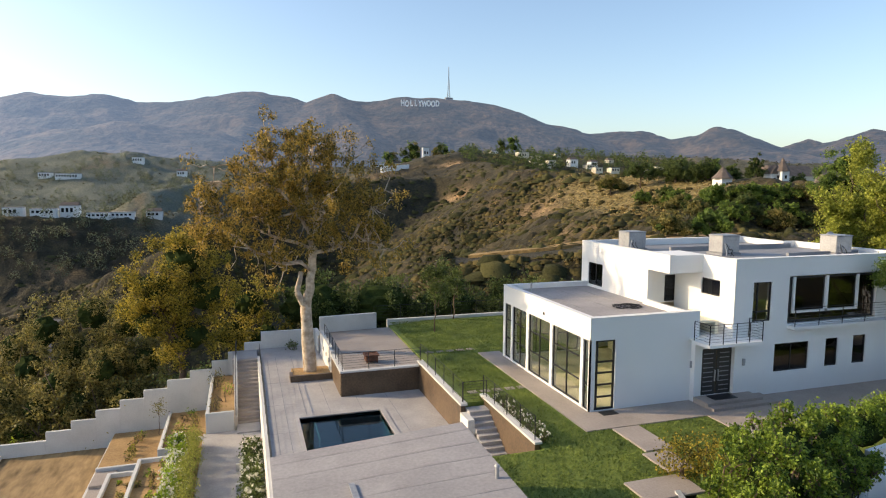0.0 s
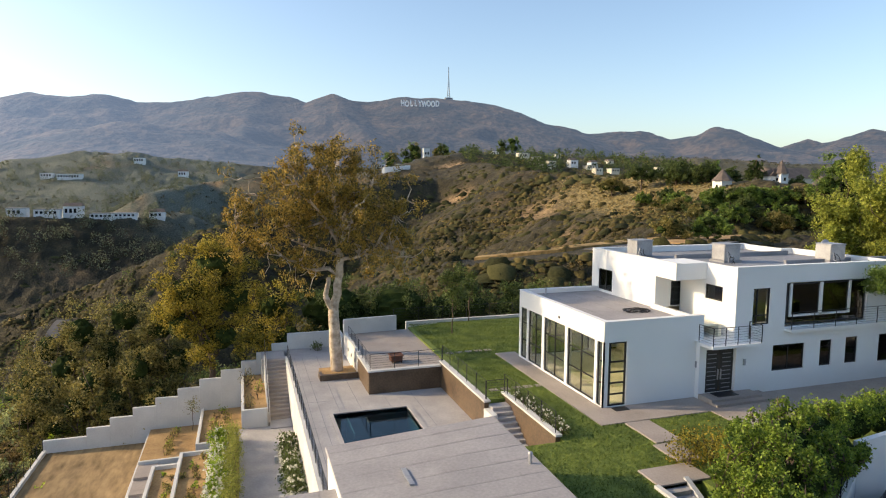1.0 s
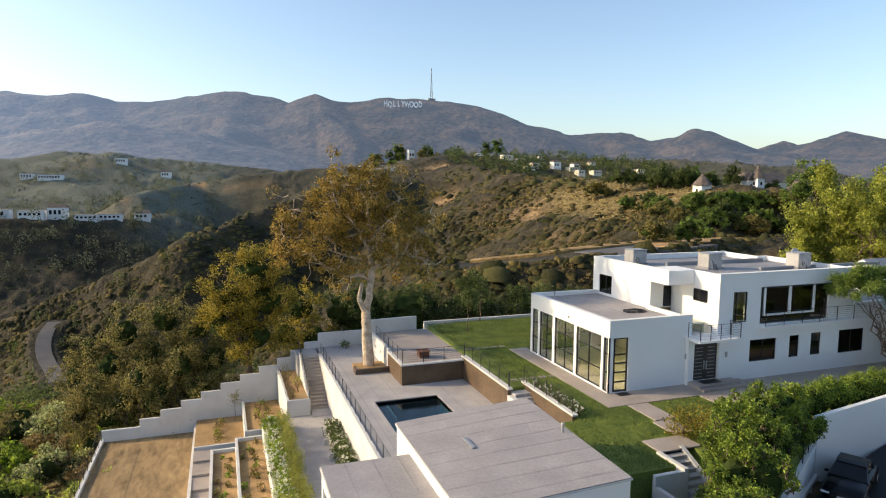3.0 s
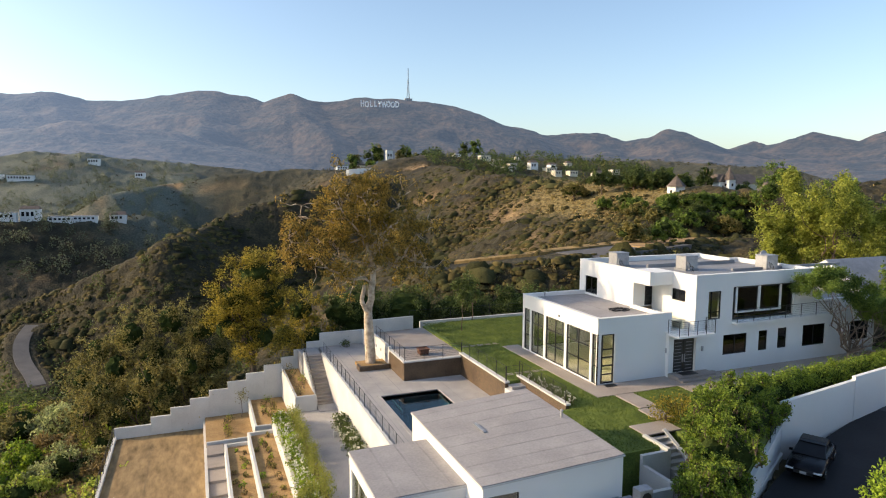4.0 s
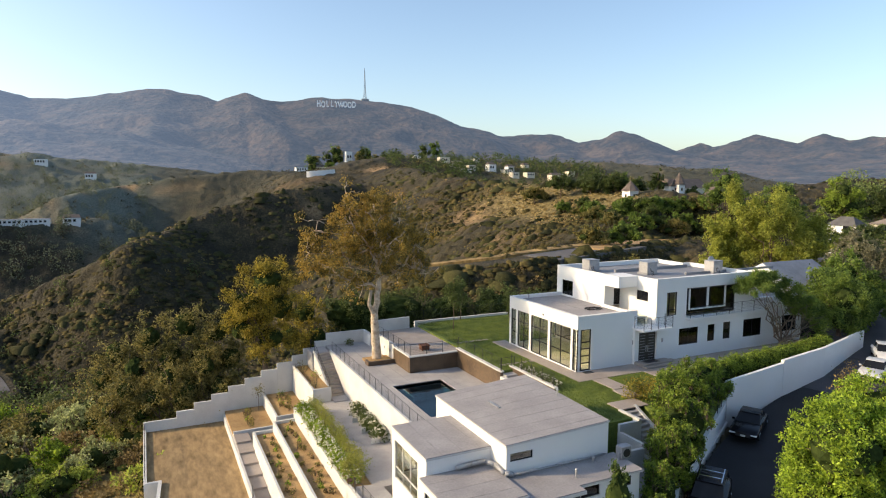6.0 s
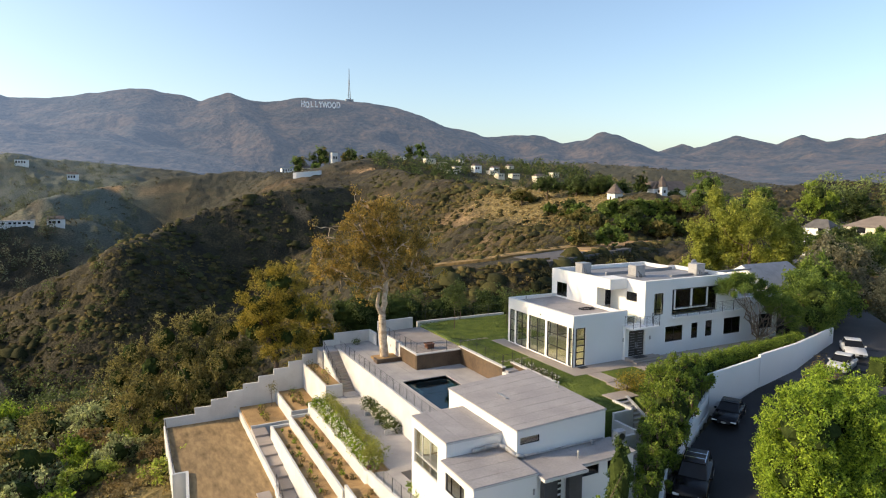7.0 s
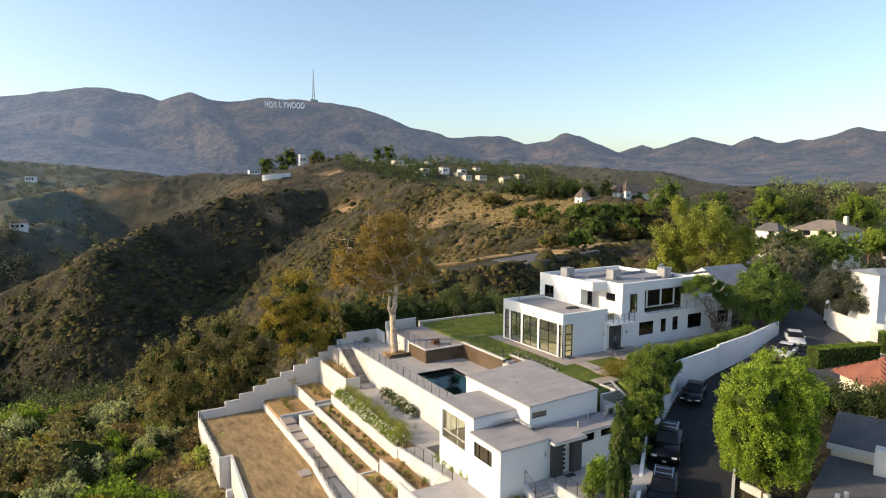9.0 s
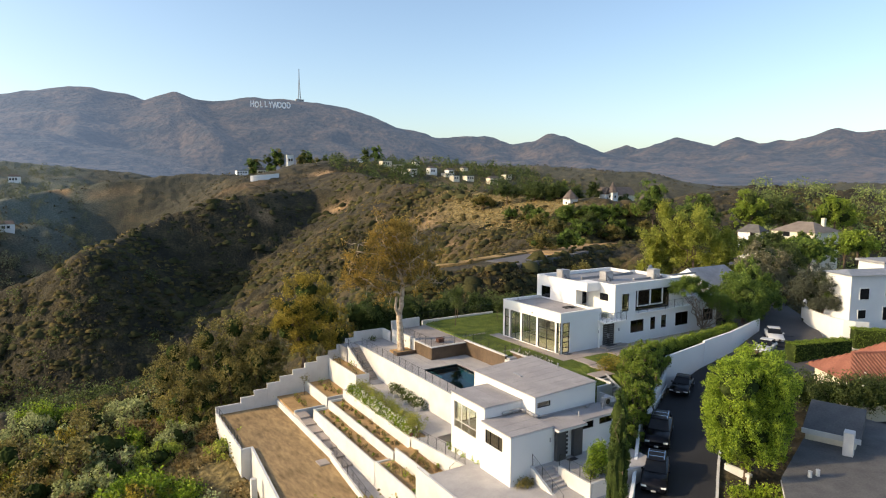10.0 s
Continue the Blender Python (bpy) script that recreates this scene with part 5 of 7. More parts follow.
FICUS_LEAF = leaf_material("ficus_leaf", (0.07, 0.13, 0.018), (0.45, 0.58, 0.055), 0.46, 1.0, 0.5)
tree("ficus_tree", (14.3, 2.2, -4.0), [(14.3, 2.4, 3.6, 3.2, 3.0, 2.3), (13.0, 1.9, 0.9, 3.0, 2.9, 2.7), (15.8, 2.6, 0.9, 3.1, 3.0, 2.7), (12.0, 1.8, 4.3, 2.2, 2.2, 2.0), (16.8, 3.2, 4.4, 2.2, 2.2, 2.0), (14.6, 0.9, 4.0, 2.2, 2.0, 2.0), (11.9, 2.2, 1.8, 2.1, 2.1, 2.2), (17.0, 2.8, 1.9, 2.1, 2.1, 2.2), (14.3, 1.8, -0.6, 2.4, 2.3, 1.8)], 8200, 20, 0.10, 0.15, FICUS_LEAF,
     "large dense ficus tree with upright bright shoots beside the street", 0.4, None, 86, 8, shell=0.45, lumps=70, rel=0.15, tall=1.7, droop=-0.8, inner=0.6, slim=0.45)
shrub("street_shrub", [(11.2, 0.6, -3.6, 1.2, 1.0, 0.9), (12.6, -0.6, -3.4, 1.3, 1.1, 1.0)], 110, 22, 0.2, 0.19, FRESH_LEAF, "bright green shrub at the kerb", 87)

# rose hedge, rose bed and terrace plants
FEATHER_LEAF = leaf_material("feathery_stem_leaf", (0.13, 0.16, 0.03), (0.43, 0.42, 0.09), 0.45, 1.0, 0.4)
for i in range(11):
    shrub("feathery_bush", [(-1.85 + 0.12 * math.sin(i * 1.7), 25.8 + 1.28 * i, -3.75 + 0.1 * math.sin(i * 2.3), 0.55, 0.75, 0.75 + 0.12 * math.sin(i * 3.1))], 70, 18, 0.13, 0.13, FEATHER_LEAF, "airy yellow-green feathery bush behind the roses", 900 + i, slim=0.25, shell=0.3, group="feathery bushes")
shrub("rose_hedge", [(-2.6 + 0.12 * math.sin(i * 2.1), 25.4 + 1.22 * i, -4.3 + 0.1 * math.sin(i * 1.3), 0.62, 0.8, 0.6 + 0.1 * math.sin(i * 3.7)) for i in range(12)], 560, 20, 0.15, 0.14, FRESH_LEAF,
      "long flowering rose hedge with white blooms", 91, category="hedge", flowers=760, petal=0.13)
tree("small_tree", (-3.0, 23.6, -5.3), [(-2.9, 23.6, -2.9, 1.0, 1.0, 0.65)], 70, 20, 0.17, 0.13, FEATHER_LEAF, "small standard tree in a terrace bed", 0.05, None, 92, 5)
shrub("rose_bush", [(1.35, 30.6 + 1.2 * i, -4.05, 0.6, 0.7, 0.55) for i in range(6)], 260, 18, 0.15, 0.14, DEEP_LEAF, "white rose bushes against the deck wall", 93, flowers=200, petal=0.14)
for i in range(3):
    slab("rose_planter", 0.5, 1.95, 30.2 + 2.4 * i, 30.35 + 2.4 * i, -4.62, -4.2, GARDEN_WHITE, "low white planter kerb in the path", "planter", "")
rng_small = np.random.RandomState(8)
PLANT_ROWS = [(-4.2, 25.4, 39.4, -5.62, 20, 0.22), (-6.0, 25.6, 39.6, -6.38, 18, 0.2), (-2.9, 43.4, 48.8, -6.12, 9, 0.34), (-6.2, 44.0, 49.0, -7.22, 8, 0.3), (-0.5, 42.0, 48.6, -3.58, 5, 0.5), (-4.0, 18.4, 23.0, -5.28, 9, 0.3), (-5.9, 17.6, 23.6, -6.18, 9, 0.3)]
for k, (x, y0, y1, z, n, r) in enumerate(PLANT_ROWS):
    for i in range(n):
        xx, yy = x + rng_small.uniform(-0.55, 0.55), y0 + (y1 - y0) * (i + rng_small.uniform(0.1, 0.9)) / n
        rr = r * rng_small.uniform(0.7, 1.3)
        shrub("bedding_plant", [(xx, yy, z + rr * 0.8, rr, rr, rr)], 9, 9, rr * 0.3, 0.13, (OLIVE_LEAF, DRY_LEAF, FRESH_LEAF, OLIVE_LEAF)[(i + k) % 4], "small drought plant in terrace soil", 200 + 40 * k + i, category="plant", group="terrace plants")
tree("sapling", (-5.0, 48.6, -7.2), [(-5.0, 48.6, -5.2, 0.6, 0.6, 0.6)], 22, 12, 0.2, 0.12, OLIVE_LEAF, "thin sapling against the stepped wall", 0.03, None, 95, 5)
shrub("wall_shrub", [(-1.9, 15.2 + 1.1 * i, -3.75, 0.22, 0.6, 0.35) for i in range(5)], 90, 14, 0.1, 0.11, FRESH_LEAF, "narrow green planting along the pool house", 96)

for i in range(9):
    shrub("flowering_plant", [(13.35 + 0.12 * math.sin(i * 2.3), 24.0 + 0.62 * i, 0.28, 0.3, 0.32, 0.3)], 16, 12, 0.1, 0.1, DEEP_LEAF, "low white-flowering plant along the coping wall", 700 + i, category="plant", flowers=9, petal=0.1, group="coping plants")

# grass relief on the lawn
rng_lawn = np.random.RandomState(12)
gx, gy = rng_lawn.uniform(9.1, 24.0, 90000), rng_lawn.uniform(16.9, 48.4, 90000)
keep = ~((gx > 15.6) & (gx < 27) & (gy > 24.3) & (gy < 38.1)) & ~((gx < 13.1) & (gy > 23.2)) & ~((gx > 16.9) & (gy > 26)) & ~((gx < 14.5) & (gy < 16.9)) & ~((gx > 16.9) & (gx < 18.4) & (gy > 21.7)  & (gy < 24.3)) & ~((gx > 16.6) & (gx < 17.95) & (gy > 19.8) & (gy < 21.7)) & ~((gx > 14.4) & (gx < 17.0) & (gy < 19.7)) & ~((gx > 22.2) & (gy > 20.3) & (gy < 27))
keep |= (gx > 17) & (gx < 24) & (gy > 38.2) & (gy < 48)
keep |= (gx > 12.2) & (gx < 15.6) & (gy > 29.5)
gp = np.stack([gx, gy, np.full_like(gx, 0.015)], 1)[keep]
grass = new("grass", quads_mesh("grass", leaves(gp, 0.11, rng_lawn, 0.3, -1.6), TURF))
tagged(grass, "short lawn grass blades", "grass", kind="stuff")


# ---- chaparral on the hills ----
def chaparral(name, n, r0, r1, size, per, leaf, mat_, label, seed, mask_seed, cover, a0=-72, a1=26, flat=0.7, zone=None, bare=0.8):
    rng = np.random.RandomState(seed)
    r = r0 * (r1 / r0) ** (rng.uniform(0, 1, n) ** 0.8)
    a = np.radians(90 + rng.uniform(a0, a1, n))
    x, y = r * np.cos(a) - 6, r * np.sin(a) - 10
    m = fbm(x, y, 26.0, 3, mask_seed) > cover
    m &= (rng.uniform(0, 1, n) > bare * meadow(x, y)) & ~inside(x, y, PAD) & (road_at(x, y)[0] > 6.0) & (road_at(x, y, CANYON_ROAD)[0] > 8.0) & (road_at(x, y, VALLEY_LANE)[0] > 5.0) & (np.hypot(x - 6, y - 32) > 20)
    if zone is not None:
        m &= zone(x, y)
    x, y = x[m], y[m]
    z = site_height(x, y)
    s = rng.uniform(size[0], size[1], len(x))
    c = np.stack([x, y, z + s * 0.35], 1)
    d = rng.normal(size=(len(x), per, 3))
    d /= np.linalg.norm(d, axis=2)[:, :, None]
    d[:, :, 2] = np.abs(d[:, :, 2]) * flat * 1.3 - 0.15
    p = c[:, None, :] + d * s[:, None, None] * rng.uniform(0.55, 1.05, (len(x), per, 1))
    v = leaves(p.reshape(-1, 3), np.repeat(s * leaf, per), rng, 0.75)
    ob = new(name, quads_mesh(name, v, mat_))
    return tagged(ob, label, "brush", kind="stuff")


def thicket(name, n, r0, r1, size, mat_, label, seed, a0=-74, a1=28, bare=0.85, zone=None, gap=-0.34):
    """Close-set brush: every bush a ragged low dome of its own."""
    rng = np.random.RandomState(seed)
    r = np.sqrt(rng.uniform(r0 ** 1.25, r1 ** 1.25, n) ** 1.6)
    a = np.radians(90 + rng.uniform(a0, a1, n))
    x, y = r * np.cos(a) - 6, r * np.sin(a) - 10
    m = (fbm(x, y, 22.0, 3, seed) > gap - rng.uniform(0, 0.5, n)) & (rng.uniform(0, 1, n) > bare * np.maximum(meadow(x, y), bare_soil(x, y))) & ~inside(x, y, PAD)
    m &= (road_at(x, y)[0] > 6.5) & (road_at(x, y, CANYON_ROAD)[0] > 4.6) & (road_at(x, y, VALLEY_LANE)[0] > 5.5) & (np.hypot(x - 6, y - 32) > 24)
    m &= ~((x > 100) & (y > 585) & (y < 700)) & ~((x > 250) & (x < 385) & (y > 480) & (y < 560) & (rng.uniform(0, 1, n) > 0.35))
    if zone is not None:
        m &= zone(x, y)
    x, y, r = x[m], y[m], r[m]
    k = len(x)
    s = size[0] + (size[1] - size[0]) * rng.uniform(0, 1, k) ** 2.2 * (0.8 + r / 700)
    c = np.stack([x, y, site_height(x, y)], 1)
    q = np.arange(6) * math.pi / 3
    dome = np.array([(0, 0, 1.0)] + [(0.62 * math.cos(t), 0.62 * math.sin(t), 0.74) for t in q] + [(math.cos(t + 0.5), math.sin(t + 0.5), -0.15) for t in q])
    v = dome[None] * (1 + rng.uniform(-0.46, 0.42, (k, 13, 1))) * s[:, None, None]
    v[:, :, 2] *= rng.uniform(0.35, 0.85, (k, 1))
    v[:, :, 0] *= rng.uniform(0.8, 1.5, (k, 1))
    v = (v + c[:, None, :]).reshape(-1, 3)
    f = [(0, 1 + i, 1 + (i + 1) % 6) for i in range(6)]
    for i in range(6):
        j = (i + 1) % 6
        f += [(1 + i, 7 + i, 1 + j), (1 + j, 7 + i, 7 + j)]
    f = (np.arange(k)[:, None, None] * 13 + np.array(f)[None]).reshape(-1, 3)
    me = bpy.data.meshes.new(name)
    nf = len(f)
    me.vertices.add(len(v)), me.loops.add(nf * 3), me.polygons.add(nf)
    me.vertices.foreach_set("co", v.astype(np.float32).ravel())
    me.loops.foreach_set("vertex_index", f.astype(np.int32).ravel())
    me.polygons.foreach_set("loop_start", np.arange(0, nf * 3, 3, dtype=np.int32))
    me.polygons.foreach_set("loop_total", np.full(nf, 3, dtype=np.int32))
    me.update(calc_edges=True)
    me.materials.append(mat_)
    return tagged(new(name, me), label, "brush", kind="stuff")


west = lambda x, y: (x < -13) & (y > -5) & (y < 150) & ~((x > -20) & (y > 20) & (y < 41))
SLOPE_LEAF = leaf_material("slope_green_leaf", (0.16, 0.22, 0.035), (0.58, 0.64, 0.12), 0.56, 2.0, 0.4)
chaparral("near_brush", 900, 20, 150, (0.8, 1.8), 130, 0.13, OLIVE_LEAF, "dusty green brush on the slope below the garden", 301, 21, -0.4, -10, 62, 1.0, west)
chaparral("near_green_brush", 800, 20, 150, (0.9, 2.0), 130, 0.13, SLOPE_LEAF, "bright green brush on the slope below the garden", 302, 22, -0.05, -10, 62, 1.0, west)
chaparral("near_gold_brush", 350, 20, 150, (0.8, 1.6), 130, 0.13, GOLD_LEAF, "yellow-green brush on the slope below the garden", 311, 31, 0.05, -10, 62, 1.1, west)
SAGE_LEAF = leaf_material("sage_leaf", (0.13, 0.16, 0.065), (0.50, 0.53, 0.23), 0.5, 2.0, 0.4)
SLOPE_KINDS = [(SAGE_LEAF, "rounded grey-green sage shrub on the slope", 1.0), (SLOPE_LEAF, "bright green leafy shrub on the slope", 1.0), (OLIVE_LEAF, "dusty olive shrub on the slope", 1.25), (FRESH_LEAF, "low fresh green shrub on the slope", 0.7), (GOLD_LEAF, "yellowing shrub on the slope", 1.3), (DRY_LEAF, "half-dry brown shrub on the slope", 0.6)]
slope_rng = np.random.RandomState(340)
slope_kinds = []
for i, (mat_, lb, tall) in enumerate(SLOPE_KINDS):
    lumps = [(0, 0, 1.3 * tall, 1.5, 1.4, 1.25 * tall), (1.0, 0.3, 0.9 * tall, 1.2, 1.1, 0.95 * tall), (-0.9, -0.4, 1.0 * tall, 1.1, 1.2, 1.0 * tall), (0.2, -1.0, 0.8 * tall, 1.1, 0.9, 0.8 * tall)]
    sh = shrub("slope_shrub", billow(lumps, 9, 0.34, slope_rng, 0.9, 0.4), 210, 20, 0.12, 0.165, mat_, lb, 341 + i, shell=0.5, group="slope shrubs", core=lumps, heart=0.45)
    slope_kinds.append(sh)
slope_spots = []
for _ in range(6000):
    r, a = 22 + 78 * slope_rng.uniform(0, 1) ** 0.7, radians(90 + slope_rng.uniform(-4, 60))
    x, y = r * math.cos(a) - 6, r * math.sin(a) - 10
    if west(x, y) and spot(x, y, -18.6, 37, 3.0, 11) < 0.3 and all((x - u) ** 2 + (y - v) ** 2 > (2.4 + 0.014 * r) ** 2 for u, v in slope_spots):
        slope_spots.append((x, y))
slope_z = site_height(np.array([p[0] for p in slope_spots]), np.array([p[1] for p in slope_spots]))
slope_used = set()
for (x, y), z in list(zip(slope_spots, slope_z))[:270]:
    k = int(slope_rng.choice(6, p=(0.18, 0.28, 0.14, 0.2, 0.13, 0.07)))
    m = pose(x, y, float(z) - 0.35, 0, 0, slope_rng.uniform(0, 360)) @ Matrix.Scale(slope_rng.uniform(0.85, 1.8), 4)
    if k in slope_used:
        copy_thing(slope_kinds[k], m)
    else:
        slope_kinds[k].matrix_basis = m
        slope_used.add(k)
chaparral("slope_straw", 5000, 28, 64, (0.3, 0.7), 14, 0.5, STRAW, "dry golden grass below the platform wall", 332, 36, -0.9, 2, 26, 0.6, lambda x, y: (x > -22) & (x < -15.7) & (y > 22) & (y < 48) & (fbm(x, y, 6.0, 2, 3) > -0.4), 0.0)
chaparral("near_dry_brush", 900, 20, 150, (0.5, 1.4), 110, 0.2, DRY_LEAF, "dry golden brush on the slope below the garden", 303, 23, 0.0, -10, 62, 0.8, west)
chaparral("canyon_brush", 4200, 66, 200, (0.7, 2.0), 28, 0.22, HILL_LEAF, "brown-olive chaparral covering the canyon sides", 304, 24, -0.9)
chaparral("canyon_dark_brush", 4200, 66, 200, (0.8, 2.2), 28, 0.22, HILL_DARK, "dark green chaparral covering the canyon sides", 305, 25, -0.9)
chaparral("canyon_trees", 520, 120, 330, (1.8, 3.8), 80, 0.2, DEEP_LEAF, "dark trees along the canyon floor and lane", 315, 37, -0.35, -6, 26, 1.3, lambda x, y: (x < 5) & (x > -110) & (y > 95) & (y < 290))
thicket("hill_thicket", 52000, 75, 320, (0.35, 1.5), BUSH, "close brown-olive chaparral on the hills", 321)
thicket("hill_dark_thicket", 24000, 75, 480, (0.4, 1.7), BUSH_DARK, "close dark green chaparral on the hills", 322, gap=-0.2)
thicket("hill_tall_thicket", 7500, 105, 430, (1.0, 3.0), BUSH_DARK, "tall dark chaparral scattered over the hills", 323, gap=0.1)
chaparral("hill_dry_brush", 2500, 70, 480, (0.7, 1.6), 24, 0.45, DRY_LEAF, "dry brown chaparral on sunny slopes", 306, 26, 0.05)
chaparral("straw_grass", 9000, 130, 330, (0.5, 1.1), 8, 0.7, STRAW, "straw-coloured dry grass on the sunny ridge", 316, 33, -0.9, -50, -12, 0.5, lambda x, y: meadow(x, y) > 0.35, 0.0)
chaparral("far_brush", 7000, 480, 950, (1.2, 2.8), 10, 0.5, HILL_LEAF, "trees and brush of the far canyons", 307, 27, -0.1)
chaparral("valley_trees", 1100, 455, 930, (2.4, 5.5), 90, 0.24, VALLEY_LEAF, "haze-paled trees among the valley houses", 308, 28, -0.35, 0, 30, 1.6)


# ---- street ----
def ribbon(name, line, half0, half1, dz, mat_, label, category, thick=0.12):
    """A strip of paving along a line of (x, y, z), from half0 left to half1 right of it."""
    pts = [Vector(p) for p in line]
    bm = bmesh.new()
    rows_ = []
    fine = []
    for a, b in zip(pts, pts[1:]):
        k = max(2, int((b - a).length / 2.0))
        fine += [a.lerp(b, i / k) for i in range(k)]
    fine.append(pts[-1])
    smooth_pts = fine[:]
    for _ in range(12):
        smooth_pts = [smooth_pts[0]] + [(smooth_pts[i - 1] + smooth_pts[i] * 2 + smooth_pts[i + 1]) / 4 for i in range(1, len(fine) - 1)] + [smooth_pts[-1]]
    for i, p in enumerate(smooth_pts):
        d = smooth_pts[min(i + 1, len(fine) - 1)] - smooth_pts[max(i - 1, 0)]
        n = Vector((-d.y, d.x, 0)).normalized()
        rows_.append([bm.verts.new(p + n * half0 + Vector((0, 0, dz))), bm.verts.new(p + n * half1 + Vector((0, 0, dz))),
                      bm.verts.new(p + n * half1 + Vector((0, 0, dz - thick))), bm.verts.new(p + n * half0 + Vector((0, 0, dz - thick)))])
    for a, b in zip(rows_, rows_[1:]):
        for i in range(4):
            bm.faces.new((a[i], b[i], b[(i + 1) % 4], a[(i + 1) % 4]))
    bm.faces.new(rows_[0]), bm.faces.new(rows_[-1][::-1])
    bmesh.ops.recalc_face_normals(bm, faces=bm.faces[:])
    return solid(name, bm, mat_, label, category, "structure")


ribbon("road", ROAD, 3.1, -3.1, 0.02, ASPHALT, "dark asphalt street climbing past the house", "road", 0.4)
# paler copy of the asphalt, its tone lifted to paint in open skylight
BEND = material("skylit_bend_asphalt", (0.050, 0.050, 0.056), (0.085, 0.082, 0.086), 0.85, 3.0, 12.0, 0.3)
ribbon("bend_paving", ROAD[7:], 3.6, -6.4, 0.028, BEND, "grey asphalt widening at the bend, toned lighter as skylit", "road", 0.4)
ribbon("kerb", ROAD[3:8], -3.1, -3.3, 0.14, GARDEN_WHITE, "pale concrete kerb along the street", "kerb", 0.5)
ribbon("kerb", ROAD[2:7], 3.25, 3.1, 0.14, GARDEN_WHITE, "pale concrete kerb along the street", "kerb", 0.5)
ORANGE_SOIL = material("orange_dry_grass", (0.24, 0.13, 0.05), (0.52, 0.34, 0.15), 0.95, 5.0, 1.5, 0.5)
ribbon("canyon_road", [(61, 97.6, -0.25), (80, 103, 0.1), (96, 110.5, -0.2)], 3.4, -7.0, 0.05, ROAD_GREY, "shaded grey canyon road on the hillside", "road", 3.0)
VERGE = material("golden_dry_verge", (0.085, 0.06, 0.022), (0.46, 0.30, 0.115), 0.95, 7.0, 1.4, 0.9)
ribbon("road_verge", CANYON_ROAD[:4], 6.6, 3.4, 0.45, VERGE, "golden dry grass verge above the canyon road", "bank", 2.0)
ribbon("road_bank", CANYON_ROAD[2:], 7.5, -3.4, 0.2, ORANGE_SOIL, "orange dirt turnout beside the canyon road", "bank", 1.5)
ribbon("valley_lane", VALLEY_LANE, 2.6, -2.6, 0.05, ROAD_GREY, "narrow grey lane curving through the canyon", "road", 1.0)

wall_line = [(2.2, 3.1, -3.6), (5.3, 5.3, -2.9), (12.5, 11.0, -1.7), (23.4, 17.05, -0.3), (23.5, 17.1, 1.12), (30.4, 17.65, 1.5), (30.45, 17.65, 1.72), (36.4, 18.2, 1.95), (46.0, 20.7, 1.9)]
sw2 = thing("street_wall", (20, 15, -2.5), "tall white stucco street wall below the hedge", "wall", kind="structure")
for (ax, ay, az), (bx, by, bz) in zip(wall_line, wall_line[1:]):
    if bx - ax < 0.2:
        continue
    d = Vector((bx - ax, by - ay, 0)).normalized()
    n = Vector((-d.y, d.x, 0)) * 0.25
    part("wall_section", prism([(ax, ay), (bx, by), (bx + n.x, by + n.y), (ax + n.x, ay + n.y)], -7.0, [az, bz, bz, az]), STUCCO, sw2)
railing("railing", [(21.2, 15.95, -0.55), (23.35, 17.15, -0.3)], 0.95, 1.2, 6)

# stairs at the street end of the garden
gs = thing("garden_steps", (15.4, 16, -2), "concrete steps between white walls down to the entry", "stairs", kind="structure")
for i in range(9):
    part("step", boxes((14.5, 15.7, 18.2 - 0.36 * (i + 1), 18.2 - 0.36 * i, -4.0, -0.12 - 0.18 * i)), CONCRETE, gs)
part("wall", boxes((14.2, 14.42, 16.2, 18.2, -4.0, 0.12)), GARDEN_WHITE, gs)
part("wall", boxes((12.6, 14.2, 16.2, 16.42, -4.0, 0.0)), GARDEN_WHITE, gs)
part("wall", boxes((12.6, 12.82, 14.2, 16.2, -4.0, -0.5)), GARDEN_WHITE, gs)
part("wall", prism([(15.75, 14.6), (15.97, 14.6), (15.97, 18.4), (15.75, 18.4)], -4.0, [-1.6, -1.6, 0.15, 0.15]), GARDEN_WHITE, gs)
part("wall", boxes((10.4, 12.6, 14.0, 14.22, -4.0, -0.7)), GARDEN_WHITE, gs)
slab("lower_yard", 8.7, 16.4, 11.8, 16.3, -8.0, -2.2, CONCRETE, "shaded concrete side yard", "yard")

# entry steps of the pool house
slab("entry_landing", 1.69, 9.0, 6.27, 10.6, -6.5, -2.5, CONCRETE, "grey concrete landing at the pool house door", "landing")
es = thing("entry_steps", (0.6, 8.4, -3.6), "concrete entry stairs with black railings", "stairs", kind="structure")
part("top_landing", boxes((-0.2, 1.45, 10.1, 10.5, -6.5, -2.5)), CONCRETE, es)
for i in range(7):
    part("step", boxes((-0.2, 1.45, 10.1 - 0.33 * (i + 1), 10.1 - 0.33 * i, -6.5, -2.67 - 0.17 * i)), CONCRETE, es)
part("wall", prism([(-0.45, 6.8), (-0.2, 6.8), (-0.2, 10.5), (-0.45, 10.5)], -6.5, [-4.1, -4.1, -2.3, -2.3]), GARDEN_WHITE, es)
part("wall", boxes((1.452, 1.688, 6.05, 9.5, -6.5, -2.38), bevel=0.015), GARDEN_WHITE, es)
part("landing_edge", boxes((1.452, 1.688, 9.52, 10.55, -6.5, -2.5)), CONCRETE, es)
part("planter_wall", boxes((1.69, 4.9, 6.03, 6.27, -6.5, -2.38), bevel=0.015), GARDEN_WHITE, es)
railing("railing", [(-0.32, 10.4, -2.3), (-0.32, 6.9, -4.0)], 0.95, 1.3, 6)
railing("railing", [(1.57, 9.45, -2.38), (1.57, 6.15, -2.38), (4.8, 6.15, -2.38)], 0.95, 1.3, 6)
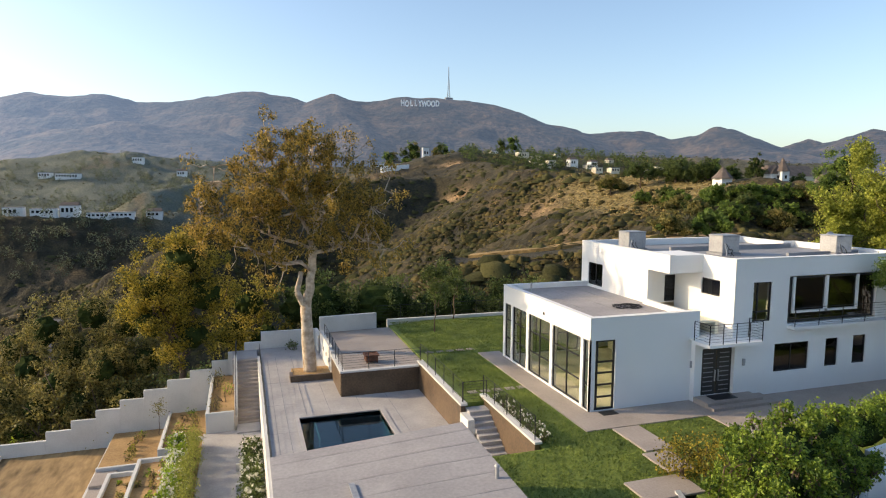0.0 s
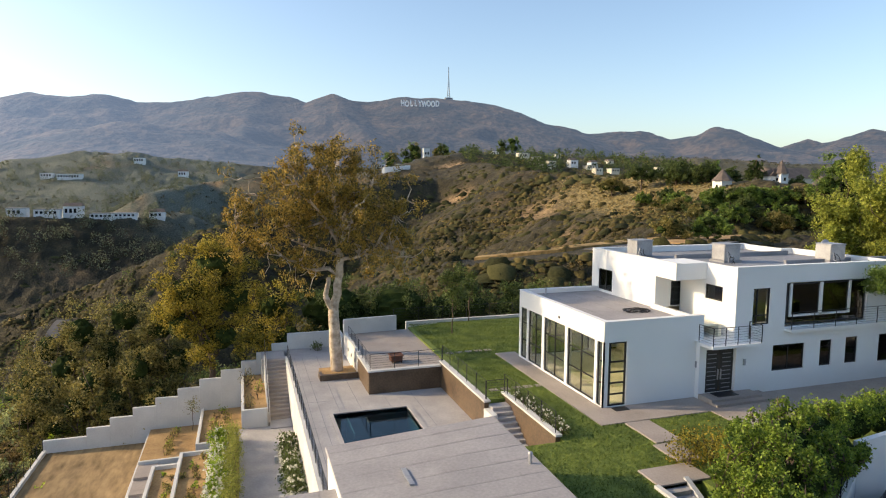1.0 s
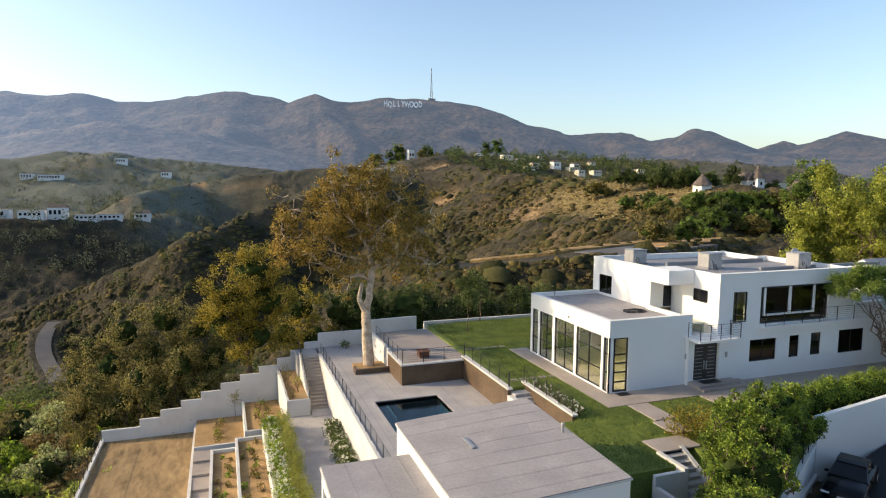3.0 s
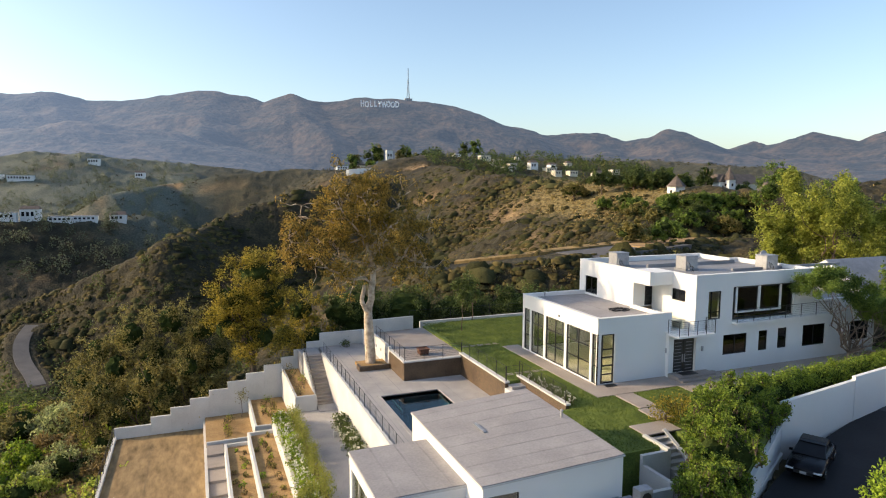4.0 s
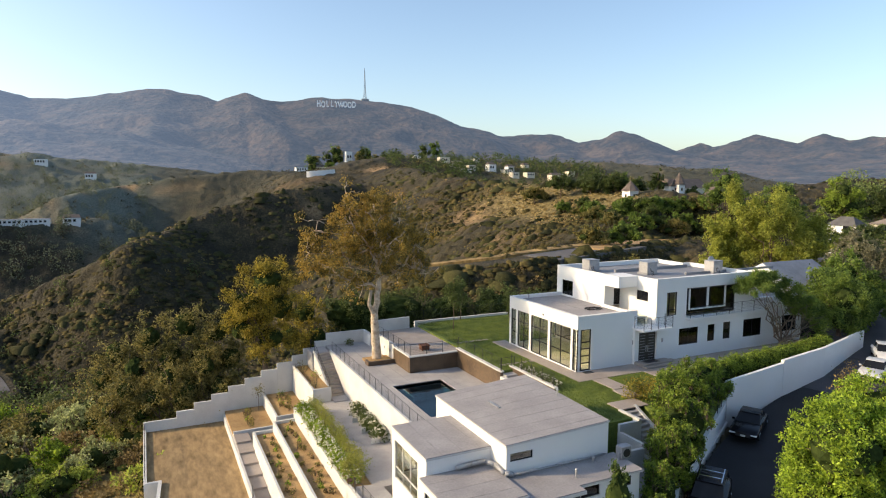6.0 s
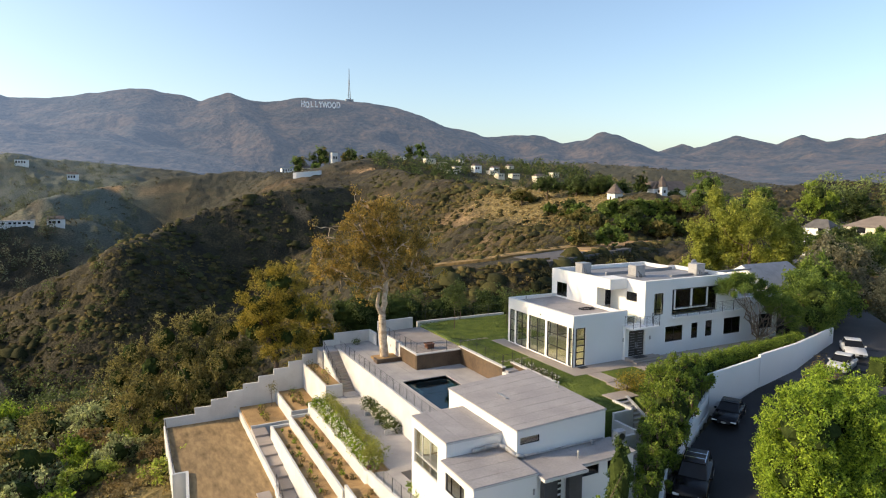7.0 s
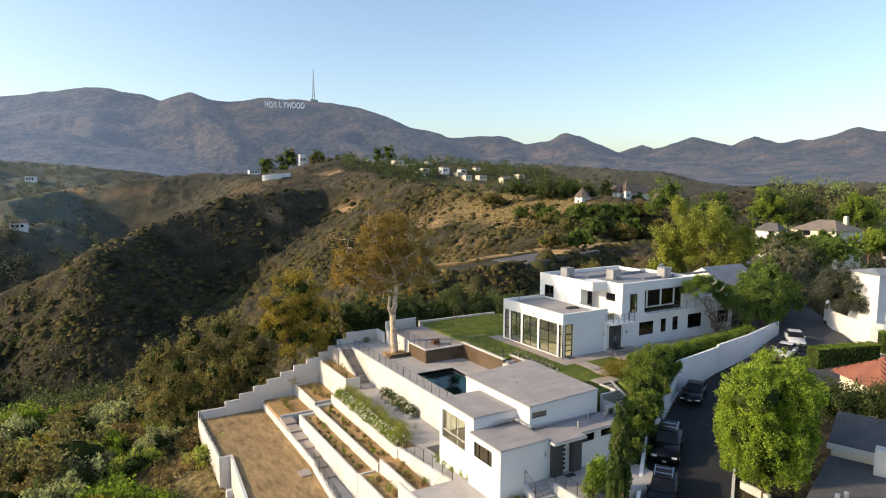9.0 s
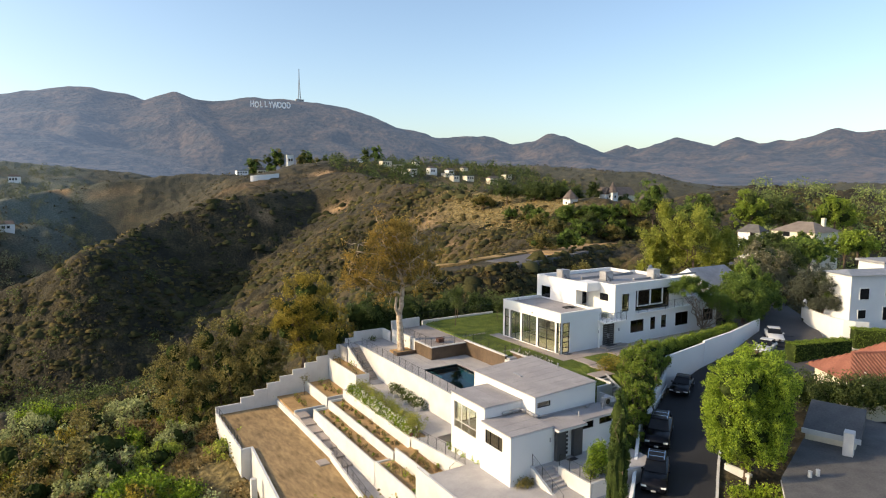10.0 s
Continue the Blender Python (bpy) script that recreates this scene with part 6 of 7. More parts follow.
solid("doormat", boxes((3.0, 3.85, 9.75, 10.2, -2.5, -2.47), bevel=0.008), BLACK_METAL, "black doormat at the pool house entry", "doormat")
shrub("grey_shrub", [(-1.5, 10.0, -3.35, 0.7, 0.4, 0.35), (-0.9, 10.05, -3.35, 0.6, 0.4, 0.35)], 60, 14, 0.14, 0.12, OLIVE_LEAF, "grey-green low shrubs at the wall foot", 97)


# ---- cars ----
CAR_GLASS = material("car_glass", (0.010, 0.011, 0.013), (0.016, 0.017, 0.019), 0.08, 1.0, 2.0, 0.0, spec=0.28)
BLACK_PAINT = material("black_car_paint", (0.006, 0.006, 0.008), (0.010, 0.010, 0.013), 0.22, 1.0, 2.0, 0.0, spec=0.2)
SIGN_WHITE = material("sign_white_paint", (0.88, 0.88, 0.87), (0.93, 0.93, 0.92), 0.8, 4.0, 2.0, 0.0)
WHITE_PAINT = material("white_car_paint", (0.50, 0.51, 0.52), (0.58, 0.59, 0.60), 0.25, 1.0, 2.0, 0.0, spec=0.6)
RUBBER = material("tyre_rubber", (0.012, 0.012, 0.012), (0.025, 0.025, 0.025), 0.8, 0.3, 20.0, 0.0)
CHROME = material("chrome", (0.55, 0.55, 0.56), (0.7, 0.7, 0.71), 0.15, 0.3, 5.0, 0.0, 1.0)
LAMP = material("headlight_lens", (0.6, 0.62, 0.64), (0.75, 0.77, 0.8), 0.1, 0.3, 5.0, 0.0)


def loft(sections):
    """A closed skin over sections of (y, [(x, z), ...])."""
    bm = bmesh.new()
    rings = [[bm.verts.new((x, y, z)) for x, z in s] for y, s in sections]
    n = len(rings[0])
    for a, b in zip(rings, rings[1:]):
        for i in range(n):
            bm.faces.new((a[i], a[(i + 1) % n], b[(i + 1) % n], b[i]))
    bm.faces.new(rings[0][::-1]), bm.faces.new(rings[-1])
    bmesh.ops.recalc_face_normals(bm, faces=bm.faces[:])
    return bm


def ring(w, z0, z1, r=0.12):
    return [(-w + r, z0), (w - r, z0), (w, z0 + r), (w, z1 - r), (w - r * 0.9, z1), (-w + r * 0.9, z1), (-w, z1 - r), (-w, z0 + r)]


def car(name, paint, label, length, width, height, suv, m):
    """A car whose nose points to -y, its wheels on z = 0."""
    c = new(name)
    tagged(c, label, "car", "parked cars")
    w, l = width / 2, length / 2
    belt = height * (0.62 if suv else 0.60)
    hood = belt * (0.98 if suv else 0.88)
    part("body", loft([(-l, ring(w * 0.80, 0.34, hood * 0.70)), (-l + 0.12, ring(w * 0.93, 0.24, hood * 0.88)), (-l + 0.9, ring(w, 0.2, hood)), (-l * 0.30, ring(w, 0.2, belt)),
                       (l * 0.55, ring(w, 0.2, belt)), (l - 0.35, ring(w * 0.97, 0.22, belt * (1.0 if suv else 0.97))), (l, ring(w * 0.86, 0.36, belt * 0.85))]), paint, c, "", True)
    back = l - 0.25 if suv else l - 0.75
    part("cabin", loft([(-l * 0.34, ring(w * 0.86, belt - 0.05, belt + 0.02, 0.02)), (-l * 0.02, ring(w * 0.74, belt - 0.05, height - 0.06, 0.05)), (back - 0.55, ring(w * 0.74, belt - 0.05, height - 0.06, 0.05)),
                        (back, ring(w * 0.82, belt - 0.05, belt + 0.02, 0.02))]), CAR_GLASS, c, "dark tinted glass")
    part("roof", loft([(-l * 0.06, ring(w * 0.70, height - 0.10, height - 0.04, 0.02)), (0.2, ring(w * 0.74, height - 0.09, height, 0.03)), (back - 0.6, ring(w * 0.73, height - 0.10, height - 0.01, 0.03))]), paint, c)
    for sx in (-1, 1):
        part("headlight", boxes((sx * w * 0.72 - 0.2, sx * w * 0.72 + 0.2, -l - 0.01, -l + 0.22, hood * 0.62, hood * 0.76), bevel=0.03), LAMP, c, "clear headlight")
        part("mirror", boxes((sx * (w + 0.02) - 0.09, sx * (w + 0.02) + 0.09, -l * 0.28, -l * 0.28 + 0.1, belt, belt + 0.14), bevel=0.02), paint, c)
        for y in (-l + 0.88, l - 0.92):
            r = 0.39 if suv else 0.33
            bm = bmesh.new()
            rod(bm, (sx * (w - 0.2), y, r), (sx * (w + 0.015), y, r), r, n=16)
            wheel = part("wheel", bm, RUBBER, c, "black tyre", False)
            bm = bmesh.new()
            rod(bm, (sx * (w - 0.02), y, r), (sx * (w + 0.03), y, r), r * 0.62, r * 0.5, n=10)
            part("rim", bm, CHROME, wheel, "silver rim")
    part("grille", boxes((-w * 0.5, w * 0.5, -l - 0.02, -l + 0.04, hood * 0.45, hood * 0.68)), CHROME if suv else BLACK_METAL, c)
    part("plate", boxes((-0.16, 0.16, -l - 0.035, -l, 0.36, 0.50)), WHITE_PAINT, c, "plain white plate")
    if suv:
        for sx in (-1, 1):
            part("roof_rail", boxes((sx * w * 0.62 - 0.025, sx * w * 0.62 + 0.025, -0.1, back - 0.7, height - 0.01, height + 0.06)), CHROME, c)
        for y in (0.3, 1.0):
            part("crossbar", boxes((-w * 0.6, w * 0.6, y, y + 0.07, height + 0.05, height + 0.08)), CHROME, c)
    c.matrix_basis = m
    return c


car("sedan", BLACK_PAINT, "black sedan parked against the street wall", 4.7, 1.85, 1.42, False, pose(23.6, 15.2, -1.92, 0, 0, 118 - 180))
car("suv", BLACK_PAINT, "large black suv with chrome grille parked in the street", 5.2, 2.02, 1.9, True, pose(13.6, 9.9, -2.98, 3.5, 0, 124 - 180))
car("suv", BLACK_PAINT, "black suv with roof rack parked in the street", 4.8, 1.93, 1.75, True, pose(8.3, 5.9, -3.72, 5, 0, 126 - 180))
car("sedan", WHITE_PAINT, "white sedan parked at the bend of the street", 4.6, 1.82, 1.42, False, pose(44.0, 17.6, 0.2, 0, 0, -52))
car("sedan", WHITE_PAINT, "white sedan parked nose to tail at the bend", 4.5, 1.8, 1.42, False, pose(39.6, 16.0, -0.3, 0, 0, -72))


# ---- roof fittings ----
def air_unit(x, y, z, w=1.25, d=1.15, h=1.15):
    u = thing("air_conditioner", (x, y, z), "grey rooftop air conditioning unit with coiled pipes", "air conditioner", "rooftop units")
    part("curb", boxes((x - w / 2 - 0.08, x + w / 2 + 0.08, y - d / 2 - 0.08, y + d / 2 + 0.08, z, z + 0.15)), ROOF_GREY, u)
    part("cabinet", boxes((x - w / 2, x + w / 2, y - d / 2, y + d / 2, z + 0.15, z + h), bevel=0.03), METAL_GREY, u)
    part("lid", boxes((x - w / 2 - 0.03, x + w / 2 + 0.03, y - d / 2 - 0.03, y + d / 2 + 0.03, z + h, z + h + 0.05), bevel=0.015), METAL_GREY, u)
    for i in range(6):
        part("louvre", boxes((x + w / 2, x + w / 2 + 0.015, y - d / 2 + 0.1, y + d / 2 - 0.1, z + 0.28 + i * 0.14, z + 0.35 + i * 0.14)), BLACK_METAL, u)
    rng = np.random.RandomState(int(x * 10))
    for k in range(3):
        bm = bmesh.new()
        limb(bm, (x - w / 2 + 0.1 + 0.2 * k, y - d / 2, z + 0.75 - 0.1 * k), (x - w / 2 - 0.3 + 0.25 * k, y - d / 2 - 0.7, z + 0.05), 0.025, 0.025, rng, 0.12, 6, 5)
        part("hose", bm, BLACK_METAL if k else METAL_GREY, u)
    return u


air_unit(24.9, 34.7, 6.92)
air_unit(28.7, 30.9, 6.93)
air_unit(35.4, 29.1, 6.93)
part_roof = thing("roof_divider", (30, 33.4, 6.93), "low raised curb across the grey roof", "roof curb", kind="structure")
part("curb", boxes((26.5, 36.0, 32.9, 33.1, 6.93, 7.22)), ROOF_GREY, part_roof)
part("curb", boxes((31.6, 43.9, 28.9, 29.1, 6.93, 7.15)), ROOF_GREY, part_roof)
dish = thing("satellite_dish", (39.5, 33.0, 6.9), "grey satellite dish on the roof edge", "satellite dish")
bm = bmesh.new()
bmesh.ops.create_uvsphere(bm, u_segments=16, v_segments=8, radius=0.45, matrix=Matrix.Translation((39.5, 33.0, 7.5)) @ Matrix.Diagonal((1, 0.3, 1, 1)))
part("bowl", bm, METAL_GREY, dish, "", True)
part("mast", rod(bmesh.new(), (39.5, 33.05, 6.93), (39.5, 33.05, 7.5), 0.03), METAL_GREY, dish)


def vent(x, y, z, h, r, label="small metal roof vent pipe"):
    v = thing("roof_vent", (x, y, z), label, "roof vent", "roof vents")
    part("pipe", rod(bmesh.new(), (x, y, z - 0.05), (x, y, z + h), r, n=10), METAL_GREY, v)
    part("cap", rod(bmesh.new(), (x, y, z + h), (x, y, z + h + 0.06), r * 1.6, r * 0.9, n=10), METAL_GREY, v)


for a in ((8.3, 17.2, 2.25, 0.4, 0.06), (5.2, 11.2, 0.26, 0.4, 0.05), (8.2, 11.5, 0.26, 0.25, 0.06), (8.7, 11.9, 0.26, 0.3, 0.05), (7.2, 12.3, 0.26, 0.22, 0.08), (18.3, 35.6, 4.38, 0.5, 0.06)):
    vent(*a)
duct = thing("air_duct", (0.6, 13.9, 0.32), "silver insulated duct along the roof step", "duct")
bm = bmesh.new()
dp = [(-0.3, 14.2, 0.56), (0.6, 14.2, 0.6), (1.4, 14.1, 0.66), (1.7, 13.6, 0.6), (1.75, 12.7, 0.5), (2.2, 12.55, 0.40), (5.0, 12.6, 0.36), (8.3, 12.6, 0.36)]
for a, b in zip(dp, dp[1:]):
    rod(bm, a, b, 0.13 if a[0] < 2 else 0.05, n=8)
part("tube", bm, METAL_GREY, duct, "", True)
cond = thing("condenser", (8.9, 12.3, 0.26), "white air condenser box on the low roof", "condenser")
part("case", boxes((8.75, 9.45, 11.75, 12.25, 0.26, 0.95), bevel=0.02), METAL_GREY, cond)
part("fan", rod(bmesh.new(), (9.1, 11.74, 0.6), (9.1, 11.72, 0.6), 0.24, n=16), BLACK_METAL, cond)
hose = thing("garden_hose", (20.8, 30.2, 4.4), "loose black hose coil on the roof", "hose")
bm = bmesh.new()
prev = None
for i in range(70):
    a = i * 0.42
    r = 0.5 + 0.22 * math.sin(i * 0.9)
    p = Vector((21.2 + r * math.cos(a) * 1.2, 29.6 + r * math.sin(a), 4.41 + 0.02 * (i % 4)))
    if prev:
        rod(bm, prev, p, 0.022, n=4)
    prev = p
part("coil", bm, BLACK_METAL, hose)
solid("timber_board", boxes((4.0, 4.18, 17.2, 18.4, 2.12, 2.17)), METAL_GREY, "loose grey board lying on the roof", "board")

# fire pit, pots and doors on the deck
fp = thing("fire_pit", (8.7, 38.6, -0.16), "square rusty metal fire pit on the terrace", "fire pit")
RUST = material("rusty_metal", (0.07, 0.03, 0.02), (0.17, 0.075, 0.045), 0.85, 0.3, 14.0, 0.3)
part("bowl", boxes((8.3, 9.1, 38.25, 38.95, -0.08, 0.32), bevel=0.05), RUST, fp)
part("rim", boxes((8.24, 9.16, 38.19, 38.29, 0.30, 0.36), (8.24, 9.16, 38.91, 39.01, 0.30, 0.36), (8.24, 8.34, 38.29, 38.91, 0.30, 0.36), (9.06, 9.16, 38.29, 38.91, 0.30, 0.36)), RUST, fp)
for x in (8.36, 9.0):
    for y in (38.3, 38.86):
        part("leg", boxes((x, x + 0.06, y, y + 0.06, -0.16, -0.06)), RUST, fp)
shrub("wall_plant", [(4.6, 48.9, -1.4, 0.45, 0.35, 0.35)], 26, 12, 0.12, 0.12, DEEP_LEAF, "small dark shrub in the deck corner", 98)
for i, (x, y) in enumerate(((-2.9, 24.8), (1.75, 38.3))):
    solid("terracotta_pot", rod(bmesh.new(), (x, y, -4.62), (x, y, -4.3), 0.14, 0.2, 12), RUST, "small brown garden pot on the path", "pot")
for i in range(3):
    vl = solid("wall_light", boxes((6.44, 6.5, 41.8 + 1.5 * i, 41.95 + 1.5 * i, -0.9, -0.65)), METAL_GREY, "small grey step light on the white wall", "wall light", "", "step lights")


# ---- neighbours ----
TILE_RED = material("terracotta_roof_tile", (0.17, 0.062, 0.04), (0.31, 0.125, 0.082), 0.8, 1.2, 6.0, 0.3)
SHINGLE = material("dark_roof_shingle", (0.065, 0.064, 0.066), (0.130, 0.125, 0.122), 0.9, 1.4, 8.0, 0.4)
SLATE = material("blue_grey_shingle", (0.16, 0.18, 0.21), (0.26, 0.28, 0.32), 0.85, 1.2, 8.0, 0.3)
BROWN_ROOF = material("brown_roof_shingle", (0.075, 0.06, 0.052), (0.17, 0.135, 0.115), 0.9, 1.6, 6.0, 0.3)
TAN_ROOF = material("tan_roof_shingle", (0.16, 0.13, 0.105), (0.26, 0.215, 0.18), 0.9, 1.6, 6.0, 0.3)
CREAM = material("cream_stucco", (0.60, 0.54, 0.42), (0.74, 0.68, 0.55), 0.85, 3.0, 12.0, 0.1)


def gable_roof(x0, x1, y0, y1, z0, z1, along="x", over=0.35, hip=0.0):
    bm = bmesh.new()
    x0, x1, y0, y1 = x0 - over, x1 + over, y0 - over, y1 + over
    xm, ym = (x0 + x1) / 2, (y0 + y1) / 2
    lo = [(x0, y0), (x1, y0), (x1, y1), (x0, y1)]
    rid = [(x0 + hip, ym), (x1 - hip, ym)] if along == "x" else [(xm, y0 + hip), (xm, y1 - hip)]
    b = [bm.verts.new((*p, z0)) for p in lo]
    t = [bm.verts.new((*p, z1)) for p in rid]
    if along == "x":
        fs = [(b[0], b[1], t[1], t[0]), (b[2], b[3], t[0], t[1]), (b[1], b[2], t[1]), (b[3], b[0], t[0])]
    else:
        fs = [(b[1], b[2], t[1], t[0]), (b[3], b[0], t[0], t[1]), (b[0], b[1], t[0]), (b[2], b[3], t[1])]
    for f in fs:
        bm.faces.new(f)
    bm.faces.new(b[::-1])
    bmesh.ops.recalc_face_normals(bm, faces=bm.faces[:])
    return bm


def plain_house(label, x0, x1, y0, y1, z0, z1, wall, roof, rise=0.0, along="x", hip=0.0, windows=(), name="house", turn=0.0, chimney=None):
    """A far house: walls, a flat or pitched roof, and framed windows given as (side, u, z, w, h)."""
    h = thing(name, ((x0 + x1) / 2, (y0 + y1) / 2, z0), label, "house", "hillside houses")
    part("wall", boxes((x0, x1, y0, y1, z0 - 6, z1)), wall, h)
    if rise:
        part("roof", gable_roof(x0, x1, y0, y1, z1, z1 + rise, along, 0.4, hip), roof, h)
    else:
        part("roof", boxes((x0 - 0.3, x1 + 0.3, y0 - 0.3, y1 + 0.3, z1, z1 + 0.3)), roof, h)
    for side, u, z, w, hh in windows:
        if side == "s":
            a, g = (u, u + w, y0 - 0.06, y0 - 0.01, z, z + hh), (u + 0.08, u + w - 0.08, y0 - 0.09, y0 - 0.06, z + 0.08, z + hh - 0.08)
        else:
            a, g = (x0 - 0.06, x0 - 0.01, u, u + w, z, z + hh), (x0 - 0.09, x0 - 0.06, u + 0.08, u + w - 0.08, z + 0.08, z + hh - 0.08)
        wd = part("window", boxes(a), STUCCO, h, "white window frame")
        part("pane", boxes(g), CAR_GLASS, wd, "dark window glass")
    if chimney:
        cx, cy, ch = chimney
        part("chimney", boxes((cx - 0.5, cx + 0.5, cy - 0.4, cy + 0.4, z1, ch)), CREAM, h)
    if turn:
        h.matrix_basis = h.matrix_basis @ pose(0, 0, 0, 0, 0, turn)
    return h


# white house with its curved wall across the bend
plain_house("white two-storey stucco house across the bend", 52.75, 66.75, 10.56, 14.56, 0.5, 8.0, SHADE_WHITE, SLATE, 0.5, "x", 1.5, (("s", 54.0, 4.9, 1.4, 1.5), ("s", 53.9, 2.5, 1.2, 1.2), ("s", 57.7, 5.2, 1.4, 1.5), ("s", 57.5, 2.2, 1.6, 1.8)), turn=-21)
plain_house("taller white flat-roofed wing of the house", 62.0, 70.0, 12.0, 16.0, 0.5, 8.8, SHADE_WHITE, ROOF_GREY, 0, turn=-21)
cw = thing("curved_wall", (51, 15, 0.5), "curved white stucco garden wall at the bend", "garden wall", kind="structure")
arc = [(60.0, 22.6), (57.4, 21.6), (55.2, 20.1), (53.4, 18.4), (52.3, 16.5), (51.6, 14.8), (51.5, 13.3), (52.0, 12.2), (53.2, 11.2)]
for k, ((ax, ay), (bx, by)) in enumerate(zip(arc, arc[1:])):
    d = Vector((bx - ax, by - ay, 0)).normalized()
    n = Vector((-d.y, d.x, 0)) * 0.3
    part("wall_section", prism([(ax, ay), (bx, by), (bx + n.x, by + n.y), (ax + n.x, ay + n.y)], -1.0, [2.9 - 0.06 * k, 2.84 - 0.06 * k, 2.84 - 0.06 * k, 2.9 - 0.06 * k]), SHADE_WHITE, cw)
slab("house_terrace", 53.6, 56.5, 13.6, 18.2, -2.0, 0.6, CONCRETE, "terrace behind the curved wall", "terrace")
OLIVE_GREY = leaf_material("olive_grey_leaf", (0.040, 0.048, 0.034), (0.150, 0.160, 0.105), 0.35, 1.6, 0.4)
tree("olive_tree", (54.6, 17.2, 0.5), [(54.4, 17.6, 6.6, 3.2, 3.0, 2.4), (54.0, 16.2, 4.6, 2.6, 2.4, 2.2), (54.4, 19.4, 4.8, 2.8, 2.6, 2.3), (56.0, 17.6, 5.2, 2.4, 2.4, 2.2)], 1700, 22, 0.17, 0.19, OLIVE_GREY, "large grey-green olive tree behind the curved wall", 0.26, None, 110, 8, inner=0.42, lumps=24, rel=0.26)


def box_hedge(a, b, width, z0, z1, label, seed):
    """A clipped hedge: a square-shouldered leafy body along a to b."""
    rng = np.random.RandomState(seed)
    a, b = Vector(a), Vector(b)
    d = (b - a).normalized()
    side = Vector((-d.y, d.x)) * width / 2
    t = thing("box_hedge", (*((a + b) / 2), z0), label, "hedge", "clipped box hedges")
    ring_ = [tuple(p) for p in (a - side, b - side, b + side, a + side)]
    # solid dark core paints the shade between the hedge leaves
    part("inner_foliage", prism([(0.5 * (a.x + b.x) + (x - 0.5 * (a.x + b.x)) * 0.97, 0.5 * (a.y + b.y) + (y - 0.5 * (a.y + b.y)) * 0.97) for x, y in ring_], z0, z1 - 0.06), INNER_SHADE, t)
    n = int(900 * (b - a).length)
    u, v, w = rng.uniform(0, 1, n), rng.uniform(-1, 1, n), rng.uniform(0, 1, n)
    face = rng.choice(3, n, p=(0.5, 0.25, 0.25))
    v = np.where(face == 1, -1.0, np.where(face == 2, 1.0, v))
    w = np.where(face == 0, 1.0, w)
    jit = rng.normal(size=(n, 3)) * 0.05
    p = np.stack([a.x + (b.x - a.x) * u + side.x * v, a.y + (b.y - a.y) * u + side.y * v, z0 + (z1 - z0) * w + 0.05 * np.sin(u * 40)], 1) + jit
    c = new("foliage", quads_mesh("foliage", leaves(p, 0.12, rng, 0.6), HEDGE_LEAF))
    c.parent = t
    c.matrix_parent_inverse = t.matrix_basis.inverted()
    c["kind"] = "stuff"


box_hedge((38.4, 12.6), (46.4, 10.4), 1.5, -0.6, 1.5, "clipped box hedge beside the street", 111)
box_hedge((50.6, 11.9), (56.0, 6.4), 1.6, -0.4, 1.9, "clipped box hedge below the white house", 112)


def tiled_roof(label, cx, cy, z0, w, d, rise, turn):
    """A hipped terracotta roof with rows of barrel tiles."""
    h = thing("tiled_roof_house", (cx, cy, z0 - 3), label, "house")
    m = pose(cx, cy, 0, 0, 0, turn)
    bm = boxes((-w / 2 + 0.4, w / 2 - 0.4, -d / 2 + 0.4, d / 2 - 0.4, z0 - 4, z0))
    bm.transform(m)
    part("wall", bm, CREAM, h)
    bm = gable_roof(-w / 2, w / 2, -d / 2, d / 2, z0, z0 + rise, "x", 0.2, d * 0.4)
    bm.transform(m)
    part("roof", bm, TILE_RED, h)
    rows_ = int(w / 0.36)
    for i in range(rows_):
        x = -w / 2 + 0.2 + i * 0.36
        for s in (-1, 1):
            f = min(1.0, (min(x + w / 2, w / 2 - x) + 0.2) / (d * 0.4))
            bm = bmesh.new()
            rod(bm, (x, s * (d / 2 + 0.25), z0 + 0.05), (x, s * (d / 2 + 0.2) * (1 - f), z0 + rise * f + 0.05), 0.11, n=6)
            bm.transform(m)
            part("barrel_tile", bm, TILE_RED, h)
    bm = rod(bmesh.new(), (-w / 2 + d * 0.4, 0, z0 + rise + 0.05), (w / 2 - d * 0.4, 0, z0 + rise + 0.05), 0.16, n=8)
    bm.transform(m)
    part("ridge_tile", bm, TILE_RED, h)
    return h


tiled_roof("low house with a terracotta barrel-tile roof", 37.4, 3.6, 0.8, 9.5, 6.0, 1.9, -28)
tiled_roof("terracotta-tiled wing of the low house", 42.5, 3.4, 1.3, 7.0, 5.0, 1.9, -28)

# dark-roofed house at the street
dk = thing("dark_roof_house", (20, -3, -4.5), "low house with dark shingle roofs and a white chimney", "house")
m_dk = pose(19.75, 1.03, 0, 0, 0, 19.6)
for nm, rows_, mt, lb in (("upper_wall", (0.25, 3.7, -3.6, -0.2, -1.2, -0.15), CREAM, ""),
                          ("fascia", (-0.1, 0.0, -3.95, 0.05, -0.62, -0.22), GARDEN_WHITE, "white fascia board"), ("chimney", (-1.5, -0.6, -3.6, -2.9, -1.2, 0.6), GARDEN_WHITE, "white box chimney")):
    bm = boxes(rows_, bevel=0.02 if nm == "chimney" else 0.0)
    bm.transform(m_dk)
    part(nm, bm, mt, dk, lb)
DARK_ROOF = [(20.7, 1.26), (11.89, -1.83), (4.48, -6.94), (13.0, -17.0), (30.0, -9.0), (28.5, 3.9)]
part("roof", prism(DARK_ROOF, -1.4, -1.2), SHINGLE, dk)
mid_dk = Vector((sum(p[0] for p in DARK_ROOF) / 6, sum(p[1] for p in DARK_ROOF) / 6))
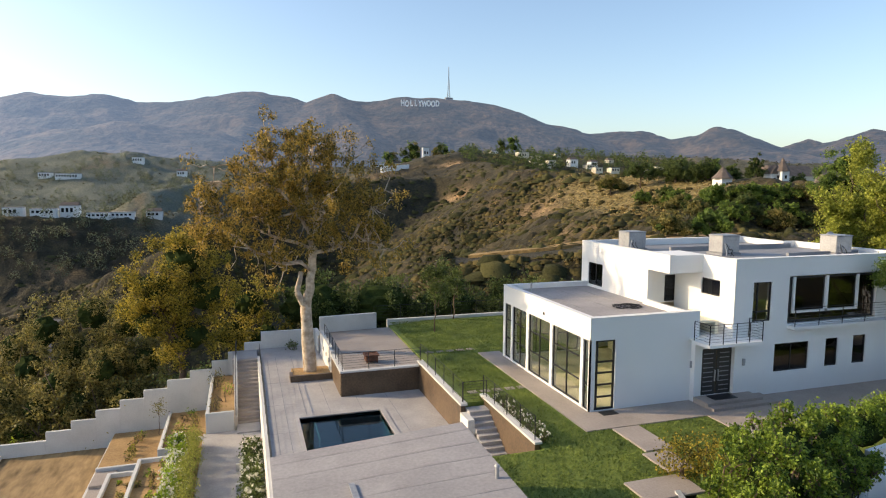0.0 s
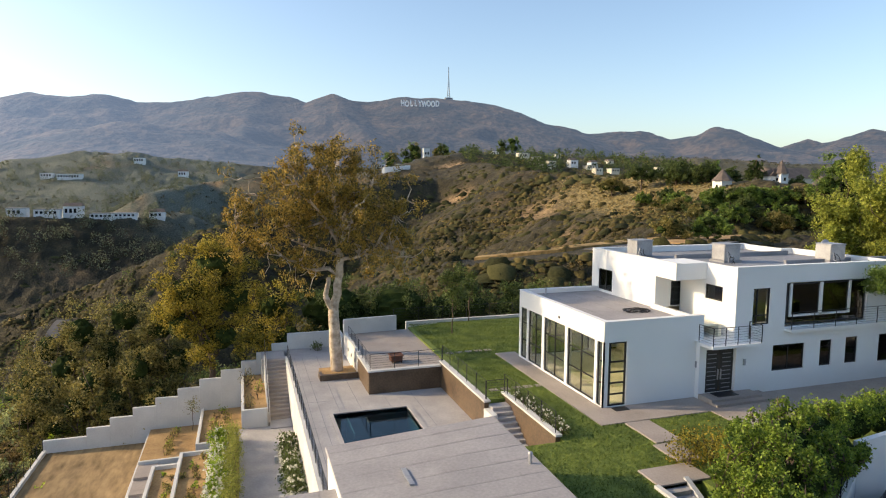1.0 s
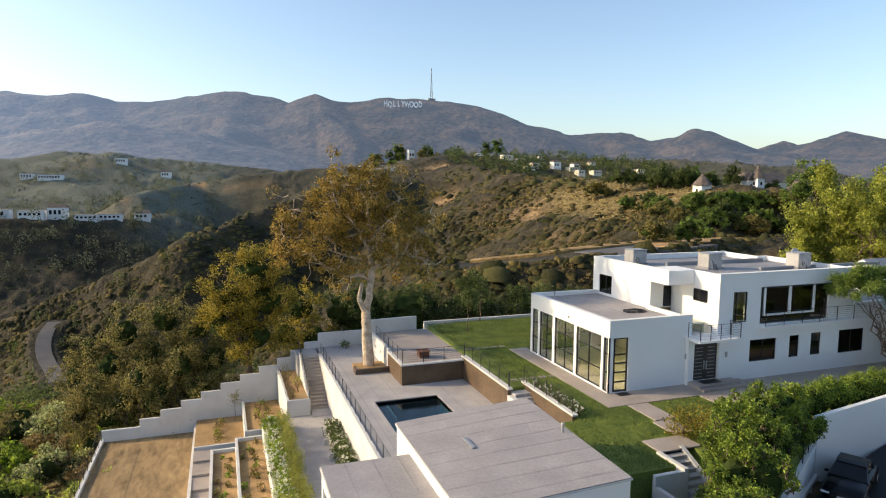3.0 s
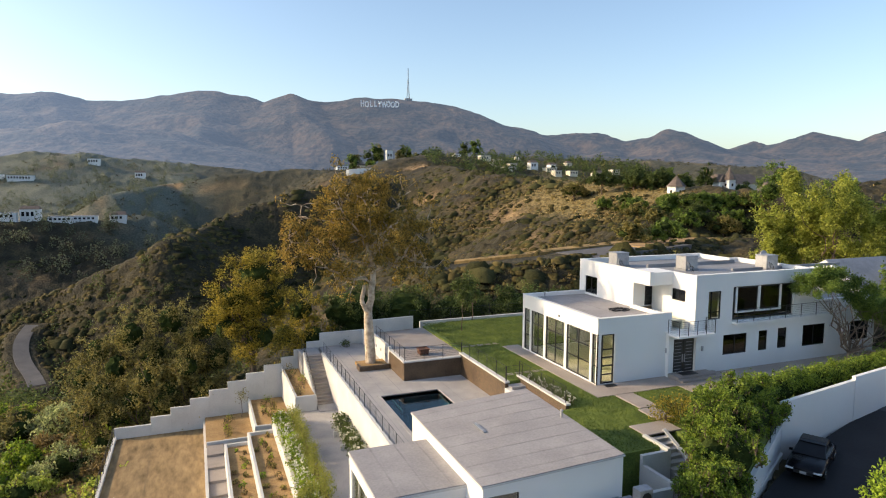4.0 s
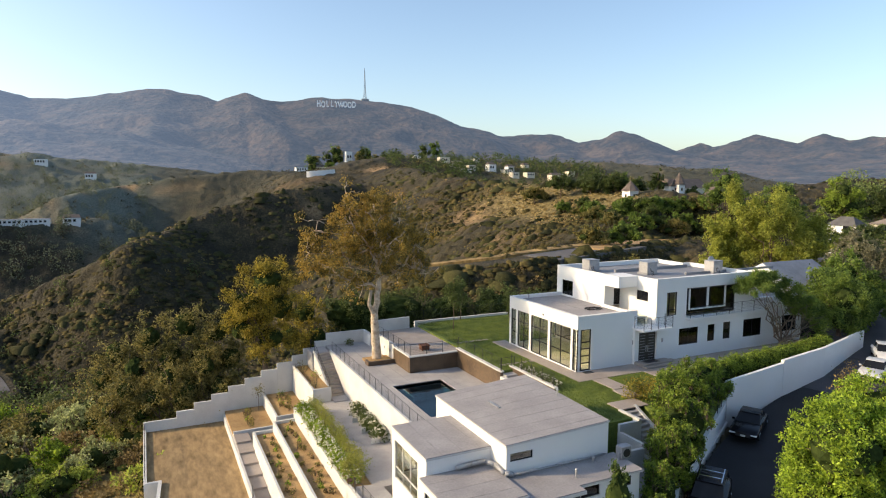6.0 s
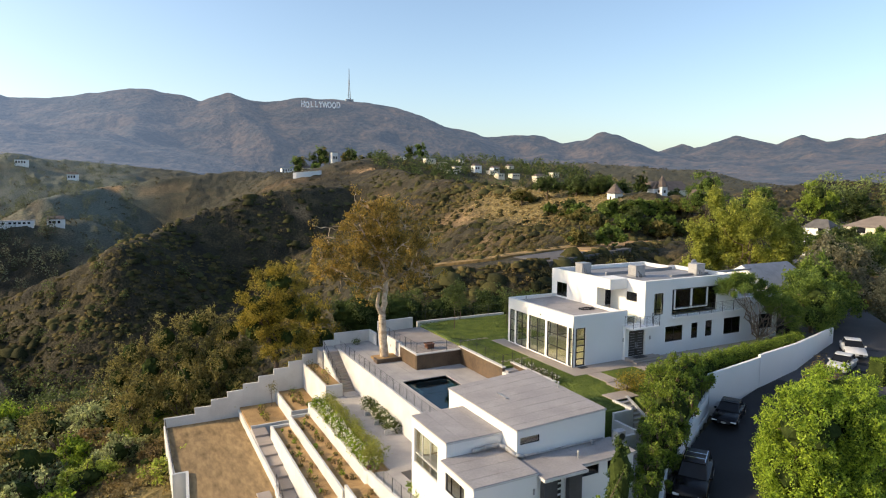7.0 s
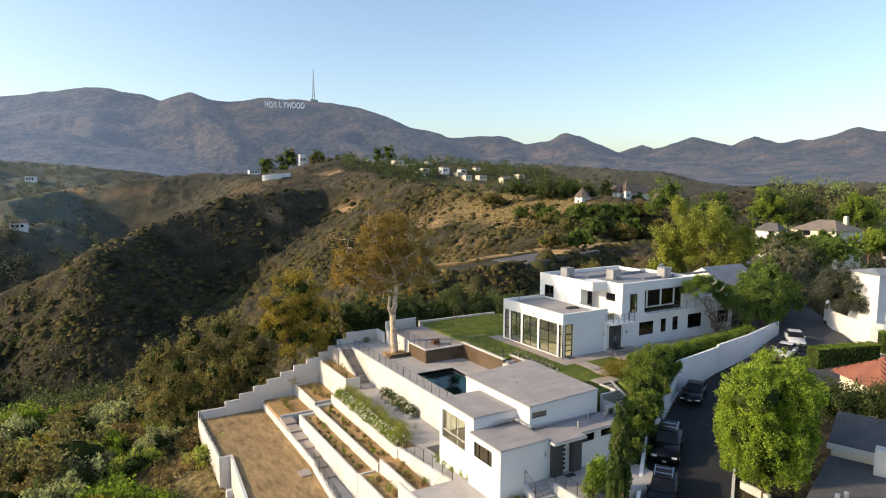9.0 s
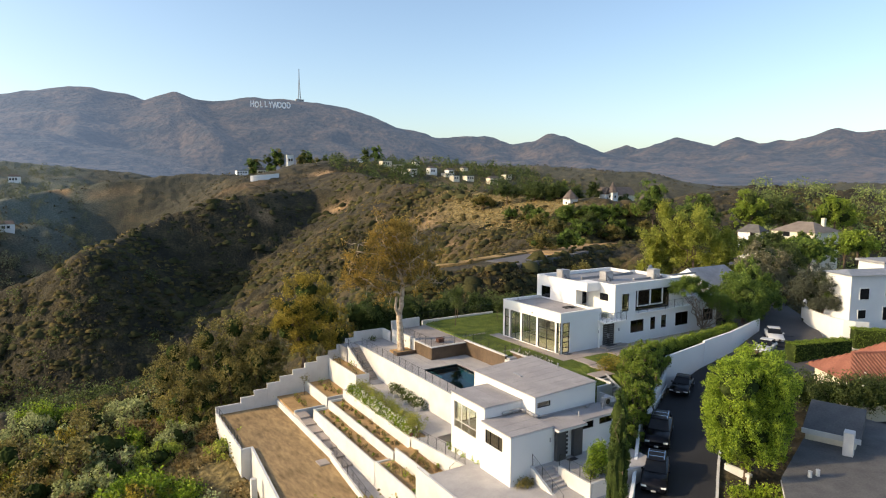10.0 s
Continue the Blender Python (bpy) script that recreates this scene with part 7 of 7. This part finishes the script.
part("eave_board", prism([tuple(mid_dk + (Vector(p) - mid_dk) * 1.006) for p in DARK_ROOF], -1.56, -1.4), GARDEN_WHITE, dk, "white eave board")
part("wall", prism([tuple(mid_dk + (Vector(p) - mid_dk) * 0.9) for p in DARK_ROOF], -6.0, -1.56), CREAM, dk)
bm = prism([(0.0, -3.9), (4.0, -3.9), (4.0, 0.0), (0.0, 0.0)], -0.4, [-0.2, 1.0, 1.0, -0.2])
bm.transform(m_dk)
part("upper_roof", bm, SHINGLE, dk)
for x, y in ((-7.1, -1.6), (-6.5, -2.0)):
    bm = rod(bmesh.new(), (x, y, -1.2), (x, y, -0.75), 0.14, n=10)
    bm.transform(m_dk)
    part("vent", bm, GARDEN_WHITE, dk, "white roof vent")
mb = thing("mailbox", (13.7, 1.6, -3.9), "white mailbox pillar at the kerb", "mailbox")
part("post", boxes((13.55, 13.75, 1.5, 1.7, -4.4, -3.1)), GARDEN_WHITE, mb)
part("box", boxes((13.45, 13.85, 1.4, 1.8, -3.1, -2.8), bevel=0.04), GARDEN_WHITE, mb)
slab("driveway_wall", 13.9, 14.1, 2.2, 3.8, -5.0, -2.9, GARDEN_WHITE, "white gate wall beside the street", "wall")
shrub("garden_hedge", [(26.4 + 1.5 * i, 6.2 - 1.2 * i, 0.2 + 0.2 * (i % 2), 2.0, 1.9, 1.7) for i in range(8)], 1300, 22, 0.22, 0.17, DEEP_LEAF, "tangled dark hedge between the neighbouring roofs", 113, category="hedge", flowers=40, petal=0.16, core=[(26.4 + 1.5 * i, 6.2 - 1.2 * i, 0.0, 1.9, 1.8, 1.6) for i in range(8)])
shrub("dry_shrub", [(30.5, 12.6, 1.0, 1.0, 0.9, 1.5), (32.0, 12.9, 0.4, 1.0, 0.9, 1.2)], 120, 18, 0.3, 0.15, DRY_LEAF, "pale dry feathery shrub by the street", 114)

# gable roof behind the house, and houses on the ridge to the east
gw = plain_house("white house with a blue-grey gable roof", 51.7, 60.0, 32.2, 39.2, 0.5, 4.0, STUCCO, SLATE, 2.3, "x", 0.0, (("w", 34.8, 1.6, 1.6, 1.4),), "gable_house")
bm = bmesh.new()
for x in (51.2, 51.29):
    bm.faces.new([bm.verts.new(p) for p in ((x, 31.9, 4.0), (x, 39.5, 4.0), (x, 35.7, 6.22))])
bmesh.ops.bridge_loops(bm, edges=bm.edges[:])
part("gable_end", bm, STUCCO, gw, "white gable end")
plain_house("low house with a broad tan hip roof among trees", 130, 142, 58, 69, 3.0, 7.0, CREAM, TAN_ROOF, 2.4, "y", 4.0, (("w", 60, 5.6, 2.0, 1.4), ("w", 64, 5.6, 2.0, 1.4)), chimney=(138, 60, 10.4))
plain_house("white house with a dark roof among trees", 123, 127, 68, 74, 3.0, 6.6, STUCCO, SHINGLE, 2.0, "y", 2.0, (("w", 69, 5.4, 1.6, 1.4),))


def turret(x, y, z0, z1, r, peak, label):
    """A white square-shouldered tower under a steep dark roof."""
    t = thing("turret_house", (x, y, z0), label, "house", "turret houses")
    part("wall", boxes((x - r, x + r, y - r, y + r, z0 - 5, z1)), STUCCO, t)
    bm = rod(bmesh.new(), (x, y, z1), (x, y, z1 + peak), r * 1.62, 0.08, 8)
    part("roof", bm, BROWN_ROOF, t, "steep dark shingle roof")
    for dz in (1.6, 4.2):
        if z1 - dz > z0:
            w = part("window", boxes((x - 0.5, x + 0.5, y - r - 0.05, y - r, z1 - dz - 0.8, z1 - dz + 0.4)), CREAM, t)
            part("pane", boxes((x - 0.4, x + 0.4, y - r - 0.08, y - r - 0.05, z1 - dz - 0.7, z1 - dz + 0.3)), CAR_GLASS, w)
            w = part("window", boxes((x - r - 0.05, x - r, y - 0.5, y + 0.5, z1 - dz - 0.8, z1 - dz + 0.4)), CREAM, t)
            part("pane", boxes((x - r - 0.08, x - r - 0.05, y - 0.4, y + 0.4, z1 - dz - 0.7, z1 - dz + 0.3)), CAR_GLASS, w)


turret(146.5, 162.7, 8.0, 13.0, 2.05, 3.7, "white garden turret with a dark pyramid roof")
turret(167.0, 159.4, 8.0, 15.4, 1.5, 4.4, "tall white turret with a dark conical roof")
plain_house("castle-like house with steep brown gables", 169.2, 186, 163, 172, 8, 14.0, CREAM, BROWN_ROOF, 3.6, "x", 0.0, (("s", 172, 11.0, 1.4, 2.0), ("s", 176, 11.0, 1.4, 2.0)))
plain_house("narrow white gable beside the conical turret", 163.4, 166.0, 160, 165, 8, 14.6, STUCCO, BROWN_ROOF, 2.8, "y", 0.0, (("s", 164.2, 11.8, 1.0, 1.6),))
plain_house("pale yellow cottage by the turret house", 179, 184, 155, 158, 6, 11.5, CREAM, BROWN_ROOF, 3.0, "y", 0.0, (("s", 181, 9.0, 1.4, 1.6),))

# houses across the canyon
rng_h = np.random.RandomState(31)
plain_house("tall white tower villa on the far hill", 188, 195, 652, 659, 33, 49, STUCCO, ROOF_GREY, 0, windows=(("s", 189.2, 42, 1.8, 3.0), ("s", 192.0, 42, 1.8, 3.0)))
rw = thing("hill_wall", (126, 522, 18), "curved white retaining wall on the far hill", "garden wall", kind="structure")
wall_top = float(site_height(np.array([126.0]), np.array([519.0]))[0]) + 4.2
for i in range(8):
    a0, a1 = math.radians(205 + i * 16), math.radians(221 + i * 16)
    p0, p1 = (126 + 14 * math.cos(a0), 526 + 7 * math.sin(a0)), (126 + 14 * math.cos(a1), 526 + 7 * math.sin(a1))
    part("wall_section", prism([p0, p1, (p1[0] * 0.97 + 126 * 0.03, p1[1] * 0.97 + 526 * 0.03), (p0[0] * 0.97 + 126 * 0.03, p0[1] * 0.97 + 526 * 0.03)], 10, wall_top + 0.3 * i), STUCCO, rw)
FAR_HOUSES = [(140, 655, 44, 12, 5), (165, 662, 40, 14, 5), (262, 556, 29, 11, 6), (275, 552, 30, 9, 5), (304, 533, 34, 8, 7), (318, 526, 32, 9, 4), (336, 512, 33, 9, 5), (357, 497, 25, 13, 6), (366, 505, 30, 9, 5), (392, 520, 38, 8, 5)]
FAR_HOUSES += [(float(rng_h.uniform(225, 430)), float(rng_h.uniform(500, 640)), 0, float(rng_h.uniform(6, 10)), float(rng_h.uniform(3.5, 5.5))) for _ in range(9)]
for i, (x, y, z, w, h) in enumerate(FAR_HOUSES):
    z = float(site_height(np.array([x * 1.0]), np.array([y * 1.0]))[0]) + 0.8
    pitched = i % 3 == 1
    plain_house("cream hillside house with dark windows" if i % 4 else "white flat-roofed hillside house", x - w / 2, x + w / 2, y, y + 8, z, z + h, CREAM if i % 4 else STUCCO, BROWN_ROOF if pitched else ROOF_GREY, 2.2 if pitched else 0, "x", 1.0,
                tuple(("s", x - w / 2 + 1.0 + k * 2.6, z + h * 0.45, 1.6, h * 0.35) for k in range(int((w - 1) / 2.6))))
VALLEY_HOUSES = [(-131, 498, -15.5, 16, 5, 0), (-116, 503, -16, 12, 8, 1), (-98, 505, -16.5, 16, 4, 0), (-83, 508, -16.5, 16, 4, 0), (-62, 511, -15, 11, 5, 1), (-150, 500, -13, 12, 6, 0), (-190, 822, -5, 26, 6, 0), (-125, 889, 4, 14, 7, 0), (-70, 850, -2, 12, 7, 1), (-215, 830, -2, 14, 6, 0), (-190, 520, -12, 12, 5, 1)]
for x, y, z, w, h, pitched in VALLEY_HOUSES:
    z = float(site_height(np.array([x * 1.0]), np.array([y * 1.0]))[0]) + 1.2
    plain_house("long white ranch house across the valley" if not pitched else "white gabled house across the valley", x - w / 2, x + w / 2, y, y + 8, z, z + h, STUCCO, BROWN_ROOF if pitched else ROOF_GREY, 2.4 if pitched else 0, "x", 1.0,
                tuple(("s", x - w / 2 + 1.0 + k * 2.8, z + h * 0.4, 1.8, h * 0.4) for k in range(int((w - 1) / 2.8))))

# trees round the neighbours
LIME_LEAF = leaf_material("sunlit_lime_leaf", (0.09, 0.14, 0.015), (0.33, 0.42, 0.05), 0.42, 1.6, 0.35)
GREY_LEAF = leaf_material("grey_green_leaf", (0.09, 0.09, 0.05), (0.26, 0.24, 0.14), 0.35, 1.6, 0.35)
RIDGE_LEAF = leaf_material("sunlit_ridge_leaf", (0.09, 0.125, 0.04), (0.34, 0.40, 0.12), 0.5, 3.0, 0.35)
NEAR_TREES = [("pine_tree", 68, 47, 1, 16.0, 4.6, PINE_LEAF, "broad sunlit yellow-green pine"), ("pine_tree", 66, 52, 1, 15.4, 4.2, PINE_LEAF, "broad sunlit yellow-green pine"), ("pine_tree", 66, 52.5, -1, 11.0, 4.4, PINE_LEAF, "broad sunlit yellow-green pine"), ("pine_tree", 73, 44, 1, 11.0, 4.0, PINE_LEAF, "low sunlit yellow-green pine"),
              ("oak_tree", 150, 124, 3, 22.0, 6.6, FRESH_DEEP, "round deep green oak on the ridge"), ("oak_tree", 64, 33, 1, 8.5, 4.2, GREY_LEAF, "grey-green tree beside the bend"), ("oak_tree", 56, 29, 1, 8.0, 3.8, FRESH_DEEP, "deep green tree beside the bend"), ("oak_tree", 52, 26, 0.5, 6.4, 3.2, FRESH_DEEP, "deep green tree beside the gable roof"),
              ("oak_tree", 72, 36, 1, 9.5, 4.4, GREY_LEAF, "dusty grey-green tree beside the bend"), ("elm_tree", 150, 88, 3, 18.5, 5.2, LIME_LEAF, "bright green tree on the ridge"), ("oak_tree", 88, 42, 2, 8.0, 4.6, DEEP_LEAF, "dark green tree below the tan house"), ("oak_tree", 82, 38, 2, 7.6, 4.2, DEEP_LEAF, "dark green tree below the tan house"),
              ("oak_tree", 124, 57, 2, 7.6, 4.2, FRESH_DEEP, "leafy green tree against the tan house"), ("oak_tree", 119, 63, 2, 7.4, 4.4, DEEP_LEAF, "dark green tree against the white house"), ("oak_tree", 113, 50, 2, 7.0, 4.4, FRESH_DEEP, "leafy green tree by the far street"), ("oak_tree", 108, 60, 2, 7.0, 4.6, DEEP_LEAF, "dark green tree before the white house"), ("oak_tree", 116, 55, 2, 7.0, 4.2, FRESH_DEEP, "green tree before the tan house"), ("oak_tree", 104, 46, 2, 7.6, 4.6, FRESH_DEEP, "leafy green tree below the tan house"), ("oak_tree", 116, 44, 3, 8.6, 4.6, LIME_LEAF, "bright green street tree"), ("oak_tree", 126, 46, 3, 8.6, 4.6, LIME_LEAF, "bright green street tree"), ("oak_tree", 160, 82, 4, 16.0, 6.0, DEEP_LEAF, "dark green ridge tree"), ("oak_tree", 172, 74, 4, 16.0, 5.5, LIME_LEAF, "bright green ridge tree"),
              ("oak_tree", 148, 104, 4, 16.0, 6.0, FRESH_DEEP, "leafy green tree on the ridge"), ("cedar_tree", 160, 163, 9, 22.0, 3.0, DEEP_LEAF, "dark cedar by the turret"), ("cedar_tree", 172, 157, 8, 15.0, 3.0, DEEP_LEAF, "dark cedar beside the conical turret"),
              ("oak_tree", 152, 176, 10, 20.0, 6.0, DEEP_LEAF, "dark oak behind the turret"), ("oak_tree", 144, 182, 11, 19.0, 5.6, DEEP_LEAF, "dark oak behind the turret"), ("oak_tree", 137, 192, 12, 19.0, 5.4, DEEP_LEAF, "dark oak behind the turret"), ("oak_tree", 128, 146, 0, 8.6, 5.0, FRESH_DEEP, "olive-green oak below the turret"), ("oak_tree", 140, 146, 0, 9.4, 5.0, OLIVE_LEAF, "olive-green oak below the turret"), ("oak_tree", 150, 146, 1, 10.0, 5.0, FRESH_DEEP, "green oak below the turret"), ("oak_tree", 158, 142, 1, 9.5, 5.0, DEEP_LEAF, "dark oak below the turret"),
              ("oak_tree", 122, 152, 1, 8.4, 4.4, OLIVE_LEAF, "olive-green oak below the turret"), ("oak_tree", 62, 70, -6, 3.0, 4.0, OLIVE_LEAF, "olive shrub tree below the road"), ("oak_tree", 88, 112, -1, 5.5, 4.0, OLIVE_LEAF, "olive tree above the canyon road"), ("oak_tree", 96, 110, -1, 6.0, 4.2, FRESH_DEEP, "green tree above the canyon road"), ("oak_tree", 52, 44, -2, 5.5, 3.8, DEEP_LEAF, "dark tree behind the house"), ("oak_tree", 180, 104, 4, 17.0, 6.0, DEEP_LEAF, "dark green ridge tree"), ("oak_tree", 196, 84, 4, 15.0, 6.0, FRESH_DEEP, "leafy green tree on the ridge")]
for x, y, h, r, mt in ((116, 136, 6.0, 3.6, OLIVE_LEAF), (122, 131, 6.5, 3.8, FRESH_DEEP), (128, 133, 7.0, 4.0, DEEP_LEAF), (133, 128, 6.5, 4.0, OLIVE_LEAF), (139, 131, 7.5, 4.2, FRESH_DEEP), (145, 126, 5.5, 3.8, DEEP_LEAF), (151, 128, 5.5, 3.8, OLIVE_LEAF), (135, 140, 6.5, 4.0, FRESH_DEEP), (144, 140, 4.5, 3.6, OLIVE_LEAF),
                       (131, 147, 5.5, 4.4, FRESH_DEEP), (134.4, 142.3, 5.5, 4.4, DEEP_LEAF), (139, 139, 5.5, 4.6, FRESH_DEEP), (145, 137.3, 5.5, 4.4, FRESH_DEEP), (151, 135, 5.5, 4.6, OLIVE_LEAF), (126, 158, 5.0, 4.0, FRESH_DEEP), (121, 143, 4.5, 3.6, DEEP_LEAF), (124, 163, 4.0, 3.2, OLIVE_LEAF),
                       (148, 186, 9.0, 5.0, DEEP_LEAF), (157, 180, 9.5, 5.0, FRESH_DEEP), (163, 176, 9.0, 4.6, DEEP_LEAF), (130, 200, 8.0, 4.6, OLIVE_LEAF), (128, 178, 4.5, 3.2, FRESH_DEEP), (133, 172, 5.0, 3.4, DEEP_LEAF)):
    zg = float(site_height(np.array([x * 1.0]), np.array([y * 1.0]))[0])
    NEAR_TREES.append(("oak_tree", x, y, zg, zg + h, r, mt, "rounded oak on the turret ridge"))
for i, (nm, x, y, z0, z1, r, mt, lb) in enumerate(NEAR_TREES):
    h = z1 - z0
    near = math.hypot(x, y) < 100
    tree(nm, (x, y, z0 - 2), [(x, y, z0 + 0.70 * h, r * 0.75, r * 0.75, 0.30 * h), (x + r * 0.4, y - r * 0.2, z0 + 0.42 * h, r * 0.85, r * 0.85, 0.3 * h), (x - r * 0.45, y + r * 0.2, z0 + 0.46 * h, r * 0.75, r * 0.75, 0.3 * h)],
         int((230 if nm == "pine_tree" else 130 if near else 74) * r), 16, 0.055 * r, 0.31 if near else 0.48, mt, lb, 0.3, None, 130 + i, 6, slim=0.55, shell=0.35, lumps=16, rel=0.27, tall=1.5 if nm == "pine_tree" else 0.85, inner=0.0 if nm == "pine_tree" else 0.42)
chaparral("ridge_trees", 600, 150, 460, (2.2, 4.4), 100, 0.2, RIDGE_LEAF, "leafy trees crowding the eastern ridge", 309, 29, -0.45, -76, -42, 1.3, lambda x, y: (x > 120) & (y < 0.62 * x) & (np.hypot(x - 131, y - 66) > 16))
chaparral("town_trees", 560, 520, 740, (2.4, 6.0), 60, 0.30, DEEP_LEAF, "trees between the far hillside houses", 310, 30, -0.6, -44, -20, 1.4, lambda x, y: (x > 190) & (x < 450) & (y > 455) & (y < 670))
chaparral("town_scrub", 420, 520, 740, (1.8, 4.2), 40, 0.30, OLIVE_LEAF, "dusty olive trees between the far hillside houses", 318, 38, -0.3, -44, -20, 1.2, lambda x, y: (x > 190) & (x < 450) & (y > 455) & (y < 670))
for i, (x, y, h, r) in enumerate(((152, 668, 17, 5.0), (158, 672, 19, 5.5), (172, 668, 17, 5.0), (178, 664, 20, 5.5), (183, 662, 18, 4.6), (206, 650, 18, 5.5), (212, 648, 17, 5.0), (219, 640, 14, 4.6), (226, 636, 15, 4.6), (166, 640, 9, 4.0), (199, 640, 11, 4.0), (248, 580, 12, 5.0), (258, 575, 14, 5.0))):
    z = float(site_height(np.array([x * 1.0]), np.array([y * 1.0]))[0])
    h, r = 1.2 * h, 1.45 * r
    tree("villa_tree", (x, y, z), [(x, y, z + 0.85 * h, r * 0.8, r * 0.8, 0.3 * h), (x + 1.5, y, z + 0.5 * h, r * 0.9, r * 0.9, 0.3 * h)], 150, 12, 0.6, 1.0, (FRESH_DEEP, OLIVE_LEAF, DEEP_LEAF)[i % 3], "tall tree beside the villas on the far hill", 0.4, None, 620 + i, 4, inner=0.55, lumps=10)

# ---- far hill: sign and mast ----
sign = thing("hill_sign", (440, 1548, 198), "huge white capital letters standing on the mountainside", "sign")
p0, p1 = Vector((389.5, 1562.0, 204.5)), Vector((484.5, 1535.0, 203.5))
yaw = math.atan2(p1.y - p0.y, p1.x - p0.x)
for i, ch in enumerate("HOLLYWOOD"):
    f = bpy.data.curves.new("letter", "FONT")
    f.body, f.size, f.extrude, f.offset = ch, 20.5, 0.5, 0.8
    f.align_x = "CENTER"
    f.materials.append(SIGN_WHITE)
    q = p0.lerp(p1, (i + 0.5) / 9)
    ob = new("letter", f)
    ob.parent = sign
    ob.matrix_parent_inverse = sign.matrix_basis.inverted()
    ob.matrix_basis = pose(q.x, q.y, q.z + (0.9, -0.6, 0.5, 1.2, 0.4, -0.3, 0.6, 0.0, 1.0)[i], 90, 0, math.degrees(yaw)) @ Matrix.Diagonal((0.64, 1, 1, 1))
mast = thing("radio_mast", (541, 1633, 233), "tall lattice radio mast on the summit", "mast")
for z0, z1, r0, r1 in ((233, 262, 6.0, 3.0), (262, 292, 3.0, 1.5), (292, 322, 1.0, 0.5)):
    for k in range(4):
        a = k * math.pi / 2 + 0.6
        part("leg", rod(bmesh.new(), (541 + r0 * math.cos(a), 1633 + r0 * math.sin(a), z0), (541 + r1 * math.cos(a), 1633 + r1 * math.sin(a), z1), 0.5, n=4), METAL_GREY, mast)
    for j in range(5):
        f0 = j / 5
        r = r0 + (r1 - r0) * f0
        z = z0 + (z1 - z0) * f0
        for k in range(4):
            a, b = k * math.pi / 2 + 0.6, (k + 1) * math.pi / 2 + 0.6
            part("brace", rod(bmesh.new(), (541 + r * math.cos(a), 1633 + r * math.sin(a), z), (541 + r * math.cos(b), 1633 + r * math.sin(b), z + (z1 - z0) / 5), 0.3, n=4), METAL_GREY, mast)
part("hut", boxes((531, 552, 1630, 1638, 228, 241)), METAL_GREY, mast)
